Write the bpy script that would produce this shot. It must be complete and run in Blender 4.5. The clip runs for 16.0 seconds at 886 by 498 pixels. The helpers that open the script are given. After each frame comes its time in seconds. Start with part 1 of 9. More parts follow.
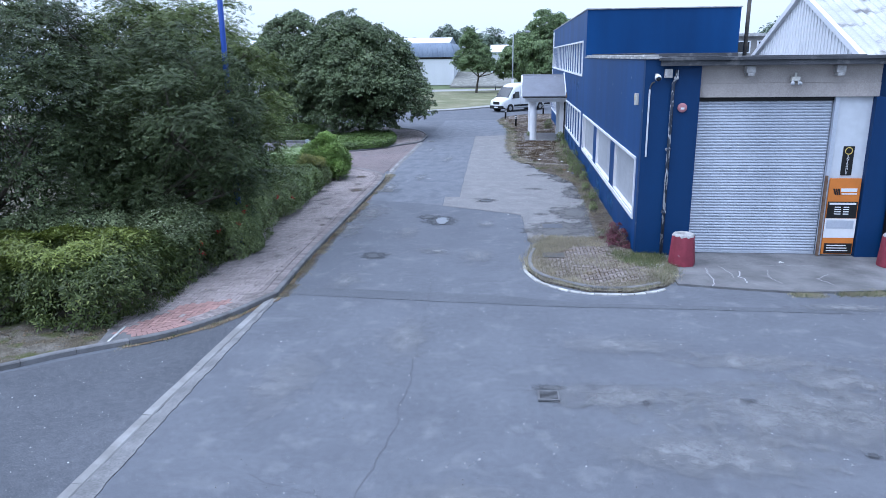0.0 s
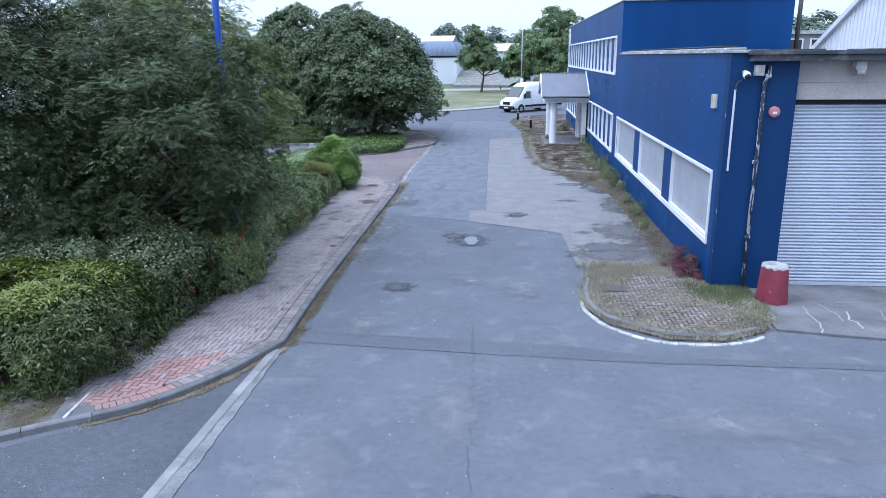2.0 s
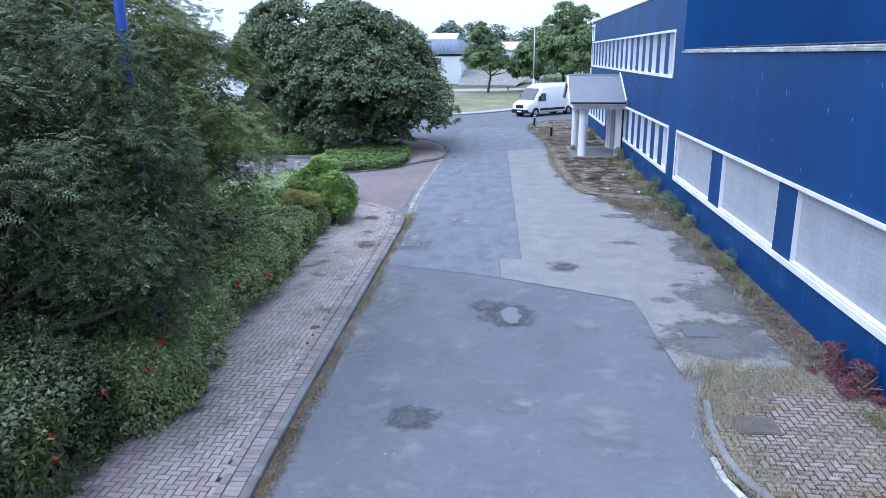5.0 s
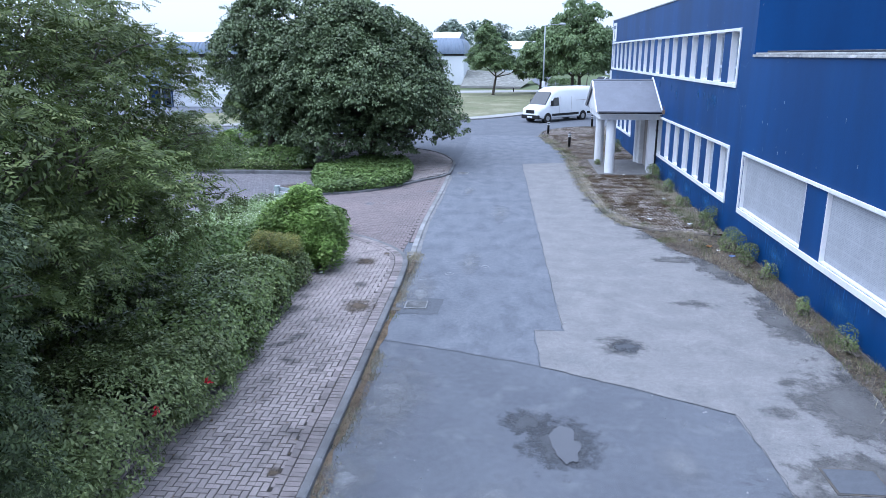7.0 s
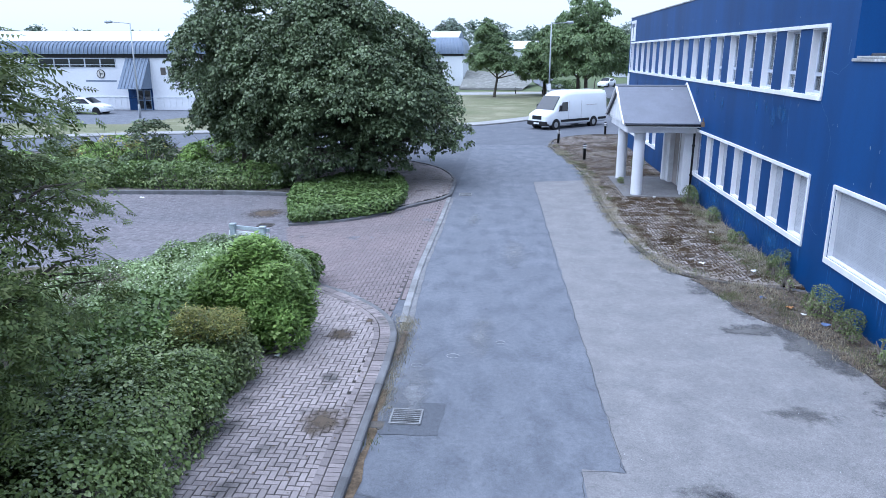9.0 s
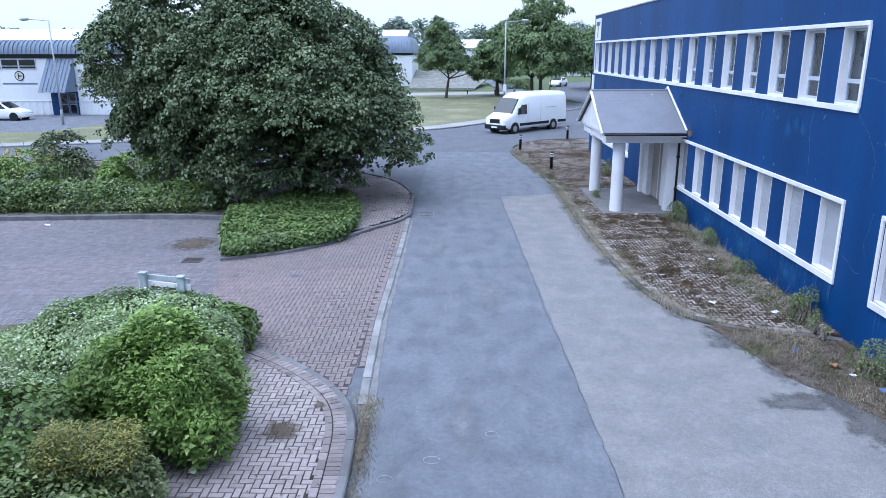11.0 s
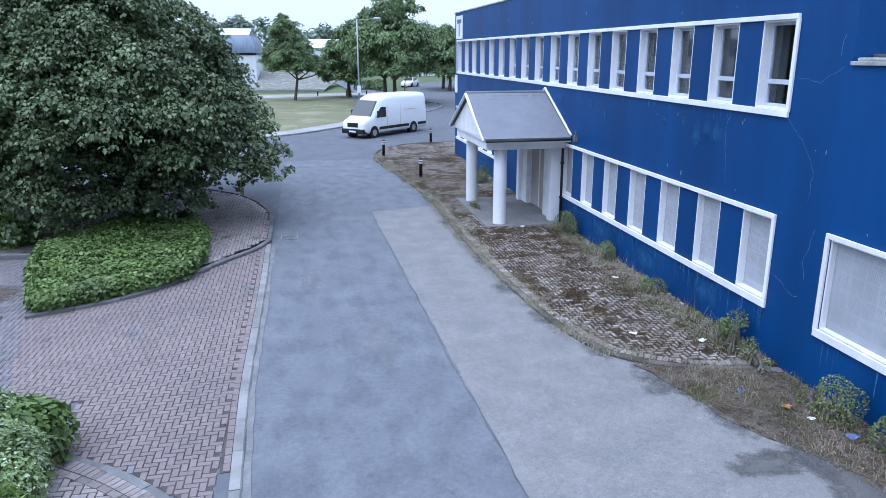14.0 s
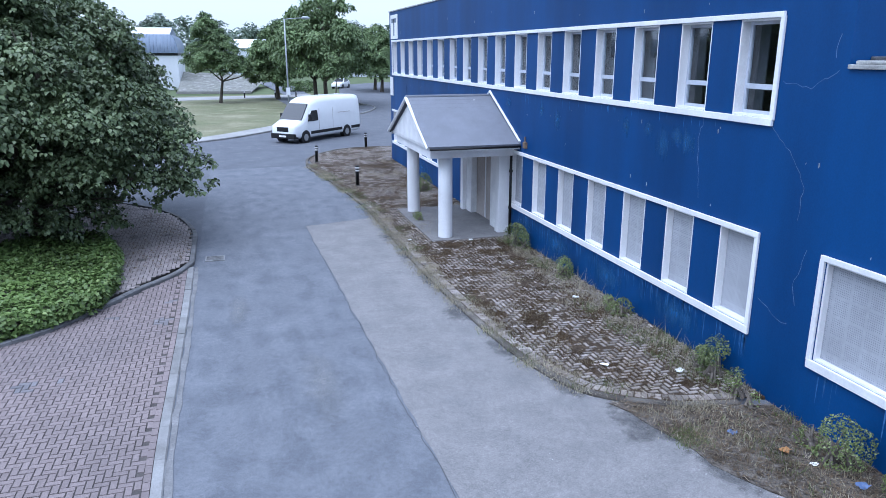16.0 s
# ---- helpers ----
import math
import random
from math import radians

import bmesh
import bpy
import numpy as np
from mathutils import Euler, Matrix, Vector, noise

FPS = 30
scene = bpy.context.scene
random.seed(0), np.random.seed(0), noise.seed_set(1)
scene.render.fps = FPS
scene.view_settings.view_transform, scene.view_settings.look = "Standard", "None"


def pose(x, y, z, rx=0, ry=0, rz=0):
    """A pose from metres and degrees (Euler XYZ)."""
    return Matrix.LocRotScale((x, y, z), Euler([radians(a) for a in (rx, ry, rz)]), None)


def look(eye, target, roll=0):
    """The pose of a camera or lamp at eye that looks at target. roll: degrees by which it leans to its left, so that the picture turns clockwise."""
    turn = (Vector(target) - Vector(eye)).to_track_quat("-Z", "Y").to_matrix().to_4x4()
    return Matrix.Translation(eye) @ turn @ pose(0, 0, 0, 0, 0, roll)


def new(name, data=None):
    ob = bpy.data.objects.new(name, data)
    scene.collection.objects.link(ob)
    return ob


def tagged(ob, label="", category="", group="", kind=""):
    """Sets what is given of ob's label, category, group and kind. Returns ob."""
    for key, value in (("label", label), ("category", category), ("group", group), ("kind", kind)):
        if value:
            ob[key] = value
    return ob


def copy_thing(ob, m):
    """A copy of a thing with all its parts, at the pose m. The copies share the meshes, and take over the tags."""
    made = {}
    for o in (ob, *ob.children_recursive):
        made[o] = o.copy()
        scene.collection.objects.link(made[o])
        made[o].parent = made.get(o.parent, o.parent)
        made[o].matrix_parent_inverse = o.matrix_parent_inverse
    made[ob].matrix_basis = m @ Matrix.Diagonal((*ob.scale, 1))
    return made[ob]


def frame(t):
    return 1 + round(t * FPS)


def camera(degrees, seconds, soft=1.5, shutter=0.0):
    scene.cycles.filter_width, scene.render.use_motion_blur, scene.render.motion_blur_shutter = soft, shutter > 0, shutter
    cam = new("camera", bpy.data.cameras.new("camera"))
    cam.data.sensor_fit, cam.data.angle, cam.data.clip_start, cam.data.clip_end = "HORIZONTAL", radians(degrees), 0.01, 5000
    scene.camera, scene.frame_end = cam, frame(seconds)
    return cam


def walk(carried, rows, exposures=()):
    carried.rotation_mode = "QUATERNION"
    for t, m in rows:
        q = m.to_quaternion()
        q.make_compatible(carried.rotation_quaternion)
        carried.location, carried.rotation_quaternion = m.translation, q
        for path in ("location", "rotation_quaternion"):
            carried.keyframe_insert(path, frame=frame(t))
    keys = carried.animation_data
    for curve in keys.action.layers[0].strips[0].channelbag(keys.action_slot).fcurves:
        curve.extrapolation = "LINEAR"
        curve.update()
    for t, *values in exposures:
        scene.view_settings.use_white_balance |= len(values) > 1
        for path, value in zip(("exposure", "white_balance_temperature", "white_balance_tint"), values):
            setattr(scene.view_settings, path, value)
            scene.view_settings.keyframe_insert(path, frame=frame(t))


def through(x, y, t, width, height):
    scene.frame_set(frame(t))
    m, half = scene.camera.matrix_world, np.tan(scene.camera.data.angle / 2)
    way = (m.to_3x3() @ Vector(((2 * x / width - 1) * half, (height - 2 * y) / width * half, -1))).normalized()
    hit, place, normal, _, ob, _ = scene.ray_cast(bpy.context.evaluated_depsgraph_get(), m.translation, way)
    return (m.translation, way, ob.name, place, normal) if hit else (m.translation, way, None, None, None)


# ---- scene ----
cam = camera(64.0, 16.0, soft=0.6)
PATH = [
    (0, (2.395, -1.712, 5.27), (2.205, 0.209, 4.748), -0.7),
    (0.5, (2.085, -1.07, 5.248), (1.897, 0.851, 4.724), -0.7),
    (1, (1.774, -0.269, 5.232), (1.586, 1.652, 4.708), -0.7),
    (1.5, (1.457, 0.579, 5.195), (1.271, 2.499, 4.669), -0.6),
    (2, (1.173, 1.448, 5.139), (0.99, 3.37, 4.615), -0.5),
    (2.5, (0.919, 2.414, 5.115), (0.737, 4.335, 4.589), -0.5),
    (3, (0.691, 3.409, 5.1), (0.509, 5.33, 4.574), -0.5),
    (5.5, (-0.156, 8.72, 5.149), (-0.339, 10.64, 4.621), -0.3),
    (6, (-0.372, 9.942, 5.144), (-0.552, 11.863, 4.616), -0.1),
    (6.5, (-0.572, 11.108, 5.203), (-0.753, 13.029, 4.675), -0.2),
    (7, (-0.744, 12.285, 5.245), (-0.925, 14.205, 4.715), -0.1),
    (7.5, (-0.879, 13.485, 5.258), (-1.06, 15.405, 4.729), -0.2),
    (8, (-1.022, 14.769, 5.266), (-1.201, 16.69, 4.737), -0.0),
    (8.5, (-1.128, 15.966, 5.285), (-1.309, 17.886, 4.755), 0.0),
    (11, (-1.823, 20.327, 5.408), (-1.86, 22.254, 4.873), -0.1),
    (11.5, (-1.931, 20.927, 5.407), (-1.909, 22.854, 4.871), -0.1),
    (12, (-2.03, 21.445, 5.388), (-1.96, 23.371, 4.853), -0.1),
    (12.5, (-2.176, 21.929, 5.38), (-2.056, 23.853, 4.846), -0.0),
    (13, (-2.26, 22.383, 5.371), (-2.069, 24.301, 4.837), -0.1),
    (13.5, (-2.292, 22.828, 5.366), (-2.009, 24.735, 4.832), -0.1),
    (14, (-2.236, 23.259, 5.356), (-1.871, 25.151, 4.821), -0.1),
    (14.5, (-2.205, 23.654, 5.358), (-1.796, 25.537, 4.824), -0.2),
    (15, (-2.16, 24.068, 5.369), (-1.726, 25.946, 4.834), -0.1),
    (15.5, (-2.134, 24.485, 5.355), (-1.65, 26.35, 4.821), -0.1),
    (16, (-2.146, 24.963, 5.369), (-1.601, 26.812, 4.835), -0.0),
]
walk(cam, [(t, look(eye, target, roll)) for t, eye, target, roll in PATH], [(0, 0.57, 5250, 13), (2.5, 0.68, 5250, 13), (6.5, 0.73, 5250, 13), (8.5, 0.69, 5250, 13), (12.5, 0.6, 5250, 13), (16, 0.56, 5250, 13)])

# ---- light ----
SUN_FROM = Vector((-0.34, -0.18, 1.0)).normalized()
world = bpy.data.worlds.new("overcast_sky")
scene.world = world
world.use_nodes = True
wn, wl = world.node_tree.nodes, world.node_tree.links
wn.clear()
w_out, w_add = wn.new("ShaderNodeOutputWorld"), wn.new("ShaderNodeAddShader")
w_sky, w_bg1, w_bg2 = wn.new("ShaderNodeTexSky"), wn.new("ShaderNodeBackground"), wn.new("ShaderNodeBackground")
w_sky.sky_type, w_sky.sun_disc = "NISHITA", False
w_sky.sun_elevation = math.asin(SUN_FROM.z)
w_sky.sun_rotation = math.atan2(SUN_FROM.x, SUN_FROM.y)
w_sky.dust_density, w_sky.air_density = 3.0, 1.0
w_bg1.inputs["Strength"].default_value = 0.05
w_bg2.inputs["Color"].default_value = (0.86, 0.93, 1.0, 1)
w_bg2.inputs["Strength"].default_value = 0.63
wl.new(w_sky.outputs[0], w_bg1.inputs["Color"])
wl.new(w_bg1.outputs[0], w_add.inputs[0])
wl.new(w_bg2.outputs[0], w_add.inputs[1])
wl.new(w_add.outputs[0], w_out.inputs["Surface"])
sun = new("sun", bpy.data.lights.new("sun", "SUN"))
sun.data.energy, sun.data.angle, sun.data.color = 2.4, radians(80), (0.95, 0.97, 1.0)
sun.matrix_world = look(SUN_FROM * 60, (0, 0, 0))


# ---- materials ----
def mat(name, col, col2=None, large=0.6, rough=0.8, bump=0.15, grain=40.0, grain_amt=0.25, metal=0.0,
        spots=None, spot_scale=2.0, spot_lo=0.55, spot_hi=0.7, rand=0.0, island=False, streak=False, spec=0.3, distance=0.004, speckle=None):
    """col to col2 in large soft patches, a fine grain over it, a third colour in spots, and a random shift piece by piece."""
    m = bpy.data.materials.new(name)
    m.use_nodes = True
    n, l = m.node_tree.nodes, m.node_tree.links
    b = n["Principled BSDF"]
    b.inputs["Roughness"].default_value, b.inputs["Metallic"].default_value = rough, metal
    b.inputs["Specular IOR Level"].default_value = spec
    geo = n.new("ShaderNodeNewGeometry")
    place = geo.outputs["Position"]
    if streak:
        mp = n.new("ShaderNodeMapping")
        mp.inputs["Scale"].default_value = (1, 1, 0.12) if streak is True else streak
        l.new(place, mp.inputs["Vector"])
        place_l = mp.outputs[0]
    else:
        place_l = place

    def noise_at(scale, detail, vec):
        t = n.new("ShaderNodeTexNoise")
        t.inputs["Scale"].default_value, t.inputs["Detail"].default_value = scale, detail
        l.new(vec, t.inputs["Vector"])
        return t.outputs["Fac"]

    def ramp(src, lo, hi):
        r = n.new("ShaderNodeMapRange")
        r.inputs["From Min"].default_value, r.inputs["From Max"].default_value = lo, hi
        l.new(src, r.inputs["Value"])
        return r.outputs[0]

    def mix(kind, fac, a, c):
        x = n.new("ShaderNodeMix")
        x.data_type, x.blend_type = "RGBA", kind
        for sock, val in ((x.inputs[0], fac), (x.inputs[6], a), (x.inputs[7], c)):
            if isinstance(val, (int, float)):
                sock.default_value = val
            elif isinstance(val, tuple):
                sock.default_value = (*val, 1)
            else:
                l.new(val, sock)
        return x.outputs[2]

    color = mix("MIX", ramp(noise_at(large, 5, place_l), 0.35, 0.65), col, col2 or tuple(c * 0.75 for c in col))
    if spots:
        color = mix("MIX", ramp(noise_at(spot_scale, 6, place_l), spot_lo, spot_hi), color, spots)
    fine = noise_at(grain, 3, place)
    shade = n.new("ShaderNodeMapRange")
    shade.inputs["From Min"].default_value, shade.inputs["From Max"].default_value = 0.25, 0.75
    shade.inputs["To Min"].default_value, shade.inputs["To Max"].default_value = 1 - grain_amt, 1 + grain_amt
    l.new(fine, shade.inputs["Value"])
    mid = n.new("ShaderNodeMapRange")
    mid.inputs["From Min"].default_value, mid.inputs["From Max"].default_value = 0.3, 0.7
    mid.inputs["To Min"].default_value, mid.inputs["To Max"].default_value = 1 - grain_amt * 0.28, 1 + grain_amt * 0.28
    l.new(noise_at(grain / 7, 6, place), mid.inputs["Value"])
    both = n.new("ShaderNodeMath")
    both.operation = "MULTIPLY"
    l.new(shade.outputs[0], both.inputs[0])
    l.new(mid.outputs[0], both.inputs[1])
    grey = n.new("ShaderNodeCombineColor")
    for i in range(3):
        l.new(both.outputs[0], grey.inputs[i])
    color = mix("MULTIPLY", 1.0, color, grey.outputs[0])
    if speckle:
        vo = n.new("ShaderNodeTexVoronoi")
        vo.inputs["Scale"].default_value = speckle[0]
        l.new(place, vo.inputs["Vector"])
        lim = n.new("ShaderNodeMath")
        lim.operation = "LESS_THAN"
        lim.inputs[1].default_value = speckle[1]
        l.new(vo.outputs["Distance"], lim.inputs[0])
        color = mix("MIX", lim.outputs[0], color, speckle[2])
    if rand:
        if island:
            src = geo.outputs["Random Per Island"]
        else:
            src = n.new("ShaderNodeObjectInfo").outputs["Random"]
        hs = n.new("ShaderNodeHueSaturation")
        v = n.new("ShaderNodeMapRange")
        v.inputs["To Min"].default_value, v.inputs["To Max"].default_value = 1 - rand, 1 + rand
        l.new(src, v.inputs["Value"])
        l.new(v.outputs[0], hs.inputs["Value"])
        l.new(color, hs.inputs["Color"])
        color = hs.outputs[0]
    l.new(color, b.inputs["Base Color"])
    if bump:
        bp = n.new("ShaderNodeBump")
        bp.inputs["Strength"].default_value, bp.inputs["Distance"].default_value = bump, distance
        l.new(fine, bp.inputs["Height"])
        l.new(bp.outputs[0], b.inputs["Normal"])
    return m


def leaf_mat(name, dark, light, pale=None, gloss=0.45, through=0.16):
    """Leaves: each a little different in green, and some light passing through."""
    m = bpy.data.materials.new(name)
    m.use_nodes = True
    n, l = m.node_tree.nodes, m.node_tree.links
    b, out = n["Principled BSDF"], n["Material Output"]
    geo = n.new("ShaderNodeNewGeometry")
    cr = n.new("ShaderNodeValToRGB")
    dark = tuple(a + (c - a) * 0.3 for a, c in zip(dark, light))
    cr.color_ramp.elements[0].color, cr.color_ramp.elements[1].color = (*dark, 1), (*light, 1)
    if pale:
        e = cr.color_ramp.elements.new(0.86)
        e.color = (*light, 1)
        cr.color_ramp.elements[2].color = (*pale, 1)
    l.new(geo.outputs["Random Per Island"], cr.inputs[0])
    nz = n.new("ShaderNodeTexNoise")
    nz.inputs["Scale"].default_value = 0.9
    l.new(geo.outputs["Position"], nz.inputs["Vector"])
    hs, mr = n.new("ShaderNodeHueSaturation"), n.new("ShaderNodeMapRange")
    mr.inputs["From Min"].default_value, mr.inputs["From Max"].default_value = 0.3, 0.7
    mr.inputs["To Min"].default_value, mr.inputs["To Max"].default_value = 0.68, 1.3
    l.new(nz.outputs["Fac"], mr.inputs["Value"])
    l.new(mr.outputs[0], hs.inputs["Value"])
    l.new(cr.outputs[0], hs.inputs["Color"])
    l.new(hs.outputs[0], b.inputs["Base Color"])
    b.inputs["Roughness"].default_value = gloss
    b.inputs["Specular IOR Level"].default_value = 0.28
    tr, mx = n.new("ShaderNodeBsdfTranslucent"), n.new("ShaderNodeMixShader")
    l.new(hs.outputs[0], tr.inputs["Color"])
    mx.inputs[0].default_value = through
    l.new(b.outputs[0], mx.inputs[1])
    l.new(tr.outputs[0], mx.inputs[2])
    l.new(mx.outputs[0], out.inputs["Surface"])
    return m


def glass_mat(name, tint, rough=0.03):
    m = bpy.data.materials.new(name)
    m.use_nodes = True
    b = m.node_tree.nodes["Principled BSDF"]
    b.inputs["Base Color"].default_value = (*tint, 1)
    b.inputs["Roughness"].default_value, b.inputs["Transmission Weight"].default_value = rough, 1.0
    return m


def screen_mat(name, col, dark):
    """Perforated sheet: a square grid of small holes on the y-z plane."""
    m = mat(name, col, tuple(c * 0.85 for c in col), large=1.2, rough=0.5, grain=12, grain_amt=0.08, bump=0.0)
    n, l = m.node_tree.nodes, m.node_tree.links
    b = n["Principled BSDF"]
    src = b.inputs["Base Color"].links[0].from_socket
    geo, sep = n.new("ShaderNodeNewGeometry"), n.new("ShaderNodeSeparateXYZ")
    l.new(geo.outputs["Position"], sep.inputs[0])

    def math(op, a, c):
        x = n.new("ShaderNodeMath")
        x.operation = op
        for i, val in enumerate((a, c)):
            if isinstance(val, (int, float)):
                x.inputs[i].default_value = val
            else:
                l.new(val, x.inputs[i])
        return x.outputs[0]

    waves = []
    for k in (1, 2):
        s = math("SINE", math("MULTIPLY", sep.outputs[k], 2 * 3.14159 / 0.032), 0)
        waves.append(s)
    hole = math("GREATER_THAN", math("ADD", waves[0], waves[1]), 0.9)
    for k in (1, 2):
        field = math("GREATER_THAN", math("FRACT", math("DIVIDE", sep.outputs[k], 0.29), 0), 0.14)
        hole = math("MULTIPLY", hole, field)
    x = n.new("ShaderNodeMix")
    x.data_type = "RGBA"
    l.new(math("MULTIPLY", hole, 0.75), x.inputs[0])
    l.new(src, x.inputs[6])
    x.inputs[7].default_value = (*dark, 1)
    l.new(x.outputs[2], b.inputs["Base Color"])
    return m


def decal_mat(name, col, rough, scale, soft, cover=0.5, spec=0.3, streak=False, hold=0.75):
    """A stain that fades out towards the edge of its unit disc, broken up by noise."""
    m = mat(name, col, tuple(x * 0.8 for x in col), large=3, rough=rough, grain=50, grain_amt=0.3, bump=0.3, spec=spec)
    n, l = m.node_tree.nodes, m.node_tree.links
    tc, ln, geo = n.new("ShaderNodeTexCoord"), n.new("ShaderNodeVectorMath"), n.new("ShaderNodeNewGeometry")
    ln.operation = "LENGTH"
    l.new(tc.outputs["Object"], ln.inputs[0])
    nz = n.new("ShaderNodeTexNoise")
    nz.inputs["Scale"].default_value, nz.inputs["Detail"].default_value, nz.inputs["Roughness"].default_value = scale, 9, 0.7
    mp = n.new("ShaderNodeMapping")
    mp.inputs["Scale"].default_value = (1, 1, 0.07) if streak else (1, 1, 1)
    l.new(geo.outputs["Position"], mp.inputs["Vector"])
    l.new(mp.outputs[0], nz.inputs["Vector"])
    s1, mr = n.new("ShaderNodeMath"), n.new("ShaderNodeMapRange")
    s1.operation = "MULTIPLY_ADD"
    s1.inputs[1].default_value = -hold
    l.new(ln.outputs["Value"], s1.inputs[0])
    l.new(nz.outputs["Fac"], s1.inputs[2])
    mr.inputs["From Min"].default_value, mr.inputs["From Max"].default_value = 0.25 - cover * 0.3, 0.25 - cover * 0.3 + soft
    l.new(s1.outputs[0], mr.inputs["Value"])
    l.new(mr.outputs[0], n["Principled BSDF"].inputs["Alpha"])
    return m


M_ASPHALT = mat("asphalt_old", (0.121, 0.128, 0.145), (0.102, 0.108, 0.124), large=0.7, rough=0.9, bump=0.6, grain=60, grain_amt=0.32,
                spots=(0.185, 0.19, 0.2), spot_scale=1.9, spot_lo=0.56, spot_hi=0.88, speckle=(26, 0.10, (0.26, 0.265, 0.27)))
M_ASPHALT2 = mat("asphalt_smooth", (0.114, 0.122, 0.14), (0.16, 0.169, 0.189), large=2.2, rough=0.9, bump=0.4, grain=80, grain_amt=0.4, streak=(1, 0.6, 1), spots=(0.122, 0.129, 0.146), spot_scale=1.1, spot_lo=0.5, spot_hi=0.8, speckle=(30, 0.09, (0.26, 0.265, 0.27)))
M_PATCH = mat("pale_concrete_screed", (0.21, 0.203, 0.201), (0.172, 0.168, 0.168), large=1.6, rough=0.9, bump=0.5, grain=60, grain_amt=0.32,
              spots=(0.165, 0.165, 0.168), spot_scale=0.9, spot_lo=0.56, spot_hi=0.78, speckle=(50, 0.14, (0.36, 0.36, 0.35)))
M_SCREED = mat("stained_concrete", (0.2, 0.198, 0.2), (0.105, 0.104, 0.106), large=0.9, rough=0.9, bump=0.4, grain=50, grain_amt=0.22)
M_TRENCH = mat("dark_asphalt_repair", (0.092, 0.098, 0.111), (0.105, 0.111, 0.125), large=0.6, rough=0.9, bump=0.5, grain=70, grain_amt=0.35)
M_SEAM = mat("dark_joint", (0.075, 0.077, 0.084), rough=0.95, grain=60)
M_DAMP = decal_mat("damp_asphalt", (0.066, 0.069, 0.076), 0.6, 5.0, 0.3, 0.6, 0.4, hold=0.6)
M_DAMPNEAR = decal_mat("wet_dirty_concrete", (0.125, 0.122, 0.119), 0.65, 1.5, 0.2, 0.24, hold=0.42)
M_DAMPWIDE = decal_mat("damp_concrete", (0.122, 0.12, 0.12), 0.7, 3.2, 0.5, 0.5)
M_STREAK = mat("washed_paint_streak", (0.02, 0.085, 0.23), (0.05, 0.14, 0.33), large=8, rough=0.8, grain=20, rand=0.3, island=True)
M_MOSSDECAL = decal_mat("worn_moss", (0.115, 0.09, 0.066), 1.0, 7.0, 0.3, 0.5, hold=0.55)
M_SIDEROAD = mat("asphalt_coarse", (0.072, 0.077, 0.088), (0.095, 0.1, 0.113), large=0.5, rough=0.9, bump=0.8, grain=55, grain_amt=0.45, speckle=(34, 0.12, (0.24, 0.245, 0.25)))
M_HAUNCH = mat("rough_haunch_concrete", (0.215, 0.214, 0.216), (0.14, 0.14, 0.142), large=1.8, rough=0.95, bump=0.6, grain=45, grain_amt=0.3)
M_SILT = mat("gutter_silt", (0.17, 0.125, 0.08), (0.085, 0.062, 0.04), large=3, rough=1, grain=40, grain_amt=0.5, bump=0.8)
M_PALEDUST = decal_mat("pale_dust", (0.215, 0.219, 0.228), 0.95, 2.4, 0.45, 0.42, hold=0.4)
M_CHALK = mat("pale_dried_streak", (0.36, 0.365, 0.375), (0.24, 0.245, 0.25), large=6, rough=0.95, bump=0.3, grain=60, grain_amt=0.4)
M_FLAKED = decal_mat("flaked_asphalt_skin", (0.2, 0.206, 0.217), 0.95, 15.0, 0.22, -0.55, hold=0.2)
M_SCUFF = decal_mat("faint_scuff", (0.25, 0.255, 0.265), 0.95, 2.6, 0.75, 0.62)
M_RUNOFF = decal_mat("pale_runoff", (0.025, 0.115, 0.3), 0.8, 11.0, 0.55, 0.5, streak=True)
M_HAIRLINE = mat("pale_hairline", (0.13, 0.2, 0.33), rough=0.9)
M_WATER = mat("puddle_water", (0.1, 0.1, 0.11), rough=0.03, bump=0.0, grain_amt=0.0, spec=0.6)
M_KERB = mat("kerb_concrete", (0.175, 0.175, 0.18), (0.12, 0.118, 0.118), large=2.5, rough=0.9, bump=0.5, grain=90, grain_amt=0.2, rand=0.16)
M_KERBD = mat("dirty_kerb_concrete", (0.15, 0.138, 0.122), (0.08, 0.07, 0.06), large=2.5, rough=0.95, bump=0.6, grain=60, grain_amt=0.3, rand=0.2)
M_KERBP = mat("pale_kerb_concrete", (0.265, 0.263, 0.26), (0.19, 0.187, 0.183), large=2.5, rough=0.9, bump=0.5, grain=90, grain_amt=0.2, rand=0.12)
M_WHITEKERB = mat("white_painted_stone", (0.5, 0.49, 0.47), (0.28, 0.28, 0.27), large=6, rough=0.85, bump=0.4, grain=60, rand=0.1)
M_BRICK = mat("paving_brick", (0.33, 0.287, 0.275), (0.262, 0.229, 0.22), large=0.8, rough=0.95, bump=0.5, grain=120, grain_amt=0.22, rand=0.12, island=True,
              spots=(0.1, 0.092, 0.088), spot_scale=1.6, spot_lo=0.58, spot_hi=0.72)
M_BRICKBORDER = mat("border_brick", (0.265, 0.23, 0.222), (0.18, 0.157, 0.152), large=0.8, rough=0.92, bump=0.5, grain=110, grain_amt=0.25, rand=0.2, spots=(0.12, 0.11, 0.1), spot_scale=4, spot_lo=0.58, spot_hi=0.75)
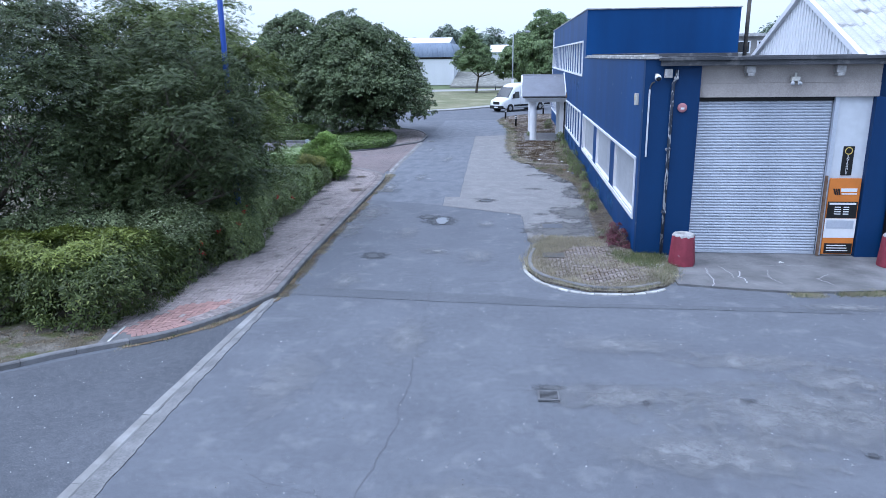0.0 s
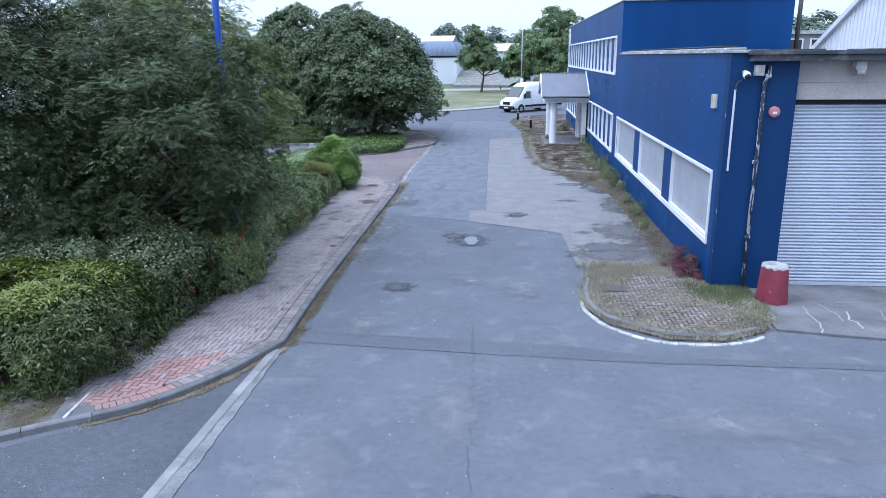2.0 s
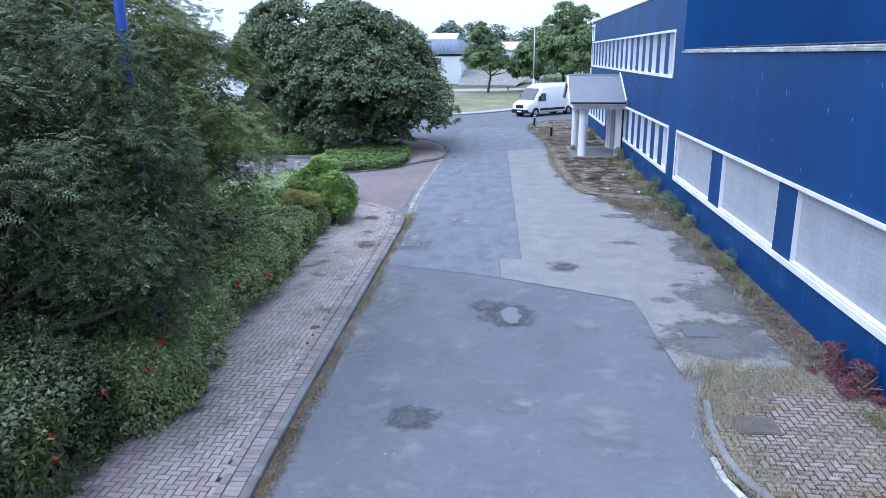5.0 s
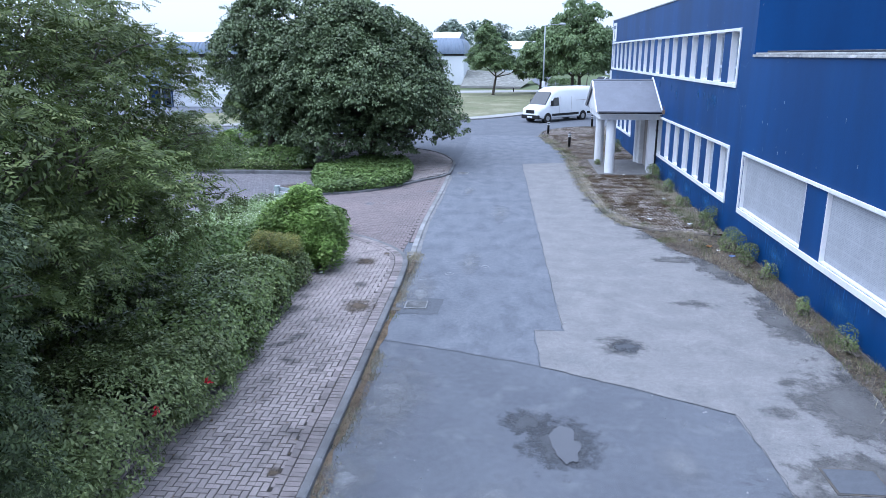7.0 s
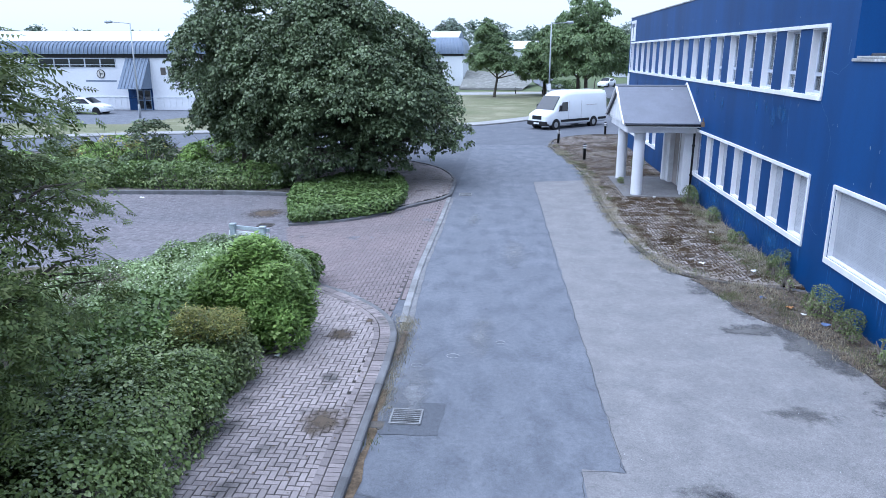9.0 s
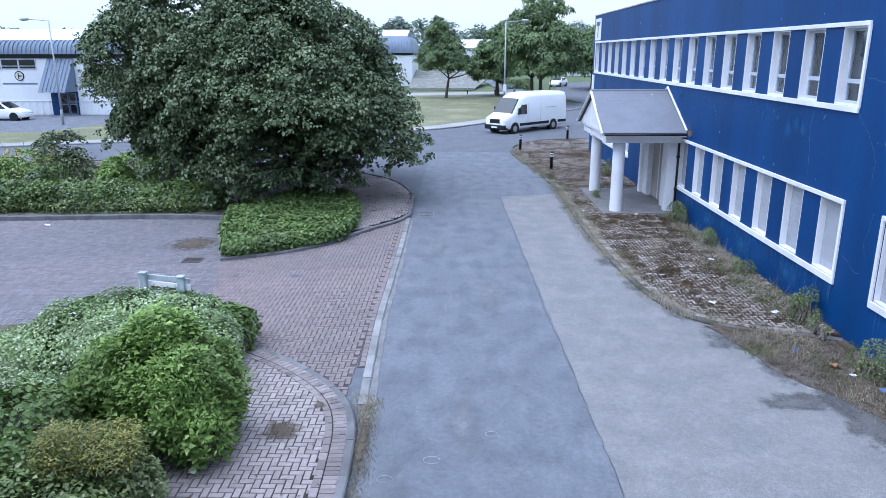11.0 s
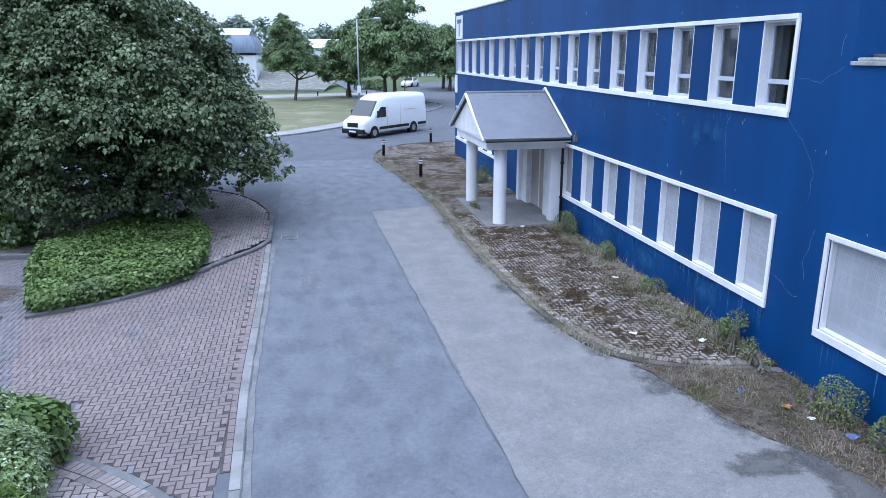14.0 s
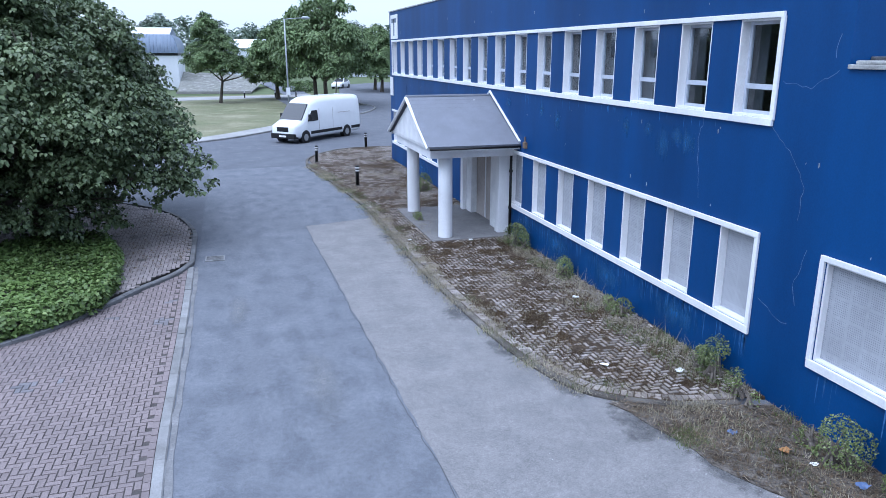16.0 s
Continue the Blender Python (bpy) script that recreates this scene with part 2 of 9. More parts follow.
M_BRICKO = mat("paving_brick_single", (0.33, 0.287, 0.275), (0.262, 0.229, 0.22), large=0.8, rough=0.95, bump=0.5, grain=120, grain_amt=0.22, rand=0.12,
               spots=(0.1, 0.092, 0.088), spot_scale=1.6, spot_lo=0.58, spot_hi=0.72)
M_BRICKRED = mat("red_paving_brick", (0.35, 0.215, 0.19), (0.29, 0.182, 0.165), large=1.2, rough=0.9, bump=0.5, grain=120, rand=0.16, island=True)
M_BRICKGREY = mat("grey_paving_brick", (0.2, 0.184, 0.19), (0.165, 0.158, 0.168), large=0.22, rough=0.9, bump=0.5, grain=120, rand=0.15, island=True)
M_BRICKMOUTH = mat("purple_paving_brick", (0.225, 0.185, 0.18), (0.19, 0.16, 0.158), large=0.4, rough=0.95, bump=0.5, grain=120, rand=0.09, island=True)
M_BRICKMOUTHO = mat("purple_border_brick", (0.225, 0.185, 0.18), (0.19, 0.16, 0.158), large=0.4, rough=0.95, bump=0.5, grain=120, rand=0.1)
M_BRICKMOSS = mat("mossy_paving_brick", (0.3, 0.272, 0.254), (0.19, 0.162, 0.138), large=0.9, rough=0.95, bump=0.6, grain=90, grain_amt=0.3, rand=0.38, island=True,
                  spots=(0.07, 0.05, 0.032), spot_scale=6, spot_lo=0.56, spot_hi=0.66)
M_BRICKCORNER = mat("sunbleached_paving_brick", (0.225, 0.195, 0.18), (0.165, 0.14, 0.12), large=0.9, rough=0.95, bump=0.6, grain=90, grain_amt=0.3, rand=0.22, island=True,
                    spots=(0.13, 0.1, 0.065), spot_scale=1.8, spot_lo=0.58, spot_hi=0.72)
M_BRICKGREYO = mat("grey_paving_brick_single", (0.2, 0.184, 0.19), (0.165, 0.158, 0.168), large=0.22, rough=0.9, bump=0.5, grain=120, rand=0.15)
M_BRICKMOSSO = mat("mossy_paving_brick_single", (0.3, 0.272, 0.254), (0.19, 0.162, 0.138), large=0.9, rough=0.95, bump=0.6, grain=90, grain_amt=0.3, rand=0.38, spots=(0.07, 0.05, 0.032), spot_scale=6, spot_lo=0.56, spot_hi=0.66)
M_JOINT = mat("joint_sand", (0.05, 0.045, 0.04), (0.03, 0.027, 0.025), large=1.5, rough=1, grain=80)
M_JOINTPALE = mat("pale_joint_sand", (0.09, 0.08, 0.076), (0.055, 0.05, 0.047), large=1.5, rough=1, grain=80)
M_MOSSJOINT = mat("moss_and_earth", (0.045, 0.031, 0.019), (0.075, 0.055, 0.036), large=5, rough=1, grain=45, grain_amt=0.6, bump=1.0, distance=0.01, spots=(0.04, 0.028, 0.018), spot_scale=12, spot_lo=0.5, spot_hi=0.6)
M_EARTH = mat("earth_and_litter", (0.085, 0.075, 0.058), (0.15, 0.14, 0.12), large=1.6, rough=1, grain=35, grain_amt=0.5, bump=1.0, distance=0.02,
              spots=(0.06, 0.05, 0.035), spot_scale=4, spot_lo=0.55, spot_hi=0.65)
M_BEDSOIL = mat("mossy_bed_soil", (0.08, 0.068, 0.046), (0.145, 0.132, 0.112), large=2.0, rough=1, grain=35, grain_amt=0.6, bump=1.0, distance=0.02, spots=(0.07, 0.075, 0.03), spot_scale=3, spot_lo=0.5, spot_hi=0.65, speckle=(16, 0.1, (0.3, 0.29, 0.27)))
M_VERGE = mat("dead_stem_litter", (0.085, 0.072, 0.06), (0.15, 0.134, 0.117), large=2.2, rough=1, grain=30, grain_amt=0.6, bump=1.0, distance=0.03, spots=(0.055, 0.043, 0.032), spot_scale=5, spot_lo=0.5, spot_hi=0.64, speckle=(14, 0.1, (0.28, 0.27, 0.25)))
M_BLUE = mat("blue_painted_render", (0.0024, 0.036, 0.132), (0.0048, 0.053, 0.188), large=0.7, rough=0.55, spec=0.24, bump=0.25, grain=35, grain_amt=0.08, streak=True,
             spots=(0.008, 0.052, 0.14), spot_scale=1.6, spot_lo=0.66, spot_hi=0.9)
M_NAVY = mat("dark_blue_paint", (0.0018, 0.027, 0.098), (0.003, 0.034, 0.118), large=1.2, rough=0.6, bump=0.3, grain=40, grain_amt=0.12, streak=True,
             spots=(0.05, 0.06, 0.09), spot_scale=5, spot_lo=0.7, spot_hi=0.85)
M_WHITE = mat("white_paint", (0.8, 0.8, 0.81), (0.68, 0.68, 0.69), large=1.5, rough=0.6, bump=0.15, grain=30, grain_amt=0.06, streak=True)
M_STUCCO = mat("white_textured_render", (0.78, 0.78, 0.78), (0.66, 0.66, 0.67), large=2, rough=0.9, bump=0.8, grain=45, grain_amt=0.1)
M_COPING = mat("weathered_coping", (0.42, 0.42, 0.41), (0.25, 0.25, 0.24), large=2, rough=0.9, bump=0.5, grain=30, spots=(0.65, 0.65, 0.65), spot_scale=3)
M_FELT = mat("roofing_felt", (0.05, 0.052, 0.058), (0.095, 0.096, 0.104), large=1.0, rough=0.9, bump=0.5, grain=40, spots=(0.17, 0.17, 0.17), spot_scale=3)
M_LINTEL = mat("raw_concrete", (0.43, 0.385, 0.355), (0.33, 0.3, 0.278), large=1.0, rough=0.9, bump=0.4, grain=35, grain_amt=0.15)
M_STEEL = mat("galvanised_steel", (0.54, 0.57, 0.63), (0.45, 0.48, 0.54), large=1.2, rough=0.45, metal=0.35, bump=0.05, grain=20, grain_amt=0.06, streak=True)
M_SCREEN = screen_mat("perforated_sheet", (0.40, 0.415, 0.445), (0.2, 0.21, 0.24))
M_GLASS = glass_mat("window_glass", (0.7, 0.78, 0.82))
M_DARK = mat("room_gloom", (0.03, 0.03, 0.032), (0.05, 0.05, 0.05), rough=0.9)
M_FRAME = mat("pale_window_frame", (0.52, 0.55, 0.62), (0.44, 0.47, 0.53), large=4, rough=0.6, grain=20, grain_amt=0.08)
M_BLIND = mat("grey_blind", (0.1, 0.105, 0.118), (0.07, 0.072, 0.08), rough=0.9, grain=6)
M_SLATE = mat("grey_slate", (0.185, 0.195, 0.225), (0.165, 0.174, 0.2), large=1.5, rough=0.75, bump=0.35, grain=40, grain_amt=0.12, spots=(0.42, 0.42, 0.43), spot_scale=5, spot_lo=0.71, spot_hi=0.74)
M_BLACK = mat("black_plastic", (0.012, 0.012, 0.013), rough=0.5, grain=20)
M_PEEL = mat("peeling_pipe_paint", (0.03, 0.04, 0.06), (0.055, 0.065, 0.09), large=4, rough=0.8, bump=0.5, grain=40, streak=(1, 1, 0.3), spots=(0.5, 0.51, 0.53), spot_scale=14, spot_lo=0.52, spot_hi=0.56)
M_PETAL = mat("red_petal", (0.55, 0.02, 0.03), (0.4, 0.015, 0.03), large=20, rough=0.6, bump=0.0, grain_amt=0.1)
M_RED = mat("worn_red_paint", (0.24, 0.04, 0.062), (0.18, 0.032, 0.048), large=3, rough=0.65, bump=0.4, grain=50, spots=(0.35, 0.3, 0.29), spot_scale=7, spot_lo=0.7, spot_hi=0.76)
M_CHIPPED = mat("chipped_white_concrete", (0.46, 0.45, 0.44), (0.26, 0.25, 0.24), large=5, rough=0.9, bump=0.6, grain=40)
M_PINK = mat("faded_red_plastic", (0.52, 0.23, 0.25), rough=0.5, grain=10, grain_amt=0.08)
M_YELLOW = mat("yellow_plastic", (0.65, 0.5, 0.14), rough=0.5, grain=10, grain_amt=0.08)
M_SCRAPORANGE = mat("faded_orange_scrap", (0.45, 0.24, 0.1), rough=0.8, grain=10)
M_ORANGE = mat("orange_print", (0.62, 0.2, 0.035), rough=0.5, grain=10, grain_amt=0.05)
M_PLATE = mat("white_print", (0.75, 0.75, 0.75), (0.66, 0.66, 0.67), rough=0.5, grain=10, grain_amt=0.04)
M_CREAM = mat("cream_plastic", (0.62, 0.6, 0.54), rough=0.5, grain=10, grain_amt=0.05)
M_RUST = mat("rusty_timber", (0.12, 0.065, 0.04), (0.2, 0.15, 0.11), large=4, rough=0.9, grain=30)
M_POLEBLUE = mat("blue_lamp_post_paint", (0.015, 0.05, 0.26), (0.02, 0.055, 0.22), rough=0.45, grain=10, grain_amt=0.08)
M_ZINC = mat("grey_lamp_post_paint", (0.42, 0.44, 0.46), (0.34, 0.36, 0.38), rough=0.5, metal=0.3, grain=10, grain_amt=0.08)
M_IRON = mat("cast_iron", (0.09, 0.088, 0.085), (0.14, 0.12, 0.1), large=5, rough=0.7, metal=0.4, bump=0.4, grain=60)
M_GRATE = mat("pale_iron_grate", (0.30, 0.30, 0.30), (0.2, 0.2, 0.2), large=5, rough=0.7, metal=0.3, bump=0.4, grain=60)
M_GRATE2 = mat("worn_drain_iron", (0.13, 0.133, 0.14), (0.09, 0.09, 0.095), large=6, rough=0.7, bump=0.3, grain=60)
M_GRIT = mat("loose_grit", (0.42, 0.42, 0.42), (0.2, 0.2, 0.2), large=3, rough=0.95, grain=50, rand=0.5, island=True)
M_BARK = mat("bark", (0.07, 0.058, 0.045), (0.11, 0.095, 0.075), large=3, rough=1, bump=1.0, grain=30, grain_amt=0.4, distance=0.02, streak=True)
M_TWIG = mat("dead_twig", (0.2, 0.175, 0.15), (0.13, 0.11, 0.09), large=3, rough=1, grain=30)
M_WOODGREY = mat("weathered_blue_grey_timber", (0.42, 0.47, 0.5), (0.34, 0.38, 0.4), large=4, rough=0.85, grain=25, grain_amt=0.2)
M_LAWN = mat("mown_lawn", (0.18, 0.175, 0.105), (0.14, 0.15, 0.08), large=0.22, rough=1, bump=0.9, grain=9, grain_amt=0.25, distance=0.03,
             spots=(0.27, 0.255, 0.17), spot_scale=0.35, spot_lo=0.5, spot_hi=0.75)
M_FIELD = mat("distant_grass", (0.10, 0.13, 0.055), (0.08, 0.10, 0.05), large=0.02, rough=1, grain=0.5)
M_PAVE = mat("pale_footway", (0.32, 0.315, 0.3), (0.26, 0.255, 0.25), large=0.4, rough=0.9, grain=30)
M_CLADWHITE = mat("white_cladding", (0.7, 0.71, 0.73), (0.62, 0.63, 0.65), large=0.3, rough=0.55, grain=5, grain_amt=0.04, streak=True)
M_CLADBLUE = mat("blue_grey_roof_sheet", (0.13, 0.165, 0.225), (0.16, 0.2, 0.26), large=0.3, rough=0.5, grain=5, grain_amt=0.05)
M_CLADPALE = mat("pale_roof_sheet", (0.62, 0.64, 0.67), (0.52, 0.54, 0.57), large=0.2, rough=0.6, grain=5, grain_amt=0.06)
M_ASBESTOS = mat("lichen_stained_roof_sheet", (0.47, 0.47, 0.46), (0.38, 0.38, 0.37), large=0.8, rough=0.9, grain=18, grain_amt=0.12,
                 spots=(0.17, 0.165, 0.16), spot_scale=1.3, spot_lo=0.55, spot_hi=0.66)
M_BANK = mat("stony_bank", (0.19, 0.188, 0.17), (0.15, 0.152, 0.125), large=0.5, rough=0.95, grain=6, grain_amt=0.3, spots=(0.3, 0.29, 0.27), spot_scale=1.5, spot_lo=0.5, spot_hi=0.7)
M_GREYWALL = mat("grey_block_wall", (0.27, 0.26, 0.245), (0.2, 0.195, 0.185), large=0.5, rough=0.95, grain=8, grain_amt=0.15)
M_CARWHITE = mat("white_car_paint", (0.74, 0.75, 0.76), (0.70, 0.71, 0.72), rough=0.22, bump=0.0, grain=3, grain_amt=0.02, spec=0.5)
M_TYRE = mat("tyre_rubber", (0.02, 0.02, 0.021), rough=0.85, grain=30)
M_ALLOY = mat("wheel_metal", (0.4, 0.4, 0.41), rough=0.4, metal=0.7, grain=10, grain_amt=0.1)
M_CARGLASS = mat("tinted_vehicle_glass", (0.015, 0.018, 0.022), rough=0.06, bump=0.0, grain_amt=0.0, spec=0.6)
M_LENS = mat("headlamp_lens", (0.6, 0.62, 0.64), rough=0.12, bump=0.0, grain_amt=0.0, spec=0.6)

M_PAPER = mat("scrap_paper", (0.78, 0.78, 0.76), rough=0.9, grain=20, rand=0.1)
M_LITTERBLUE = mat("blue_plastic_scrap", (0.14, 0.2, 0.36), rough=0.4, grain=10)

L_MAPLE = leaf_mat("broad_leaf", (0.041, 0.061, 0.029), (0.132, 0.174, 0.08), (0.205, 0.245, 0.128), gloss=0.4, through=0.13)
L_ROWAN = leaf_mat("pinnate_leaf", (0.017, 0.027, 0.01), (0.06, 0.085, 0.03), (0.165, 0.19, 0.085), gloss=0.5, through=0.1)
L_ROWANLIGHT = leaf_mat("light_pinnate_leaf", (0.04, 0.058, 0.015), (0.122, 0.16, 0.045), (0.235, 0.26, 0.1), gloss=0.55, through=0.2)
L_HEDGE = leaf_mat("hedge_leaf", (0.02, 0.03, 0.008), (0.074, 0.1, 0.024), (0.19, 0.215, 0.065), gloss=0.42, through=0.12)
L_HEDGETOP = leaf_mat("young_hedge_leaf", (0.07, 0.095, 0.017), (0.165, 0.2, 0.04), (0.26, 0.29, 0.08), gloss=0.4)
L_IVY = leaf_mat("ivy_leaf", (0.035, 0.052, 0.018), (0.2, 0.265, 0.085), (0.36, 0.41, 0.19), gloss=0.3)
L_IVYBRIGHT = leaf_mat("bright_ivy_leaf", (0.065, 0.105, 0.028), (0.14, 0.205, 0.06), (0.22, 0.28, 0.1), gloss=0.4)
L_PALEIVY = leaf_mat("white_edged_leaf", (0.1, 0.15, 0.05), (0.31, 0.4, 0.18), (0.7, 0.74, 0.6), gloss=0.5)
L_VARIEG = leaf_mat("grey_green_leaf", (0.065, 0.09, 0.035), (0.215, 0.262, 0.125), (0.46, 0.5, 0.34), gloss=0.5)

L_BUSH = leaf_mat("bright_bush_leaf", (0.08, 0.14, 0.03), (0.255, 0.375, 0.088), (0.4, 0.5, 0.175), through=0.25)
L_GOLD = leaf_mat("golden_bush_leaf", (0.17, 0.19, 0.045), (0.36, 0.36, 0.1), (0.5, 0.36, 0.13), through=0.25)
L_FAR = leaf_mat("far_leaf", (0.075, 0.115, 0.048), (0.17, 0.235, 0.1), (0.26, 0.33, 0.15), through=0.2)
# Pale grey-green: aerial haze is mixed into this leaf colour.
L_HAZEWOODS = leaf_mat("hazed_wood_leaf", (0.13, 0.17, 0.12), (0.2, 0.25, 0.19))
L_RED = leaf_mat("dark_red_leaf", (0.07, 0.024, 0.034), (0.15, 0.048, 0.065), (0.13, 0.12, 0.06))
L_WEED = leaf_mat("weed_leaf", (0.07, 0.095, 0.033), (0.19, 0.23, 0.085), (0.33, 0.36, 0.19))
L_QUINCE = leaf_mat("flowering_hedge_leaf", (0.065, 0.088, 0.033), (0.215, 0.265, 0.102), (0.36, 0.39, 0.195), gloss=0.35)
L_DRY = leaf_mat("dry_grass_blade", (0.21, 0.185, 0.125), (0.4, 0.36, 0.26))
L_GRASS = leaf_mat("grass_blade", (0.06, 0.08, 0.028), (0.15, 0.175, 0.073), (0.3, 0.285, 0.165))
L_LITTER = leaf_mat("dead_leaf", (0.075, 0.05, 0.028), (0.16, 0.118, 0.075), (0.28, 0.24, 0.19))
L_MOSS = leaf_mat("dry_brown_moss", (0.04, 0.026, 0.013), (0.105, 0.068, 0.033), (0.16, 0.12, 0.06))
M_CHALK = mat("white_chalk_line", (0.42, 0.42, 0.43), rough=0.9, grain=60)


# ---- building helpers ----
class Geo:
    """Plain vertices and faces, put together in metres."""

    def __init__(self):
        self.v, self.f = [], []

    def add(self, verts, faces):
        k = len(self.v)
        self.v.extend(verts)
        self.f.extend(tuple(i + k for i in f) for f in faces)
        return self

    def box(self, x0, y0, z0, x1, y1, z1, b=0.0):
        if b <= 0:
            return self.add([(x0, y0, z0), (x1, y0, z0), (x1, y1, z0), (x0, y1, z0), (x0, y0, z1), (x1, y0, z1), (x1, y1, z1), (x0, y1, z1)],
                            [(3, 2, 1, 0), (4, 5, 6, 7), (0, 1, 5, 4), (1, 2, 6, 5), (2, 3, 7, 6), (3, 0, 4, 7)])
        bm = bmesh.new()
        bmesh.ops.create_cube(bm, size=1.0, matrix=Matrix.LocRotScale(((x0 + x1) / 2, (y0 + y1) / 2, (z0 + z1) / 2), None, (x1 - x0, y1 - y0, z1 - z0)))
        bmesh.ops.bevel(bm, geom=bm.edges[:], offset=b, segments=2, profile=0.6, affect="EDGES")
        bm.verts.index_update()
        self.add([tuple(v.co) for v in bm.verts], [tuple(v.index for v in f.verts) for f in bm.faces])
        bm.free()
        return self

    def prism(self, poly, z0, z1):
        n = len(poly)
        area = sum(poly[i][0] * poly[(i + 1) % n][1] - poly[(i + 1) % n][0] * poly[i][1] for i in range(n))
        p = poly if area > 0 else poly[::-1]
        return self.add([(x, y, z0) for x, y in p] + [(x, y, z1) for x, y in p],
                        [tuple(range(n))[::-1], tuple(range(n, 2 * n))] + [(i, (i + 1) % n, n + (i + 1) % n, n + i) for i in range(n)])

    def sheet(self, poly, z):
        n = len(poly)
        area = sum(poly[i][0] * poly[(i + 1) % n][1] - poly[(i + 1) % n][0] * poly[i][1] for i in range(n))
        p = poly if area > 0 else poly[::-1]
        return self.add([(x, y, z) for x, y in p], [tuple(range(n))])

    def tube(self, pts, radii, n=10, caps=True):
        pts = [Vector(p) for p in pts]
        k, rings = len(self.v), len(pts)
        side = None
        for i, p in enumerate(pts):
            d = (pts[min(i + 1, rings - 1)] - pts[max(i - 1, 0)]).normalized()
            if side is None:
                side = d.orthogonal().normalized()
            side = (side - d * side.dot(d)).normalized()
            up = d.cross(side)
            r = radii[i] if isinstance(radii, (list, tuple)) else radii
            for j in range(n):
                a = 2 * math.pi * j / n
                self.v.append(tuple(p + side * (r * math.cos(a)) + up * (r * math.sin(a))))
        for i in range(rings - 1):
            for j in range(n):
                a, c = k + i * n + j, k + i * n + (j + 1) % n
                self.f.append((a, c, c + n, a + n))
        if caps:
            self.f.append(tuple(range(k, k + n))[::-1])
            self.f.append(tuple(range(k + (rings - 1) * n, k + rings * n)))
        return self

    def moved(self, m):
        self.v = [tuple(m @ Vector(p)) for p in self.v]
        return self


def thing(name, loc, label, category, group="", kind=""):
    ob = new(name)
    ob.location = loc
    return tagged(ob, label, category, group, kind)


def link(ob, parent):
    ob.parent = parent
    if parent.type == "EMPTY":
        ob.matrix_parent_inverse = Matrix.Translation(-parent.location)
    return ob


def part(name, geo, material, parent=None, label="", smooth=False, bevel=0.0):
    """One mesh object out of geo, under a thing or a part. Without parent it is a thing or a piece of the setting itself."""
    me = bpy.data.meshes.new(name)
    me.from_pydata(geo.v, [], geo.f)
    me.materials.append(material)
    if smooth:
        me.polygons.foreach_set("use_smooth", [True] * len(me.polygons))
    me.update()
    ob = new(name, me)
    if parent is not None:
        link(ob, parent)
    if label:
        ob["label"] = label
    if bevel:
        mod = ob.modifiers.new("bevel", "BEVEL")
        mod.width, mod.segments, mod.limit_method = bevel, 2, "ANGLE"
    return ob


def setting(name, geo, material, label, category, smooth=False):
    return tagged(part(name, geo, material, smooth=smooth), label, category, "", "structure")


def inside(poly, x, y):
    x, y = np.asarray(x), np.asarray(y)
    hit = np.zeros(x.shape, bool)
    n = len(poly)
    for i in range(n):
        (x0, y0), (x1, y1) = poly[i], poly[(i + 1) % n]
        if y0 != y1:
            hit ^= ((y0 > y) != (y1 > y)) & (x < (x1 - x0) * (y - y0) / (y1 - y0) + x0)
    return hit


def wobble(poly, step=0.3, amount=0.04, seed=1):
    """The outline with its sides broken into short, uneven runs."""
    r = random.Random(seed)
    out = []
    for i, (x0, y0) in enumerate(poly):
        x1, y1 = poly[(i + 1) % len(poly)]
        k = max(1, int(math.hypot(x1 - x0, y1 - y0) / step))
        for j in range(k):
            u = j / k
            out.append((x0 + (x1 - x0) * u + r.uniform(-amount, amount), y0 + (y1 - y0) * u + r.uniform(-amount, amount)))
    return out


def smooth_line(pts, step=0.25):
    """A soft line through the points."""
    p = [np.array(q, float) for q in pts]
    p = [2 * p[0] - p[1], *p, 2 * p[-1] - p[-2]]
    out = []
    for i in range(1, len(p) - 2):
        k = max(1, int(np.linalg.norm(p[i + 1] - p[i]) / step))
        for j in range(k):
            t = j / k
            out.append(tuple(0.5 * (2 * p[i] + (p[i + 1] - p[i - 1]) * t + (2 * p[i - 1] - 5 * p[i] + 4 * p[i + 1] - p[i + 2]) * t * t
                                    + (3 * p[i] - p[i - 1] - 3 * p[i + 1] + p[i + 2]) * t ** 3)))
    out.append(tuple(p[-2]))
    return out


# ---- foliage ----
RNG = np.random.default_rng(11)
LEAF = (np.array([(0, 0, 0), (0.30, 0.42, 0.10), (0, 1, -0.08), (-0.30, 0.42, 0.10)]), [(0, 1, 2), (0, 2, 3)])
IVY = (np.array([(0, 0, 0), (0.42, 0.12, 0.06), (0.36, 0.55, 0.10), (0, 1, -0.06), (-0.36, 0.55, 0.10), (-0.42, 0.12, 0.06)]),
       [(0, 1, 2), (0, 2, 3), (0, 3, 4), (0, 4, 5)])
BLADE = (np.array([(-0.03, 0, 0), (0.03, 0, 0), (0.0, 1, 0.0)]), [(0, 1, 2)])


BROAD = (np.array([(0, 0, 0), (0.42, 0.4, 0.12), (0, 1, -0.1), (-0.42, 0.4, 0.12)]), [(0, 1, 2), (0, 2, 3)])
LANCE = (np.array([(0, 0, 0), (0.19, 0.36, 0.07), (0, 1, -0.14), (-0.19, 0.36, 0.07)]), [(0, 1, 2), (0, 2, 3)])


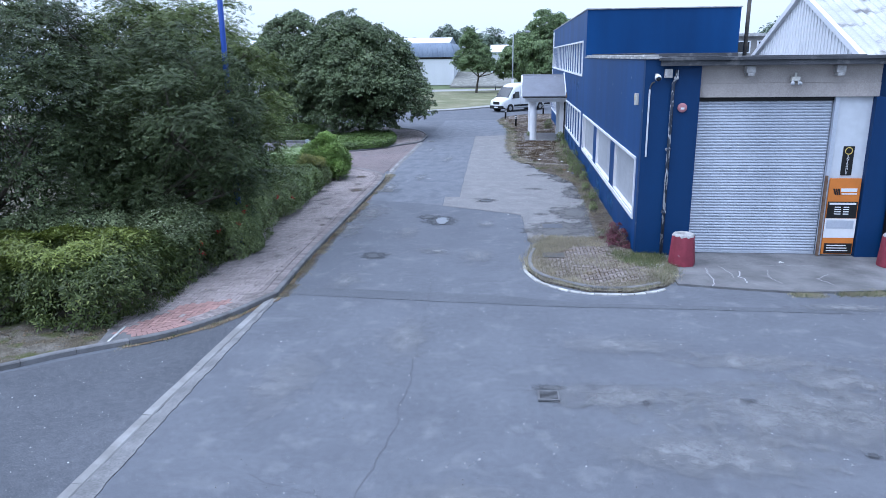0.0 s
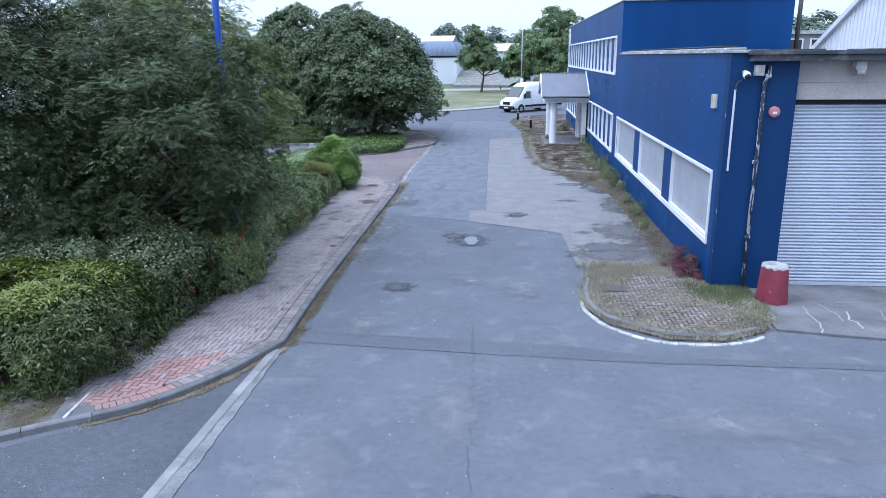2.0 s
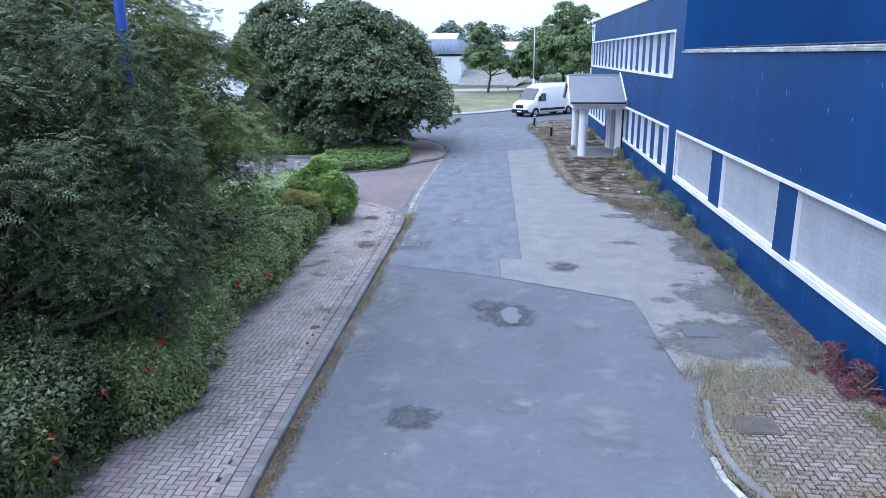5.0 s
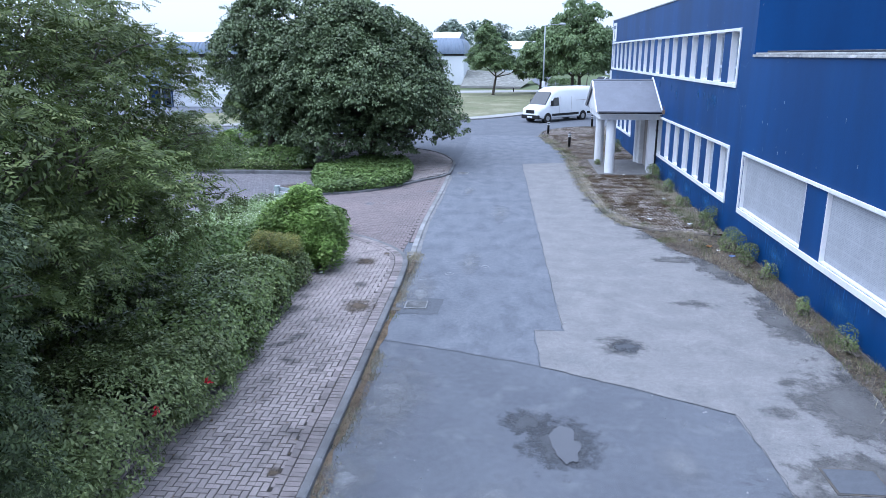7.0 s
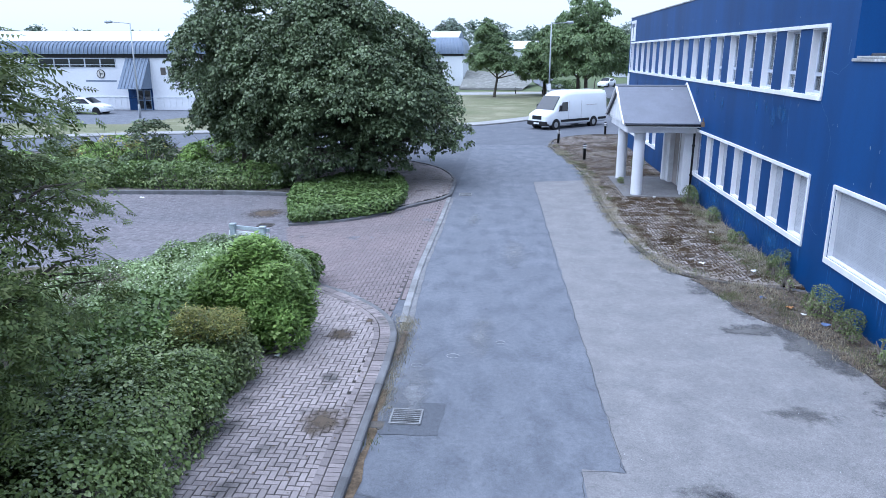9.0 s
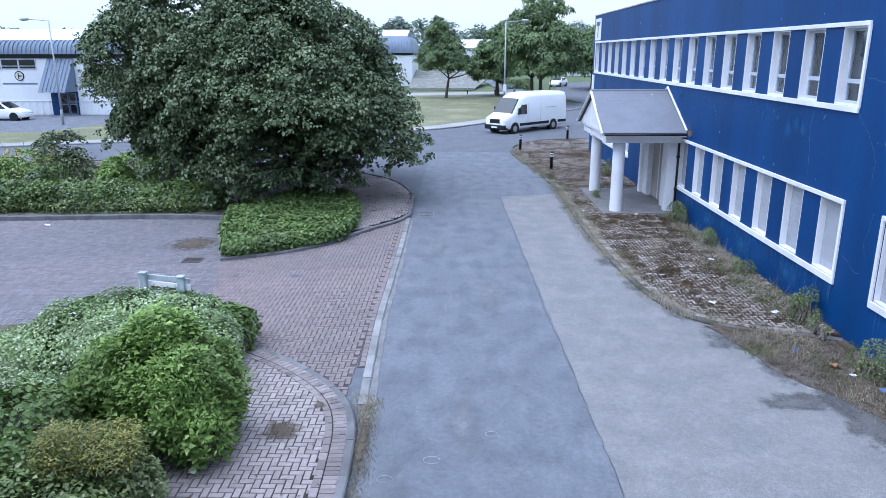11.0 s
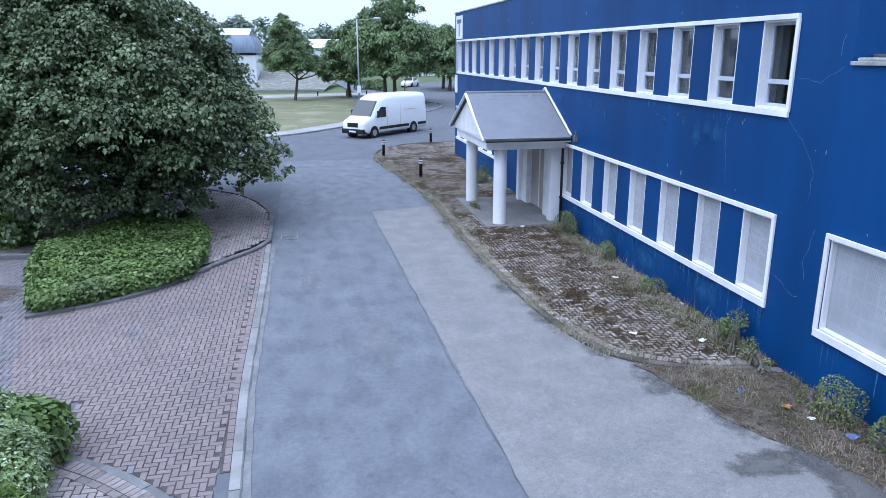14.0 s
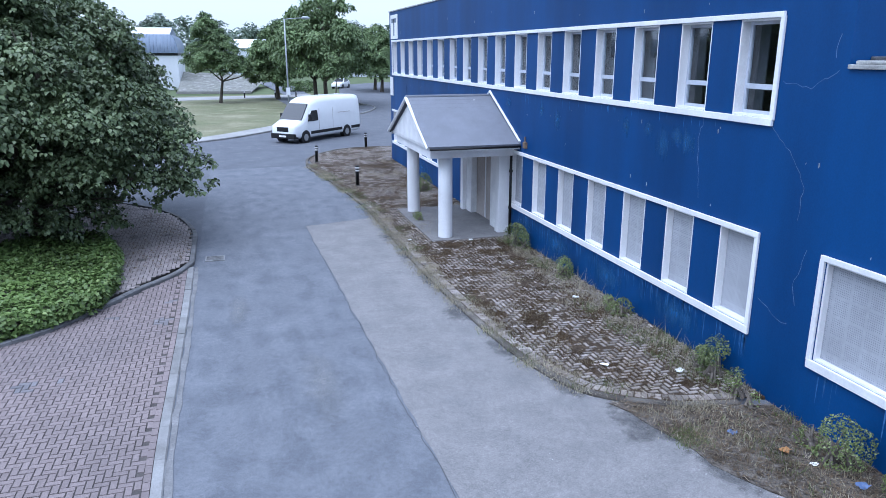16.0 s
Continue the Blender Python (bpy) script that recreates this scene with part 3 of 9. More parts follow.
def pinnate(pairs=4):
    """A feathery leaf: leaflets in pairs along a stalk, and one at its tip."""
    v, f = [], []
    step = 0.8 / pairs
    for i in range(pairs):
        y = 0.14 + step * i
        for s in (-1, 1):
            k = len(v)
            w = 0.32 * (1 - 0.2 * abs(i - 1.3) / 2)
            v += [(0, y - 0.15 * step, 0), (s * w, y + 0.65 * step, -0.06), (s * w * 0.25, y + 0.75 * step, 0.02)]
            f += [(k, k + 1, k + 2)]
    k = len(v)
    v += [(0.05, 0.88, 0), (0, 1.16, -0.06), (-0.05, 0.88, 0)]
    f += [(k, k + 1, k + 2)]
    return np.array(v), f


PINNATE, PINNATE_WIDE = pinnate(), pinnate(2)


def unit(a):
    return a / np.maximum(np.linalg.norm(a, axis=1, keepdims=True), 1e-9)


def leaves(name, at, out, size, template, material, parent=None, droop=0.35, scatter=0.7, up=0.5, vary=0.35, ways=None):
    """Many leaves in one mesh, at the places at, facing roughly along out, or pointing along ways."""
    n = len(at)
    normal = unit(out + np.array([0, 0, up]) + RNG.normal(0, scatter, (n, 3)))
    along = ways if ways is not None else RNG.normal(0, 1, (n, 3)) + out * 0.8 - np.array([0, 0, droop])
    along = unit(along - normal * (along * normal).sum(1, keepdims=True))
    across = np.cross(along, normal)
    tv, tf = template
    s = (size * (1 + RNG.uniform(-vary, vary, n)))[:, None, None]
    v = at[:, None, :] + s * (tv[None, :, 0:1] * across[:, None, :] + tv[None, :, 1:2] * along[:, None, :] + tv[None, :, 2:3] * normal[:, None, :])
    tf = np.array(tf)
    f = (tf[None] + (np.arange(n) * len(tv))[:, None, None]).reshape(-1, 3)
    me = bpy.data.meshes.new(name)
    me.vertices.add(n * len(tv))
    me.vertices.foreach_set("co", v.astype(np.float32).ravel())
    me.loops.add(len(f) * 3)
    me.loops.foreach_set("vertex_index", f.astype(np.int32).ravel())
    me.polygons.add(len(f))
    me.polygons.foreach_set("loop_start", np.arange(0, len(f) * 3, 3, dtype=np.int32))
    me.materials.append(material)
    me.update(calc_edges=True)
    ob = new(name, me)
    if parent is not None:
        link(ob, parent)
    return ob


def whorl(axis, k):
    """For each shoot axis, k ways square to it, turned one after the other by the golden angle."""
    a = np.repeat(axis, k, axis=0)
    u = unit(np.cross(a, RNG.normal(0, 1, a.shape)))
    u = np.repeat(u[::k], k, axis=0)
    v = np.cross(a, u)
    g = np.tile(np.arange(k) * 2.39996, len(axis)) + RNG.normal(0, 0.3, len(a))
    return a, u * np.cos(g)[:, None] + v * np.sin(g)[:, None]


def rosettes(name, at, out, k, size, template, material, parent, hang=0.75, gap=0.35):
    """Leaves in whorls round the twig tips, their points hanging."""
    a, radial = whorl(unit(out * 0.6 + np.array([0, 0, 0.75]) + RNG.normal(0, 0.25, at.shape)), k)
    pos = np.repeat(at, k, axis=0) + radial * size * gap + RNG.normal(0, size * 0.25, a.shape)
    ways = radial + a * RNG.uniform(-0.15, 0.35, len(a))[:, None] - np.array([0, 0, hang])
    return leaves(name, pos, a + radial * 0.7, size, template, material, parent, scatter=0.22, up=0.1, ways=ways)


def sprays(name, boxes, density, k, length, size, template, material, t, rise=0.5, open_out=0.9, power=0.72):
    """Leafy shoots that stand out of the skin of soft lumps, density of them to the square metre."""
    tips, ways = [], []
    for x, y, z, rx, ry, rz in boxes:
        n = int(2 * math.pi * (rx * ry + rx * rz + ry * rz) * 0.75 * density)
        d = unit(RNG.normal(0, 1, (n, 3)))
        d[:, 2] = np.where(d[:, 2] < -0.35, -d[:, 2], d[:, 2])
        p = np.array([x, y, z]) + np.sign(d) * np.abs(d) ** power * np.array([rx, ry, rz]) * RNG.uniform(0.92, 1.08, n)[:, None]
        p += d * (np.array([noise.noise((a * 1.7, b * 1.7, c * 1.7)) for a, b, c in p]) * 0.2)[:, None]
        tips.append(p)
        ways.append(unit(d * (1 - rise) + np.array([0, 0, rise]) + RNG.normal(0, 0.2, (n, 3))))
    p, w = np.concatenate(tips), np.concatenate(ways)
    keep = p[:, 2] > 0.14
    for x, y, z, rx, ry, rz in boxes:
        keep &= ~((np.abs((p - np.array([x, y, z])) / np.array([rx, ry, rz])) ** 2.6).sum(1) < 0.55)
    p, w = p[keep], w[keep]
    a, radial = whorl(w, k)
    s = np.tile(np.linspace(0, 1, k), len(p))[:, None]
    pos = np.repeat(p, k, axis=0) - a * s * length + radial * 0.01
    return leaves(name, pos, a * 0.9 - radial * (0.45 - 0.3 * s), size, template, material, t, scatter=0.15, up=0.1, ways=radial * open_out * (0.5 + 0.5 * s) + a * (0.95 - 0.6 * s))


def crown_points(lobes, clumps, per, spread, inner=0.25, low=-0.75, bough=0.27, split=False):
    """Places and outward ways of leaves. Boughs sit unevenly on the skin of overlapping lobes; each is a drooping umbrella of leaves, with dark gaps between them."""
    lobes = np.array(lobes, float)
    area = (lobes[:, 3] * lobes[:, 5]) + (lobes[:, 4] * lobes[:, 5])
    total = clumps * per
    m = max(10, clumps // 9)
    pick = RNG.choice(len(lobes), m * 3, p=area / area.sum())
    d = unit(RNG.normal(0, 1, (m * 3, 3)))
    ragged = np.array([noise.noise((a * 1.9 + p * 3.1, b * 1.9, c * 1.9)) for (a, b, c), p in zip(d.tolist(), pick.tolist())])
    r = RNG.uniform(0.72, 0.97, m * 3) + 0.2 * ragged + np.where(RNG.random(m * 3) < 0.12, 0.10, 0.0)
    c = lobes[pick, :3] + d * lobes[pick, 3:6] * r[:, None]
    ok = d[:, 2] > low
    for i, lb in enumerate(lobes):
        ok &= ~(((((c - lb[:3]) / lb[3:6]) ** 2).sum(1) < 0.6 ** 2) & (pick != i))
    c, d, pick = c[ok][:m], d[ok][:m], pick[ok][:m]
    m = len(c)
    size = lobes[pick, 3:6].mean(1) * bough * RNG.uniform(0.55, 1.45, m)
    k = RNG.choice(m, total, p=size ** 2 / (size ** 2).sum())
    flat = d * np.array([1, 1, 0.4])
    n = unit(flat * 0.5 + np.array([0, 0, 1.0]) + RNG.normal(0, 0.2, (m, 3)))
    t1 = unit(np.cross(n, RNG.normal(0, 1, (m, 3))))
    t2 = np.cross(n, t1)
    rho, ang = np.sqrt(RNG.random(total)) * RNG.uniform(0.75, 1.12, total), RNG.uniform(0, 2 * np.pi, total)
    lobed = 1 + 0.28 * np.sin(ang * 3 + k * 1.7) + 0.16 * np.sin(ang * 5 + k * 2.9)
    side = (t1[k] * np.cos(ang)[:, None] + t2[k] * np.sin(ang)[:, None]) * (rho * lobed)[:, None]
    at = c[k] + side * size[k][:, None]
    at[:, 2] -= size[k] * rho ** 2 * 0.5
    at += n[k] * (RNG.normal(0, 0.10, total) * size[k])[:, None] + RNG.normal(0, spread * 0.14, (total, 3))
    out = unit(n[k] + side * 0.8)
    deep = RNG.random(total) < inner
    q = RNG.choice(len(lobes), total, p=area / area.sum())
    e = unit(RNG.normal(0, 1, (total, 3)))
    inside_at = lobes[q, :3] + e * lobes[q, 3:6] * RNG.uniform(0.4, 0.68, total)[:, None]
    at = np.where(deep[:, None], inside_at, at)
    out = np.where(deep[:, None], e, out)
    return (at[~deep], out[~deep], at[deep], out[deep]) if split else (at, out)


def limbs(base, lobes, radius, fork, seed=1, trunk_bend=0.0):
    """A tapered trunk that forks into limbs, one for each lobe, with smaller ones off them."""
    r = random.Random(seed)
    g = Geo()
    b = Vector(base)
    top = b + Vector((trunk_bend, r.uniform(-0.1, 0.1), fork))
    g.tube([b - Vector((0, 0, 0.1)), b + Vector((0, 0, 0.15)), (b + top) / 2 + Vector((r.uniform(-.1, .1), r.uniform(-.1, .1), 0)), top],
           [radius * 1.45, radius * 1.1, radius * 0.9, radius * 0.75], 10)
    for lb in lobes:
        c = Vector(lb[:3])
        mid = top.lerp(c, 0.5) + Vector((r.uniform(-.3, .3), r.uniform(-.3, .3), -0.15))
        g.tube([top - Vector((0, 0, 0.1)), mid, c], [radius * 0.5, radius * 0.34, radius * 0.15], 7)
        for _ in range(5):
            d = Vector((r.gauss(0, 1), r.gauss(0, 1), r.gauss(0.2, 0.7))).normalized()
            e = c + Vector((d.x * lb[3], d.y * lb[4], d.z * lb[5])) * 0.85
            s = mid.lerp(c, r.uniform(0.3, 1))
            g.tube([s, s.lerp(e, 0.5) + Vector((0, 0, 0.12)), e], [radius * 0.16, radius * 0.1, radius * 0.03], 5)
    return g


def tree(name, base, lobes, radius, fork, clumps, per, spread, size, template, leaf, label, seed, up=0.5, droop=0.35, bend=0.0, inner=0.25, low=-0.75, bough=0.27, whorled=0, hang=0.75):
    t = thing(name, base, label, "tree")
    part("trunk", limbs(base, lobes, radius, fork, seed, bend), M_BARK, t, "", True)
    at, out, deep_at, deep_out = crown_points(lobes, clumps, per, spread, inner, low, bough, True)
    if whorled:
        rosettes("crown", at, out, whorled, size, template, leaf, t, hang)
        rosettes("inner_crown", deep_at, deep_out, whorled, size, template, leaf, t, hang)
        return t
    leaves("crown", at, out, size, template, leaf, t, droop=droop, up=up, scatter=0.42)
    leaves("inner_crown", deep_at, deep_out, size * (0.5 if template is PINNATE or template is PINNATE_WIDE else 1.0), LANCE, leaf, t, droop=droop, up=up, scatter=0.7)
    return t


def tufts(name, poly, count, height, material, label, z=0.0, per=12, spread=0.09, kind="stuff", seed_mask=None):
    """Grass in small tufts over an outline."""
    xs, ys = np.array([p[0] for p in poly]), np.array([p[1] for p in poly])
    x, y = RNG.uniform(xs.min(), xs.max(), count * 6), RNG.uniform(ys.min(), ys.max(), count * 6)
    ok = inside(poly, x, y)
    if seed_mask:
        nz = np.array([noise.noise((a * seed_mask, b * seed_mask, 2.2)) for a, b in zip(x, y)])
        ok &= nz > 0.0
    x, y = x[ok][:count], y[ok][:count]
    n = len(x)
    k = np.repeat(np.arange(n), per)
    at = np.stack([x[k] + RNG.normal(0, spread, n * per), y[k] + RNG.normal(0, spread, n * per), np.full(n * per, z)], 1)
    lean = RNG.normal(0, 0.5, (n * per, 3))
    lean[:, 2] = 0
    h = height * RNG.uniform(0.4, 1.2, n)[k] * RNG.uniform(0.6, 1.1, n * per)
    tip = lean * 0.9
    along = unit(tip + np.array([0, 0, 1.0]))
    ang = RNG.uniform(0, 2 * np.pi, n * per)
    across = np.stack([np.cos(ang), np.sin(ang), np.zeros(n * per)], 1) * 0.006
    v = np.stack([at - across, at + across, at + along * h[:, None]], 1).reshape(-1, 3)
    me = bpy.data.meshes.new(name)
    f = np.arange(n * per * 3, dtype=np.int32)
    me.vertices.add(len(v))
    me.vertices.foreach_set("co", v.astype(np.float32).ravel())
    me.loops.add(len(f))
    me.loops.foreach_set("vertex_index", f)
    me.polygons.add(n * per)
    me.polygons.foreach_set("loop_start", np.arange(0, len(f), 3, dtype=np.int32))
    me.materials.append(material)
    me.update(calc_edges=True)
    return tagged(new(name, me), label, "grass", "", kind)


# ---- ground, roads and pavements ----
setting("ground", Geo().sheet([(-1500, -600), (1500, -600), (1500, 2400), (-1500, 2400)], -0.06), M_FIELD, "wide grassy ground that runs to the horizon", "ground")

FAR_KERB = smooth_line([(-120, 27), (-60, 49), (-27, 62.5), (-10, 68.4), (-3.5, 71.8), (0.8, 77.0), (6.5, 85.5), (10.2, 91.5), (12.0, 98.0), (11.0, 108.0), (12.5, 125.0), (16, 150)], 1.0)
ROAD = [(-120, -40), (60, -40), (60, 160), (26, 160)] + FAR_KERB[::-1]
setting("road", Geo().sheet(ROAD, 0.0), M_ASPHALT, "old dark grey asphalt yard and road, speckled and worn", "road")

# smoother strip of asphalt in the middle of the lane
LANE = wobble([(-3.25, 24.75), (-2.2, 24.45), (-0.1, 23.75), (-0.18, 25.45), (0.38, 25.4), (-0.13, 47.4), (2.3, 47.9), (1.6, 56.0), (0.9, 60.2),
               (-3.3, 60.0), (-3.3, 47.5)], 0.5, 0.02, 3)
setting("lane_asphalt", Geo().sheet(LANE, 0.004), M_ASPHALT2, "smoother blue-grey asphalt strip along the lane", "road")
PATCH = wobble([(-0.1, 23.75), (2.74, 22.3), (2.85, 19.8), (2.95, 18.4), (3.5, 18.9), (5.72, 18.9), (5.72, 33.2), (3.3, 34.2), (2.5, 36.2), (2.25, 38.6), (2.2, 48.0), (-0.13, 47.4), (0.38, 25.4), (-0.18, 25.45)], 0.5, 0.025, 4)
setting("concrete_surfacing", Geo().sheet(PATCH, 0.008), M_PATCH, "pale concrete resurfacing with damp patches beside the building", "road")


def line_strip(pts, w, z, geo=None):
    g = geo or Geo()
    for (x0, y0), (x1, y1) in zip(pts, pts[1:]):
        d = Vector((x1 - x0, y1 - y0, 0)).normalized()
        nx, ny = -d.y * w / 2, d.x * w / 2
        g.add([(x0 - nx, y0 - ny, z), (x1 - nx, y1 - ny, z), (x1 + nx, y1 + ny, z), (x0 + nx, y0 + ny, z)], [(0, 1, 2, 3)])
    return g


def crack(pts, step, amount, seed):
    r = random.Random(seed)
    out = []
    for (x0, y0), (x1, y1) in zip(pts, pts[1:]):
        k = max(1, int(math.hypot(x1 - x0, y1 - y0) / step))
        for j in range(k):
            out.append((x0 + (x1 - x0) * j / k + r.uniform(-amount, amount), y0 + (y1 - y0) * j / k + r.uniform(-amount, amount)))
    return out + [pts[-1]]


seams = Geo()
for i, (pts, w, am) in enumerate([([(-3.2, 24.7), (-2.2, 24.42), (-0.1, 23.72), (2.74, 22.27)], 0.009, 0.03), ([(2.75, 22.3), (2.87, 19.8), (2.95, 18.4)], 0.007, 0.03),
                                  ([(0.38, 25.4), (0.1, 36), (-0.13, 47.4)], 0.008, 0.03), ([(-0.13, 47.4), (2.2, 47.9)], 0.014, 0.03), ([(-0.12, 23.7), (-0.2, 25.4), (0.38, 25.4)], 0.009, 0.03),
                                  ([(-2.95, 13.5), (0.57, 13.2), (2.8, 13.03), (6.4, 13.0), (14, 12.8)], 0.006, 0.02), ([(0.5, 15.0), (0.54, 13.66), (0.6, 12.5), (0.66, 10.8), (0.74, 9.04), (0.7, 7.4), (0.5, 5.6)], 0.005, 0.05),
                                  ([(3.2, 9.12), (4.6, 9.25), (6.2, 9.4), (8.4, 9.6)], 0.006, 0.04), ([(-1.0, 6.2), (1.2, 5.4), (2.0, 4.4)], 0.004, 0.06), ([(-2.95, 13.98), (0.56, 13.8), (2.06, 13.71), (3.1, 13.48)], 0.004, 0.02)]):
    line_strip(crack(pts, 0.18, am, i), w, 0.0125, seams)
setting("asphalt_joint", seams, M_SEAM, "dark cracks and sealed joints in the asphalt", "crack")

# a trench repair across the yard mouth
setting("trench_repair", Geo().sheet(wobble([(-2.95, 13.53), (-1.0, 13.35), (0.57, 13.22), (2.0, 13.12), (2.8, 13.05), (4.04, 13.0), (6.4, 13.02), (9.5, 12.95), (9.5, 13.2), (6.4, 13.24), (4.07, 13.28), (3.1, 13.46), (2.06, 13.69), (0.56, 13.78), (-1.1, 13.92), (-2.95, 13.96)], 0.4, 0.015, 9), 0.006), M_TRENCH, "strip of darker asphalt over an old trench", "road")

# stains, dust and damp in shapes of their own
def stain(name, x, y, rx, ry, z, material, label, turn=0):
    ob = setting(name, Geo().sheet([(1.25 * math.cos(2 * math.pi * i / 24), 1.25 * math.sin(2 * math.pi * i / 24)) for i in range(24)], 0.0), material, label, "stain")
    ob.matrix_basis = pose(x, y, z, 0, 0, turn) @ Matrix.Diagonal((rx, ry, 1, 1))


for i, (x, y, rx, ry) in enumerate([(-1.35, 16.85, 0.62, 0.58), (0.06, 21.2, 0.85, 1.1), (-0.42, 21.75, 0.6, 0.55), (1.5, 24.75, 0.45, 0.5), (3.05, 9.05, 0.4, 0.2)]):
    stain("damp_patch", x, y, rx, ry, 0.0152 + 0.0005 * i, M_DAMP, "dark damp stain on the worn surface")
for i, (x, y, rx, ry) in enumerate([(3.4, 22.4, 0.6, 0.5), (3.3, 27.2, 1.0, 0.6), (1.4, 24.75, 0.95, 1.0)]):
    stain("damp_patch", x, y, rx, ry, 0.0115 + 0.0004 * i, M_DAMPWIDE, "broad damp stain on the pale concrete")
for i, (x, y, rx, ry) in enumerate([(4.0, 20.2, 1.7, 1.5), (4.6, 22.6, 1.2, 1.8), (4.9, 26.3, 0.7, 2.2), (4.7, 30.0, 0.9, 1.8), (3.6, 30.7, 0.8, 0.45), (3.72, 33.3, 0.4, 0.9), (3.4, 34.4, 0.35, 0.5), (2.7, 37.6, 0.25, 1.2)]):
    stain("damp_patch", x, y, rx, ry, 0.0136 + 0.0003 * i, M_DAMPNEAR, "brown-grey wet patch on the pale concrete")
for i, (x, y) in enumerate([(4.85, 21.5), (4.95, 23.6), (4.9, 25.6), (4.8, 27.5), (4.55, 29.2), (4.15, 30.7), (3.65, 32.0), (3.25, 33.3), (2.75, 34.9), (2.4, 36.6), (2.15, 38.6), (2.1, 40.8), (2.08, 43.0), (2.1, 45.2)]):
    stain("damp_rim", x + 0.12 + 0.15 * noise.noise((x, y * 0.6, 3.0)), y, 0.6 + 0.3 * noise.noise((x, y, 9.0)), 1.35, 0.0156 + 0.0003 * i, M_DAMPWIDE, "dark damp rim of the concrete along the verge")
streaks = Geo()
for i, (pts, w) in enumerate((([(7.31, 15.97), (7.22, 15.4), (7.24, 14.95), (7.09, 14.5)], 0.022), ([(8.08, 15.77), (7.9, 15.3), (8.02, 15.05), (7.93, 14.8)], 0.03), ([(7.66, 16.2), (7.8, 15.6), (7.74, 15.2)], 0.014),
                             ([(8.1, 16.3), (8.94, 16.32), (10.06, 16.38)], 0.012), ([(10.11, 15.65), (9.7, 15.2), (9.9, 14.8)], 0.018), ([(8.8, 15.9), (8.6, 15.3), (8.75, 14.8)], 0.012))):
    line_strip(crack(pts, 0.07, 0.03, i + 40), w, 0.0585, streaks)
setting("pale_streaks", streaks, M_CHALK, "pale dried run marks on the concrete apron", "stain")
for i, (x, y, rx, ry) in enumerate([(7.0, 8.4, 3.0, 1.3), (4.2, 8.8, 1.5, 0.6), (6.7, 10.3, 1.6, 0.45), (7.8, 9.6, 1.2, 0.6), (9.7, 13.3, 1.4, 0.3), (-2.5, 22.3, 0.6, 1.9), (-2.75, 19.9, 0.45, 1.2), (-2.7, 27.5, 0.35, 1.6), (10.5, 10.2, 2.4, 0.9), (0.28, 17.4, 0.5, 0.4), (5.2, 7.2, 1.8, 0.8)]):
    stain("pale_dust_patch", x, y, rx, ry, 0.021 + 0.0005 * i, M_PALEDUST, "pale dusty stain on the asphalt")
for i, (x, y, rx, ry) in enumerate(((4.55, 8.59, 0.12, 0.14), (6.13, 8.77, 0.2, 0.16), (7.29, 7.29, 0.16, 0.1))):
    stain("damp_patch", x, y, rx, ry, 0.0275 + 0.0004 * i, M_DAMP, "small dark pit in the worn asphalt")
for i, (x, y, rx, ry) in enumerate([(0.4, 11.0, 0.9, 2.2), (-1.4, 9.0, 1.0, 2.4), (1.5, 17.0, 0.8, 1.6), (-1.6, 14.5, 0.8, 1.4), (-0.8, 19.5, 0.7, 1.4), (1.6, 20.8, 0.6, 1.0), (-1.7, 30.0, 0.5, 2.2), (-1.0, 36.0, 0.6, 2.6), (-2.3, 40.0, 0.4, 2.0), (4.5, 10.9, 2.5, 0.8), (1.8, 5.8, 1.6, 0.9)]):
    stain("scuff", x, y, rx, ry, 0.0295 + 0.0005 * i, M_SCUFF, "faint pale scuff on the asphalt")
for i, (x, y, rx, ry) in enumerate([(-2.5, 21.9, 0.65, 1.5), (-2.5, 19.2, 0.5, 0.9), (7.3, 8.5, 1.9, 0.9), (4.1, 8.9, 0.8, 0.4)]):
    stain("flaked_patch", x, y, rx, ry, 0.0355 + 0.0004 * i, M_FLAKED, "pale flaking skin on the worn asphalt")
setting("puddle", Geo().sheet([(0.1 + 0.2 * k * math.cos(a), 21.15 + 0.46 * k * math.sin(a)) for a, k in [(2 * math.pi * i / 70, 1 + 0.42 * noise.noise((1.6 * math.cos(2 * math.pi * i / 70), 2.1 * math.sin(2 * math.pi * i / 70), 4.4)) + 0.1 * noise.noise((6 * math.cos(2 * math.pi * i / 70), 6 * math.sin(2 * math.pi * i / 70), 1.4))) for i in range(70)]], 0.0285), M_WATER, "shallow puddle of clear rainwater on dark damp asphalt", "puddle")


# ---- brick paving ----
def brick_mesh(g, x0, y0, x1, y1, z, r, depth=0.025, j=0.004):
    c, h = 0.006, r.uniform(-0.0025, 0.0025)
    x0, y0, x1, y1 = x0 + j, y0 + j, x1 - j, y1 - j
    t = [z + h + r.uniform(-0.0015, 0.0015) for _ in range(4)]
    g.add([(x0, y0, z - depth), (x1, y0, z - depth), (x1, y1, z - depth), (x0, y1, z - depth),
           (x0 + c, y0 + c, t[0]), (x1 - c, y0 + c, t[1]), (x1 - c, y1 - c, t[2]), (x0 + c, y1 - c, t[3])],
          [(4, 5, 6, 7), (0, 1, 5, 4), (1, 2, 6, 5), (2, 3, 7, 6), (3, 0, 4, 7)])


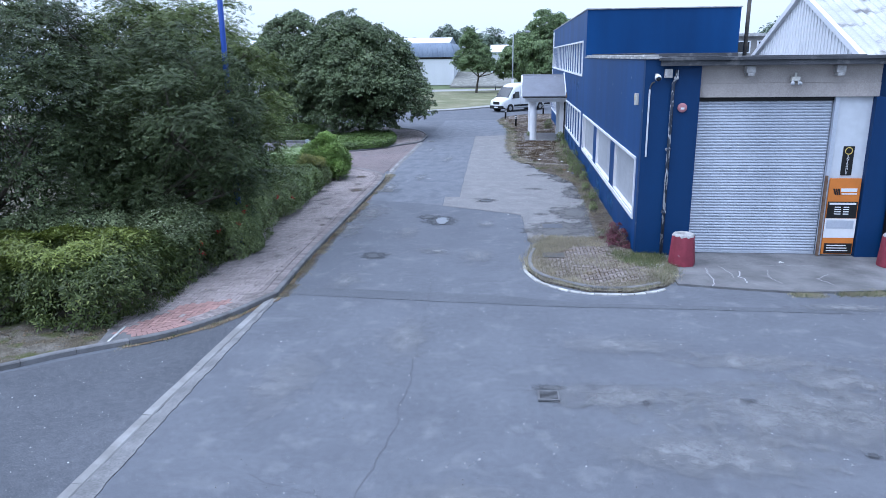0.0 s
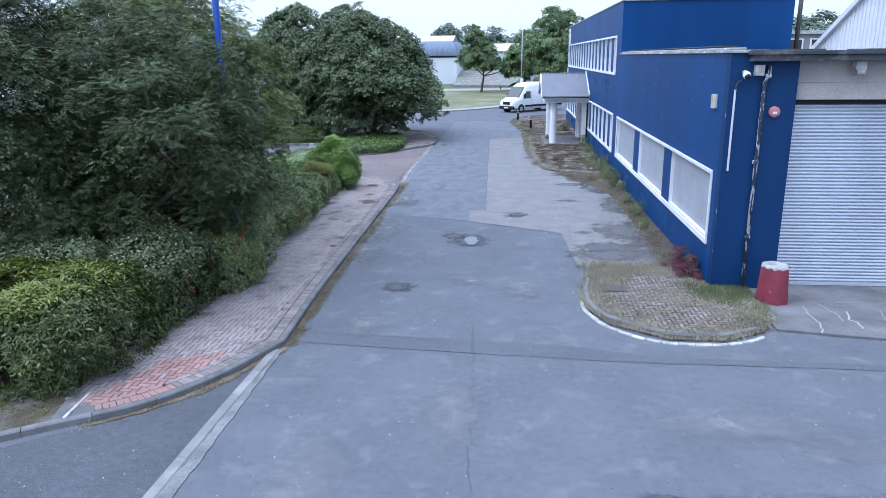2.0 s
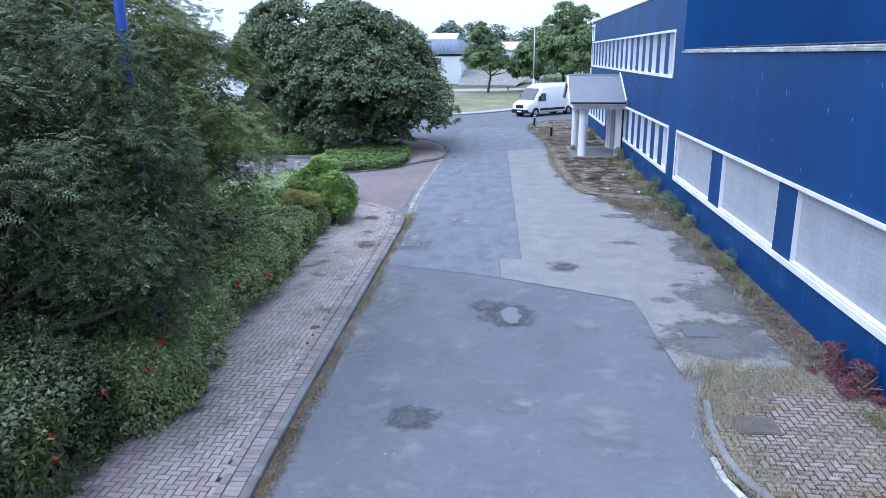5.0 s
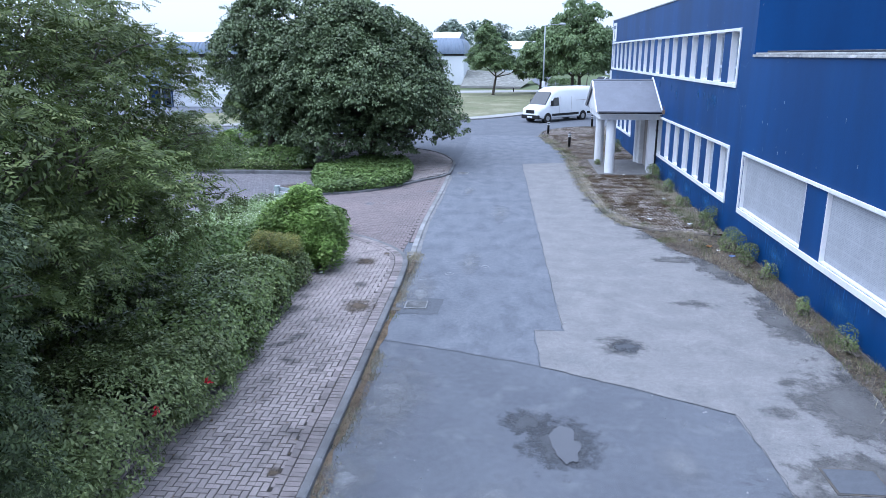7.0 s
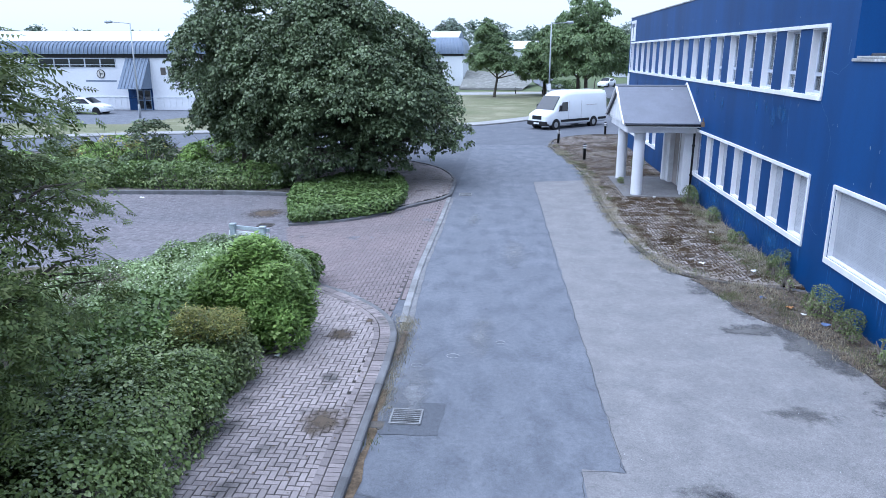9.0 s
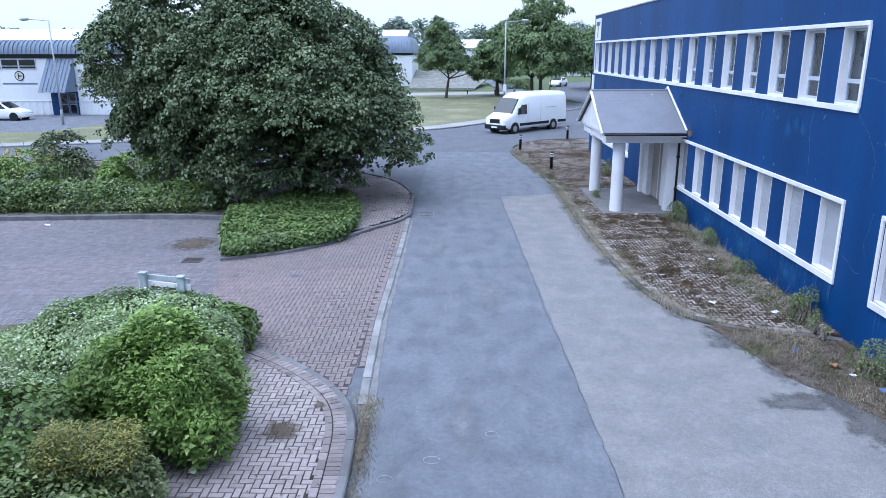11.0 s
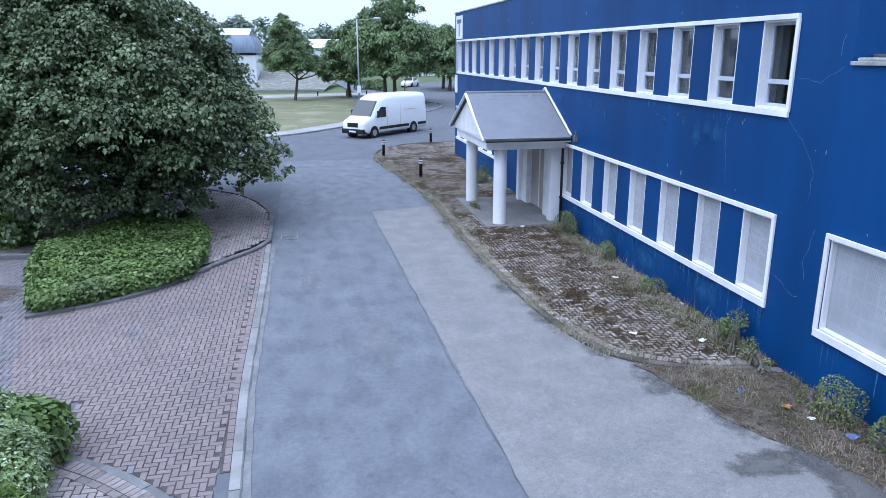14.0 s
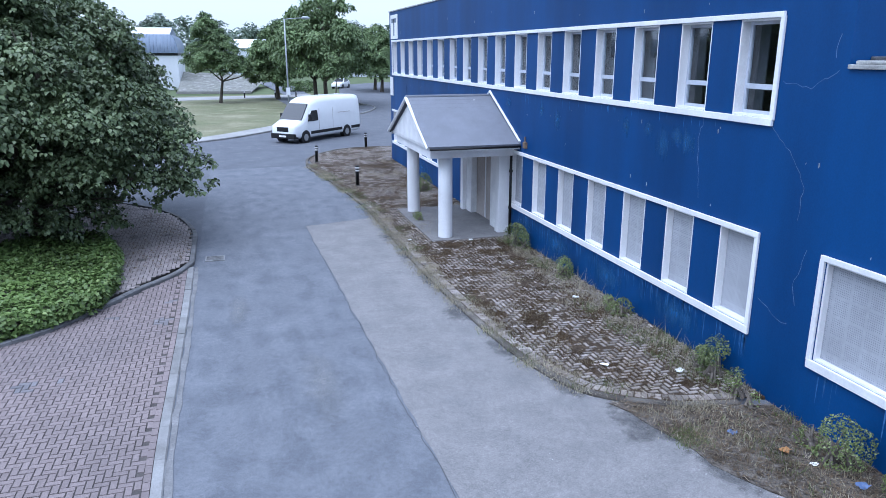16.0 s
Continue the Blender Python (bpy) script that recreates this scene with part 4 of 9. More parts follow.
def herringbone(poly, z, seed, skip=None, loose=0.0):
    """Bricks of 0.2 x 0.1 m laid in a herringbone inside the outline: their x0, y0, x1, y1."""
    xs, ys = [p[0] for p in poly], [p[1] for p in poly]
    i0, i1, j0, j1 = int(min(xs) * 10) - 2, int(max(xs) * 10) + 2, int(min(ys) * 10) - 2, int(max(ys) * 10) + 2
    I, J = np.meshgrid(np.arange(i0, i1), np.arange(j0, j1), indexing="ij")
    I, J = I.ravel(), J.ravel()
    d = (I - J) % 4
    out = []
    for kind, (w, h) in ((0, (0.2, 0.1)), (3, (0.1, 0.2))):
        sel = d == kind
        x, y = I[sel] * 0.1, J[sel] * 0.1
        ok = inside(poly, x + w / 2, y + h / 2)
        out += [(a, b, a + w, b + h) for a, b in zip(x[ok].tolist(), y[ok].tolist())]
    return out


def paving(name, poly, z, material, joint, label, seed, red=None, singles=None, mossy=False, single_mat=None, red_mat=None):
    """A paved piece of ground: a bed, single bricks over the stretch singles (y0, y1), the rest of the bricks in one mesh."""
    bed = setting(name, Geo().prism(poly, -0.05, z - 0.012), joint, label, "pavement")
    r = random.Random(seed)
    rest, redg, shared = Geo(), Geo(), []
    count = 0
    for x0, y0, x1, y1 in herringbone(poly, z, seed):
        cx, cy = (x0 + x1) / 2, (y0 + y1) / 2
        if red and inside(red, np.array([cx]), np.array([cy]))[0] and noise.noise((cx * 2, cy * 2, 4)) > -0.6:
            brick_mesh(redg, x0, y0, x1, y1, z, r)
        elif mossy and singles and 0.6 * noise.noise((cx * 0.8, cy * 0.8, 5.5)) + 0.6 * noise.noise((cx * 5, cy * 5, 1.5)) > 0.24:
            continue
        elif singles and singles[0] < cy < singles[1] and cx > -9 and count < 300:
            count += 1
            long = x1 - x0 > 0.15
            if len(shared) < 2:
                for w, h in ((0.2, 0.1), (0.1, 0.2)):
                    g = Geo()
                    brick_mesh(g, -w / 2, -h / 2, w / 2, h / 2, 0, r, j=0.017 if mossy else 0.004)
                    me = bpy.data.meshes.new("brick")
                    me.from_pydata(g.v, [], g.f)
                    me.materials.append(single_mat or M_BRICKO)
                    shared.append(me)
            ob = new("brick", shared[0] if long else shared[1])
            ob.parent = bed
            ob.matrix_basis = pose(cx, cy, z + r.uniform(-0.002, 0.002), r.uniform(-0.6, 0.6), r.uniform(-0.6, 0.6), r.uniform(-0.8, 0.8))
        else:
            sunk = (r.uniform(-0.009, 0.003) - 0.03 * max(0.0, noise.noise((cx * 1.1, cy * 1.1, 5.5)) + 0.4 * noise.noise((cx * 4, cy * 4, 1.5)) - 0.03)) if mossy and singles else (r.uniform(-0.005, 0.003) if mossy else 0)
            brick_mesh(rest, x0, y0, x1, y1, z + sunk, r, j=r.uniform(0.011, 0.024) if mossy and singles else (0.009 if mossy else 0.004))
    tagged(part("brickwork", rest, material, bed), kind="stuff")
    if redg.v:
        tagged(part("red_brickwork", redg, red_mat or M_BRICKRED, bed, "redder bricks"), kind="stuff")
    return bed


def offset_line(pts, d):
    """The line moved d metres to its left."""
    out = []
    for i, (x, y) in enumerate(pts):
        (x0, y0), (x1, y1) = pts[max(i - 1, 0)], pts[min(i + 1, len(pts) - 1)]
        k = math.hypot(x1 - x0, y1 - y0) or 1
        out.append((x - (y1 - y0) / k * d, y + (x1 - x0) / k * d))
    return out


def kerb(name, pts, width, z0, z1, material, label, stone=0.915, gap=0.008, side=1):
    """Kerb stones one after the other along a line, which is their face; their width lies to the left (side 1) or right (-1)."""
    line = smooth_line(pts, 0.12)
    lens = np.concatenate([[0], np.cumsum([math.dist(a, b) for a, b in zip(line, line[1:])])])
    owner = thing(name, (line[0][0], line[0][1], 0), label, "kerb", "", "structure")
    back = offset_line(line, width * side)
    f, b = np.array(line), np.array(back)
    r = random.Random(len(line))
    n = max(1, round(lens[-1] / stone))
    for k in range(n):
        a0, a1 = lens[-1] * k / n + gap / 2, lens[-1] * (k + 1) / n - gap / 2
        inner = [s for s in lens if a0 < s < a1][:: 2 if stone > 0.6 else 1]
        ss = [a0, *inner, a1]
        dz = r.uniform(-0.006, 0.006)
        g = Geo()
        rows = []
        c = min(0.02, width * 0.2)
        for s in ss:
            pf = np.array([np.interp(s, lens, f[:, 0]), np.interp(s, lens, f[:, 1])])
            pb = np.array([np.interp(s, lens, b[:, 0]), np.interp(s, lens, b[:, 1])])
            u = (pb - pf) / (np.linalg.norm(pb - pf) or 1)
            rows.append([(*pf, z0), (*pf, z1 - c + dz), (*(pf + u * c), z1 + dz), (*pb, z1 + dz), (*pb, z0)])
        for i in range(len(rows)):
            g.v += rows[i]
        for i in range(len(rows) - 1):
            for j in range(5):
                q = (i * 5 + j, (i + 1) * 5 + j, (i + 1) * 5 + (j + 1) % 5, i * 5 + (j + 1) % 5)
                g.f.append(q if side < 0 else q[::-1])
        cap0, cap1 = tuple(range(5)), tuple((len(rows) - 1) * 5 + j for j in range(5))
        g.f += [cap0, cap1[::-1]] if side > 0 else [cap0[::-1], cap1]
        part("kerb_stone", g, material, owner)
    return owner


K = 0.11
LANE_KERB = [(-2.92, 13.3), (-3.05, 16.4), (-3.1, 20.0), (-3.15, 24.0), (-3.2, 27.5)]
TIP = [(-8.5, 7.6), (-6.6, 9.0), (-5.9, 9.62), (-5.2, 10.12), (-4.3, 10.75), (-3.55, 11.8), (-2.92, 13.3)]
ARC = [(-3.2, 27.5), (-3.22, 28.6), (-3.3, 29.7), (-3.55, 30.55), (-4.05, 31.3), (-4.8, 32.05), (-5.75, 32.75)]
kerb("kerb", TIP, 0.115, -0.05, K, M_KERB, "weathered grey concrete kerb curving round the planted bed")
kerb("kerb", LANE_KERB, 0.115, -0.05, K, M_KERB, "weathered grey concrete kerb with weeds along its foot")
kerb("kerb", ARC, 0.14, -0.05, K, M_KERB, "grey concrete kerb turning in a tight curve to the forecourt")
MOUTH = [(-3.22, 30.5), (-3.28, 31.9), (-3.35, 34.4), (-3.345, 36.7), (-3.33, 40), (-3.35, 43.6)]
kerb("flush_kerb", MOUTH, 0.155, -0.05, 0.03, M_KERBP, "pale flush concrete kerb across the forecourt mouth")
setting("concrete_haunch", Geo().prism(wobble(offset_line(smooth_line(MOUTH, 0.6), -0.012)[::-1] + offset_line(smooth_line(MOUTH, 0.6), -0.105), 0.3, 0.022, 6), -0.02, 0.013), M_HAUNCH, "rough pale concrete strip beside the lane", "concrete")
kerb("kerb", [(-8.15, 38.45), (-6.95, 39.0), (-6.1, 39.55), (-5.35, 40.5), (-4.5, 41.85), (-3.7, 43.0), (-3.36, 43.9)], 0.125, -0.05, 0.10, M_KERB, "grey concrete kerb round the ivy bed")
kerb("kerb", [(-3.36, 43.9), (-3.38, 46.0), (-3.45, 47.5), (-3.95, 49.5), (-4.75, 51.1), (-6.1, 52.6), (-9.5, 54.8), (-16, 57.5), (-40, 50)], 0.125, -0.05, 0.1, M_KERB, "pale concrete kerb rounding the road corner")
kerb("kerb", [(-24, 42.6), (-17, 43.1), (-11.7, 43.45), (-9.6, 43.3)], 0.14, -0.02, 0.16, M_KERB, "grey concrete kerb in front of the low hedge")
channel = [(-2.93, 13.1), (-2.99, 11), (-3.02, 9), (-3.05, 7), (-3.05, 5.2), (-3.2, -6)]
kerb("flush_kerb", channel, 0.16, -0.05, 0.026, M_KERBP, "pale flush concrete channel blocks across the yard mouth", side=-1)
setting("side_road", Geo().sheet(wobble([(-3.1, 12.9), (-3.17, 11), (-3.2, 9), (-3.23, 7), (-3.23, 5.2), (-3.4, -8), (-40, -12), (-40, 3), (-8.5, 7.45), (-6.6, 8.85), (-5.2, 9.95), (-4.25, 10.6), (-3.5, 11.7)], 0.5, 0.015, 13), 0.004), M_SIDEROAD, "coarse dark asphalt of the side road mouth", "road")
setting("concrete_haunch", Geo().prism(wobble([(-2.92, 13.15), (-2.89, 13.2), (-2.85, 11), (-2.83, 9), (-2.79, 7), (-2.74, 5.2), (-2.9, -6), (-3.19, -6), (-3.04, 5.2), (-3.04, 7), (-3.01, 9), (-2.98, 11)], 0.13, 0.016, 5), -0.02, 0.014),
        M_HAUNCH, "rough pale concrete strip beside the channel blocks", "concrete")

EDGE_LINE = smooth_line(TIP[3:], 0.2)[:-1] + smooth_line(LANE_KERB, 0.2)[:-1] + smooth_line(ARC, 0.2)


def border_course(name, line, at, width, step, z, material, owner, label):
    """One row of bricks laid along a line, at metres to its left, each its own part."""
    line = offset_line(line, at)
    lens = np.concatenate([[0], np.cumsum([math.dist(p, q) for p, q in zip(line, line[1:])])])
    p = np.array(line)
    r = random.Random(int(at * 1000) + len(line))
    for k in range(int(lens[-1] / step)):
        s0, s1 = k * step + 0.004, (k + 1) * step - 0.004
        q0, q1 = [np.array([np.interp(s, lens, p[:, 0]), np.interp(s, lens, p[:, 1])]) for s in (s0, s1)]
        d = (q1 - q0) / (np.linalg.norm(q1 - q0) or 1)
        nrm = np.array([-d[1], d[0]])
        g, h = Geo(), r.uniform(-0.003, 0.003)
        c0 = 0.006
        out = [q0 + nrm * 0.004, q1 + nrm * 0.004, q1 + nrm * (width - 0.004), q0 + nrm * (width - 0.004)]
        mid = sum(out) / 4
        inn = [o + (mid - o) / np.linalg.norm(mid - o) * c0 for o in out]
        g.add([(*o, z - 0.03) for o in out] + [(*o, z + h) for o in inn], [(4, 5, 6, 7), (0, 1, 5, 4), (1, 2, 6, 5), (2, 3, 7, 6), (3, 0, 4, 7)])
        part("brick", g, material, owner)


setting("gutter_dirt", Geo().sheet(wobble(offset_line(smooth_line(LANE_KERB, 0.4), -0.002) + offset_line(smooth_line(LANE_KERB, 0.4), -0.1)[::-1], 0.25, 0.05, 17), 0.0135), M_SILT, "strip of brown dirt along the lane kerb", "dirt")
TIP_FOOT = [p for p in smooth_line(TIP, 0.2) if p[1] > 10.2]
setting("gutter_dirt", Geo().sheet(wobble(offset_line(TIP_FOOT, -0.002) + offset_line(TIP_FOOT, -0.16)[::-1], 0.2, 0.06, 23), 0.0135), M_SILT, "brown dirt piled along the kerb of the tip", "dirt")
PAVE1 = offset_line(EDGE_LINE, 0.41) + [(-6.0, 31.0), (-5.9, 27.0), (-5.7, 20.0), (-5.6, 11.0), (-5.25, 10.35)]
RED_ZONE = [(-5.6, 10.0), (-4.0, 10.5), (-3.93, 11.0), (-3.95, 11.5), (-3.9, 12.1), (-3.75, 12.75), (-4.7, 12.4), (-5.1, 11.3)]
paving("pavement", PAVE1, K - 0.004, M_BRICK, M_JOINT, "purple-brown brick pavement laid in herringbone, with a red brick tip", 1, RED_ZONE, (19.0, 20.0))
PAVE_EDGE = setting("pavement_edge", Geo().prism(offset_line(EDGE_LINE, 0.112) + offset_line(EDGE_LINE, 0.5)[::-1], -0.05, K - 0.017), M_JOINT, "brick border courses along the pavement kerb", "pavement")
TIP_LINE, REST_LINE = [p for p in EDGE_LINE[2:] if p[1] < 11.4], [p for p in EDGE_LINE[2:] if p[1] >= 11.2]
border_course("brick", TIP_LINE, 0.117, 0.213, 0.102, K + 0.003, M_BRICKRED, PAVE_EDGE, "")
border_course("brick", TIP_LINE, 0.333, 0.117, 0.204, K + 0.003, M_BRICKRED, PAVE_EDGE, "")
border_course("brick", REST_LINE, 0.117, 0.213, 0.102, K + 0.003, M_BRICKBORDER, PAVE_EDGE, "")
border_course("brick", REST_LINE, 0.333, 0.117, 0.204, K + 0.003, M_BRICKBORDER, PAVE_EDGE, "")
FORE = [(-3.63, 30.9), (-3.61, 43.2), (-5.3, 40.6), (-6.1, 39.65), (-8.2, 38.6), (-8.8, 41.0), (-9.4, 43.3), (-12, 43.35), (-17, 43.0), (-24, 42.5), (-24, 24.0), (-11.5, 24.0), (-10.2, 33.9), (-6.0, 34.4), (-5.8, 32.85), (-4.75, 32.15), (-4.0, 31.4), (-3.6, 30.7)]
paving("forecourt", FORE, 0.02, M_BRICKGREY, M_JOINTPALE, "grey-purple brick forecourt laid in herringbone", 2, [(-3.4, 30), (-3.4, 44), (-5.5, 42), (-8.2, 38.6), (-7.2, 34.8), (-5.8, 32.6)], red_mat=M_BRICKMOUTH, singles=(34.5, 36.2), single_mat=M_BRICKGREYO)
FORE_EDGE = setting("forecourt_edge", Geo().prism(offset_line(smooth_line(MOUTH[1:], 0.6), 0.156) + offset_line(smooth_line(MOUTH[1:], 0.6), 0.3)[::-1], -0.05, 0.01), M_JOINTPALE, "brick border course along the forecourt mouth", "pavement")
border_course("brick", smooth_line(MOUTH[1:], 0.6), 0.16, 0.105, 0.204, 0.024, M_BRICKMOUTHO, FORE_EDGE, "")
setting("concrete_fillet", Geo().prism([(-5.4, 10.14), (-4.95, 10.36), (-4.9, 10.6), (-5.05, 11.0), (-5.6, 11.0)], -0.05, 0.1), M_KERB, "grey concrete infill at the pavement's tip", "concrete")
setting("edging_stone", Geo().box(-0.025, 0.0, 0.0, 0.025, 0.8, 0.125, 0.008).moved(pose(-5.22, 10.2, 0, 0, 0, 6)), M_WHITEKERB, "white-painted edging stone at the pavement's tip", "edging")
CORNER = [(-3.5, 44.0), (-3.52, 46.0), (-3.6, 47.5), (-4.1, 49.5), (-4.9, 51.0), (-6.2, 52.4), (-9.5, 54.6), (-9.5, 46), (-7.9, 42.5), (-5.2, 41.4), (-4.6, 42.1)]
paving("pavement", CORNER, 0.095, M_BRICK, M_JOINT, "shaded brick pavement under the broad tree", 3, singles=(44.2, 46.5))

ISLAND = [(1.2, 60.2), (1.25, 58.8), (1.5, 57.0), (1.85, 54.0), (2.12, 50.5), (2.2, 48.0), (2.17, 42.5), (2.3, 38.6), (2.5, 36.2), (2.85, 34.75), (3.3, 34.1), (4.2, 33.55), (5.2, 33.32)]
TIP2 = [(1.2, 60.2), (1.45, 62.2), (2.2, 63.9), (3.7, 65.6), (5.4, 66.1), (9.0, 66.0)]
kerb("kerb", ISLAND[::-1], 0.12, -0.05, 0.066, M_KERBD, "worn grey concrete kerb half buried in dry weeds", side=-1)
kerb("kerb", TIP2, 0.12, -0.05, 0.075, M_KERBD, "worn grey concrete kerb round the paving by the bollards", side=-1)
PAVE2 = [(5.72, 33.4)] + offset_line(ISLAND[::-1], -0.34) + offset_line(TIP2, -0.14)[1:] + [(9.0, 61.2), (5.72, 61.2)]
paving("brick_apron", PAVE2, 0.07, M_BRICKMOSS, M_MOSSJOINT, "mossy herringbone brick apron along the blue building", 4, mossy=True, singles=(34.2, 37.0), single_mat=M_BRICKMOSSO)
APRON_EDGE = setting("apron_edge", Geo().prism(offset_line(ISLAND[::-1], -0.1) + offset_line(ISLAND[::-1], -0.4)[::-1], -0.05, 0.057), M_MOSSJOINT, "brick border course inside the apron kerb", "pavement")
border_course("brick", smooth_line(ISLAND[4:], 0.2)[::-1], -0.34, 0.2, 0.104, 0.066, M_BRICKMOSSO, APRON_EDGE, "")
FRONT = [(3.55, 18.95), (3.05, 17.9), (2.78, 16.7), (2.82, 15.6), (3.2, 14.75), (4.2, 14.05), (5.2, 14.05), (6.05, 14.55), (6.45, 15.2), (6.55, 16.0), (6.3, 17.45), (5.72, 17.45), (5.72, 18.95)]
FRONT_IN = offset_line(FRONT[:11], 0.16) + FRONT[11:]
setting("soil_ring", Geo().prism(FRONT, -0.04, 0.045), M_VERGE, "earth and dead grass round the brick corner", "soil")
paving("brick_corner", FRONT_IN, 0.075, M_BRICKCORNER, M_MOSSJOINT, "mossy herringbone brick corner with dry grass at its edge", 5, mossy=True)
kerb("kerb", [(3.0, 17.6), (2.85, 16.6), (2.92, 15.6), (3.3, 14.9), (4.25, 14.2), (5.2, 14.2), (5.95, 14.6)], 0.1, -0.05, 0.095, M_KERB, "curved pale concrete edging half hidden by dry grass", side=1)
kerb("painted_edging", [(2.72, 16.1), (2.74, 15.6), (2.9, 15.05), (3.08, 14.66), (3.6, 14.13), (4.2, 13.86), (5.0, 13.84), (5.65, 14.05), (6.0, 14.3)], 0.075, -0.03, 0.035, M_WHITEKERB, "small white-painted edging stones in a curve", stone=0.3, gap=0.02, side=1)
setting("loading_apron", Geo().prism(wobble([(6.35, 14.65), (9.0, 14.2), (11.0, 14.45), (16, 14.4), (16, 17.55), (6.3, 17.55)], 0.5, 0.03, 8), -0.03, 0.052), M_SCREED, "stained and cracked concrete apron before the roller shutter", "concrete")
setting("verge", Geo().prism(wobble([(5.72, 33.2), (3.3, 34.0), (3.58, 32.8), (3.85, 31.7), (4.3, 30.9), (4.75, 30.2), (5.05, 28), (5.1, 24), (5.0, 20.5), (4.9, 18.9), (5.72, 18.9)], 0.35, 0.06, 7), -0.02, 0.025), M_VERGE,
        "strip of earth, dead leaves and weeds at the wall's foot", "verge")
setting("bed_soil", Geo().prism([(-5.3, 10.25), (-6.0, 9.75), (-6.7, 9.15), (-8.5, 7.8), (-30, 6), (-30, 30), (-12, 33.5), (-6.1, 34.2), (-6.0, 30.0), (-5.75, 20.0), (-5.6, 11.0)], -0.05, 0.085), M_BEDSOIL, "dark bare soil of the planted bed", "soil")
setting("bed_soil", Geo().prism([(-8.05, 38.6), (-6.95, 39.15), (-6.1, 39.7), (-5.2, 41.2), (-7.8, 42.6), (-9.4, 43.2), (-8.7, 41.0)], -0.04, 0.08), M_EARTH, "dark soil under the ivy", "soil")
setting("bed_soil", Geo().prism([(-9.5, 43.42), (-9.5, 54.6), (-16, 57.3), (-40, 49.8), (-40, 43.0), (-24, 42.75), (-17, 43.25), (-11.7, 43.6)], -0.04, 0.1), M_EARTH, "dark soil under the low hedge", "soil")

# far side of the cross road
LAWN = offset_line(FAR_KERB, 2.0)
LAWN = [p for p in LAWN if p[0] > -58 and p[1] < 123]
setting("lawn", Geo().sheet(LAWN + [(8, 124), (-12, 121), (-28, 80), (-58, 62)], 0.05), M_LAWN, "mown lawn with dry patches beyond the road", "lawn")
setting("footway", Geo().sheet([p for p in FAR_KERB if -58 < p[0] < 1.6 and p[1] < 90] + [p for p in LAWN if p[0] < 0.9 and p[1] < 90][::-1], 0.06), M_PAVE, "pale concrete footway along the road", "footway")
setting("footway", Geo().sheet([p for p in FAR_KERB if p[0] > 1.5 and p[1] < 100] + [p for p in LAWN if p[0] > 0.8 and p[1] < 100][::-1], 0.058), M_ASPHALT2, "dark asphalt footway along the road", "footway")
setting("footpath", Geo().sheet([(3.2, 83.0), (5.7, 86.8), (5.6, 100), (4.9, 122), (2.9, 122), (3.6, 100)], 0.062), M_ASPHALT2, "grey asphalt footpath across the lawn", "footpath")
setting("footpath", Geo().sheet([(-24, 108), (8, 117), (8, 122), (-24, 116)], 0.066), M_PAVE, "pale footpath behind the lawn", "footpath")
kerb("kerb", [p for p in FAR_KERB[::3] if -60 < p[0] and p[1] < 120], 0.15, -0.05, 0.1, M_KERBP, "pale concrete kerb along the far side of the road", stone=1.8)
setting("car_park", Geo().sheet([(-60, 70), (-31, 70), (-29, 76), (-16, 82), (-16, 84), (-60, 84)], 0.058), M_ASPHALT2, "grey asphalt car park before the white unit", "car park")


# ---- the blue building ----
XW, TH = 5.735, 0.25
HOUSE = thing("workshop_building", (9, 35, 0), "blue-painted two-storey workshop with white window bands", "building")
upper = [(34.06 + 1.59 * k, 34.94 + 1.59 * k) for k in range(17)]
lower = [(34.06 + 1.6 * k, 34.92 + 1.6 * k) for k in range(7)]
lower2 = [(51.70 + 1.6 * k, 52.55 + 1.6 * k) for k in range(6)]
big = [(17.83, 22.0), (23.02, 27.2), (28.25, 32.6)]
ZU0, ZU1, ZL0, ZL1 = 4.40, 5.87, 1.04, 2.54


def wall_y(x0, x1, y0, y1, z0, z1, openings, oz0, oz1, label):
    """A wall along y with a row of openings between oz0 and oz1, in one piece."""
    ys, zs = sorted({y0, y1, *[o for p in openings for o in p]}), [z0, oz0, oz1, z1]
    g, m = Geo(), len(zs)
    g.v = [(x, y, z) for x in (x0, x1) for y in ys for z in zs]
    half = len(ys) * m
    hole = lambda i, k: i < 0 or k < 0 or i >= len(ys) - 1 or k >= m - 1 or (k == 1 and any(abs(ys[i] - o[0]) < 1e-6 for o in openings))
    for i in range(len(ys) - 1):
        for k in range(m - 1):
            if hole(i, k):
                continue
            a, b, c, d = i * m + k, (i + 1) * m + k, (i + 1) * m + k + 1, i * m + k + 1
            g.f += [(d, c, b, a), (a + half, b + half, c + half, d + half)]
            for (p, q), (ni, nk) in zip(((a, b), (b, c), (c, d), (d, a)), ((i, k - 1), (i + 1, k), (i, k + 1), (i - 1, k))):
                if hole(ni, nk):
                    g.f.append((p, q, q + half, p + half))
    part("side_wall", g, M_BLUE, HOUSE, label)


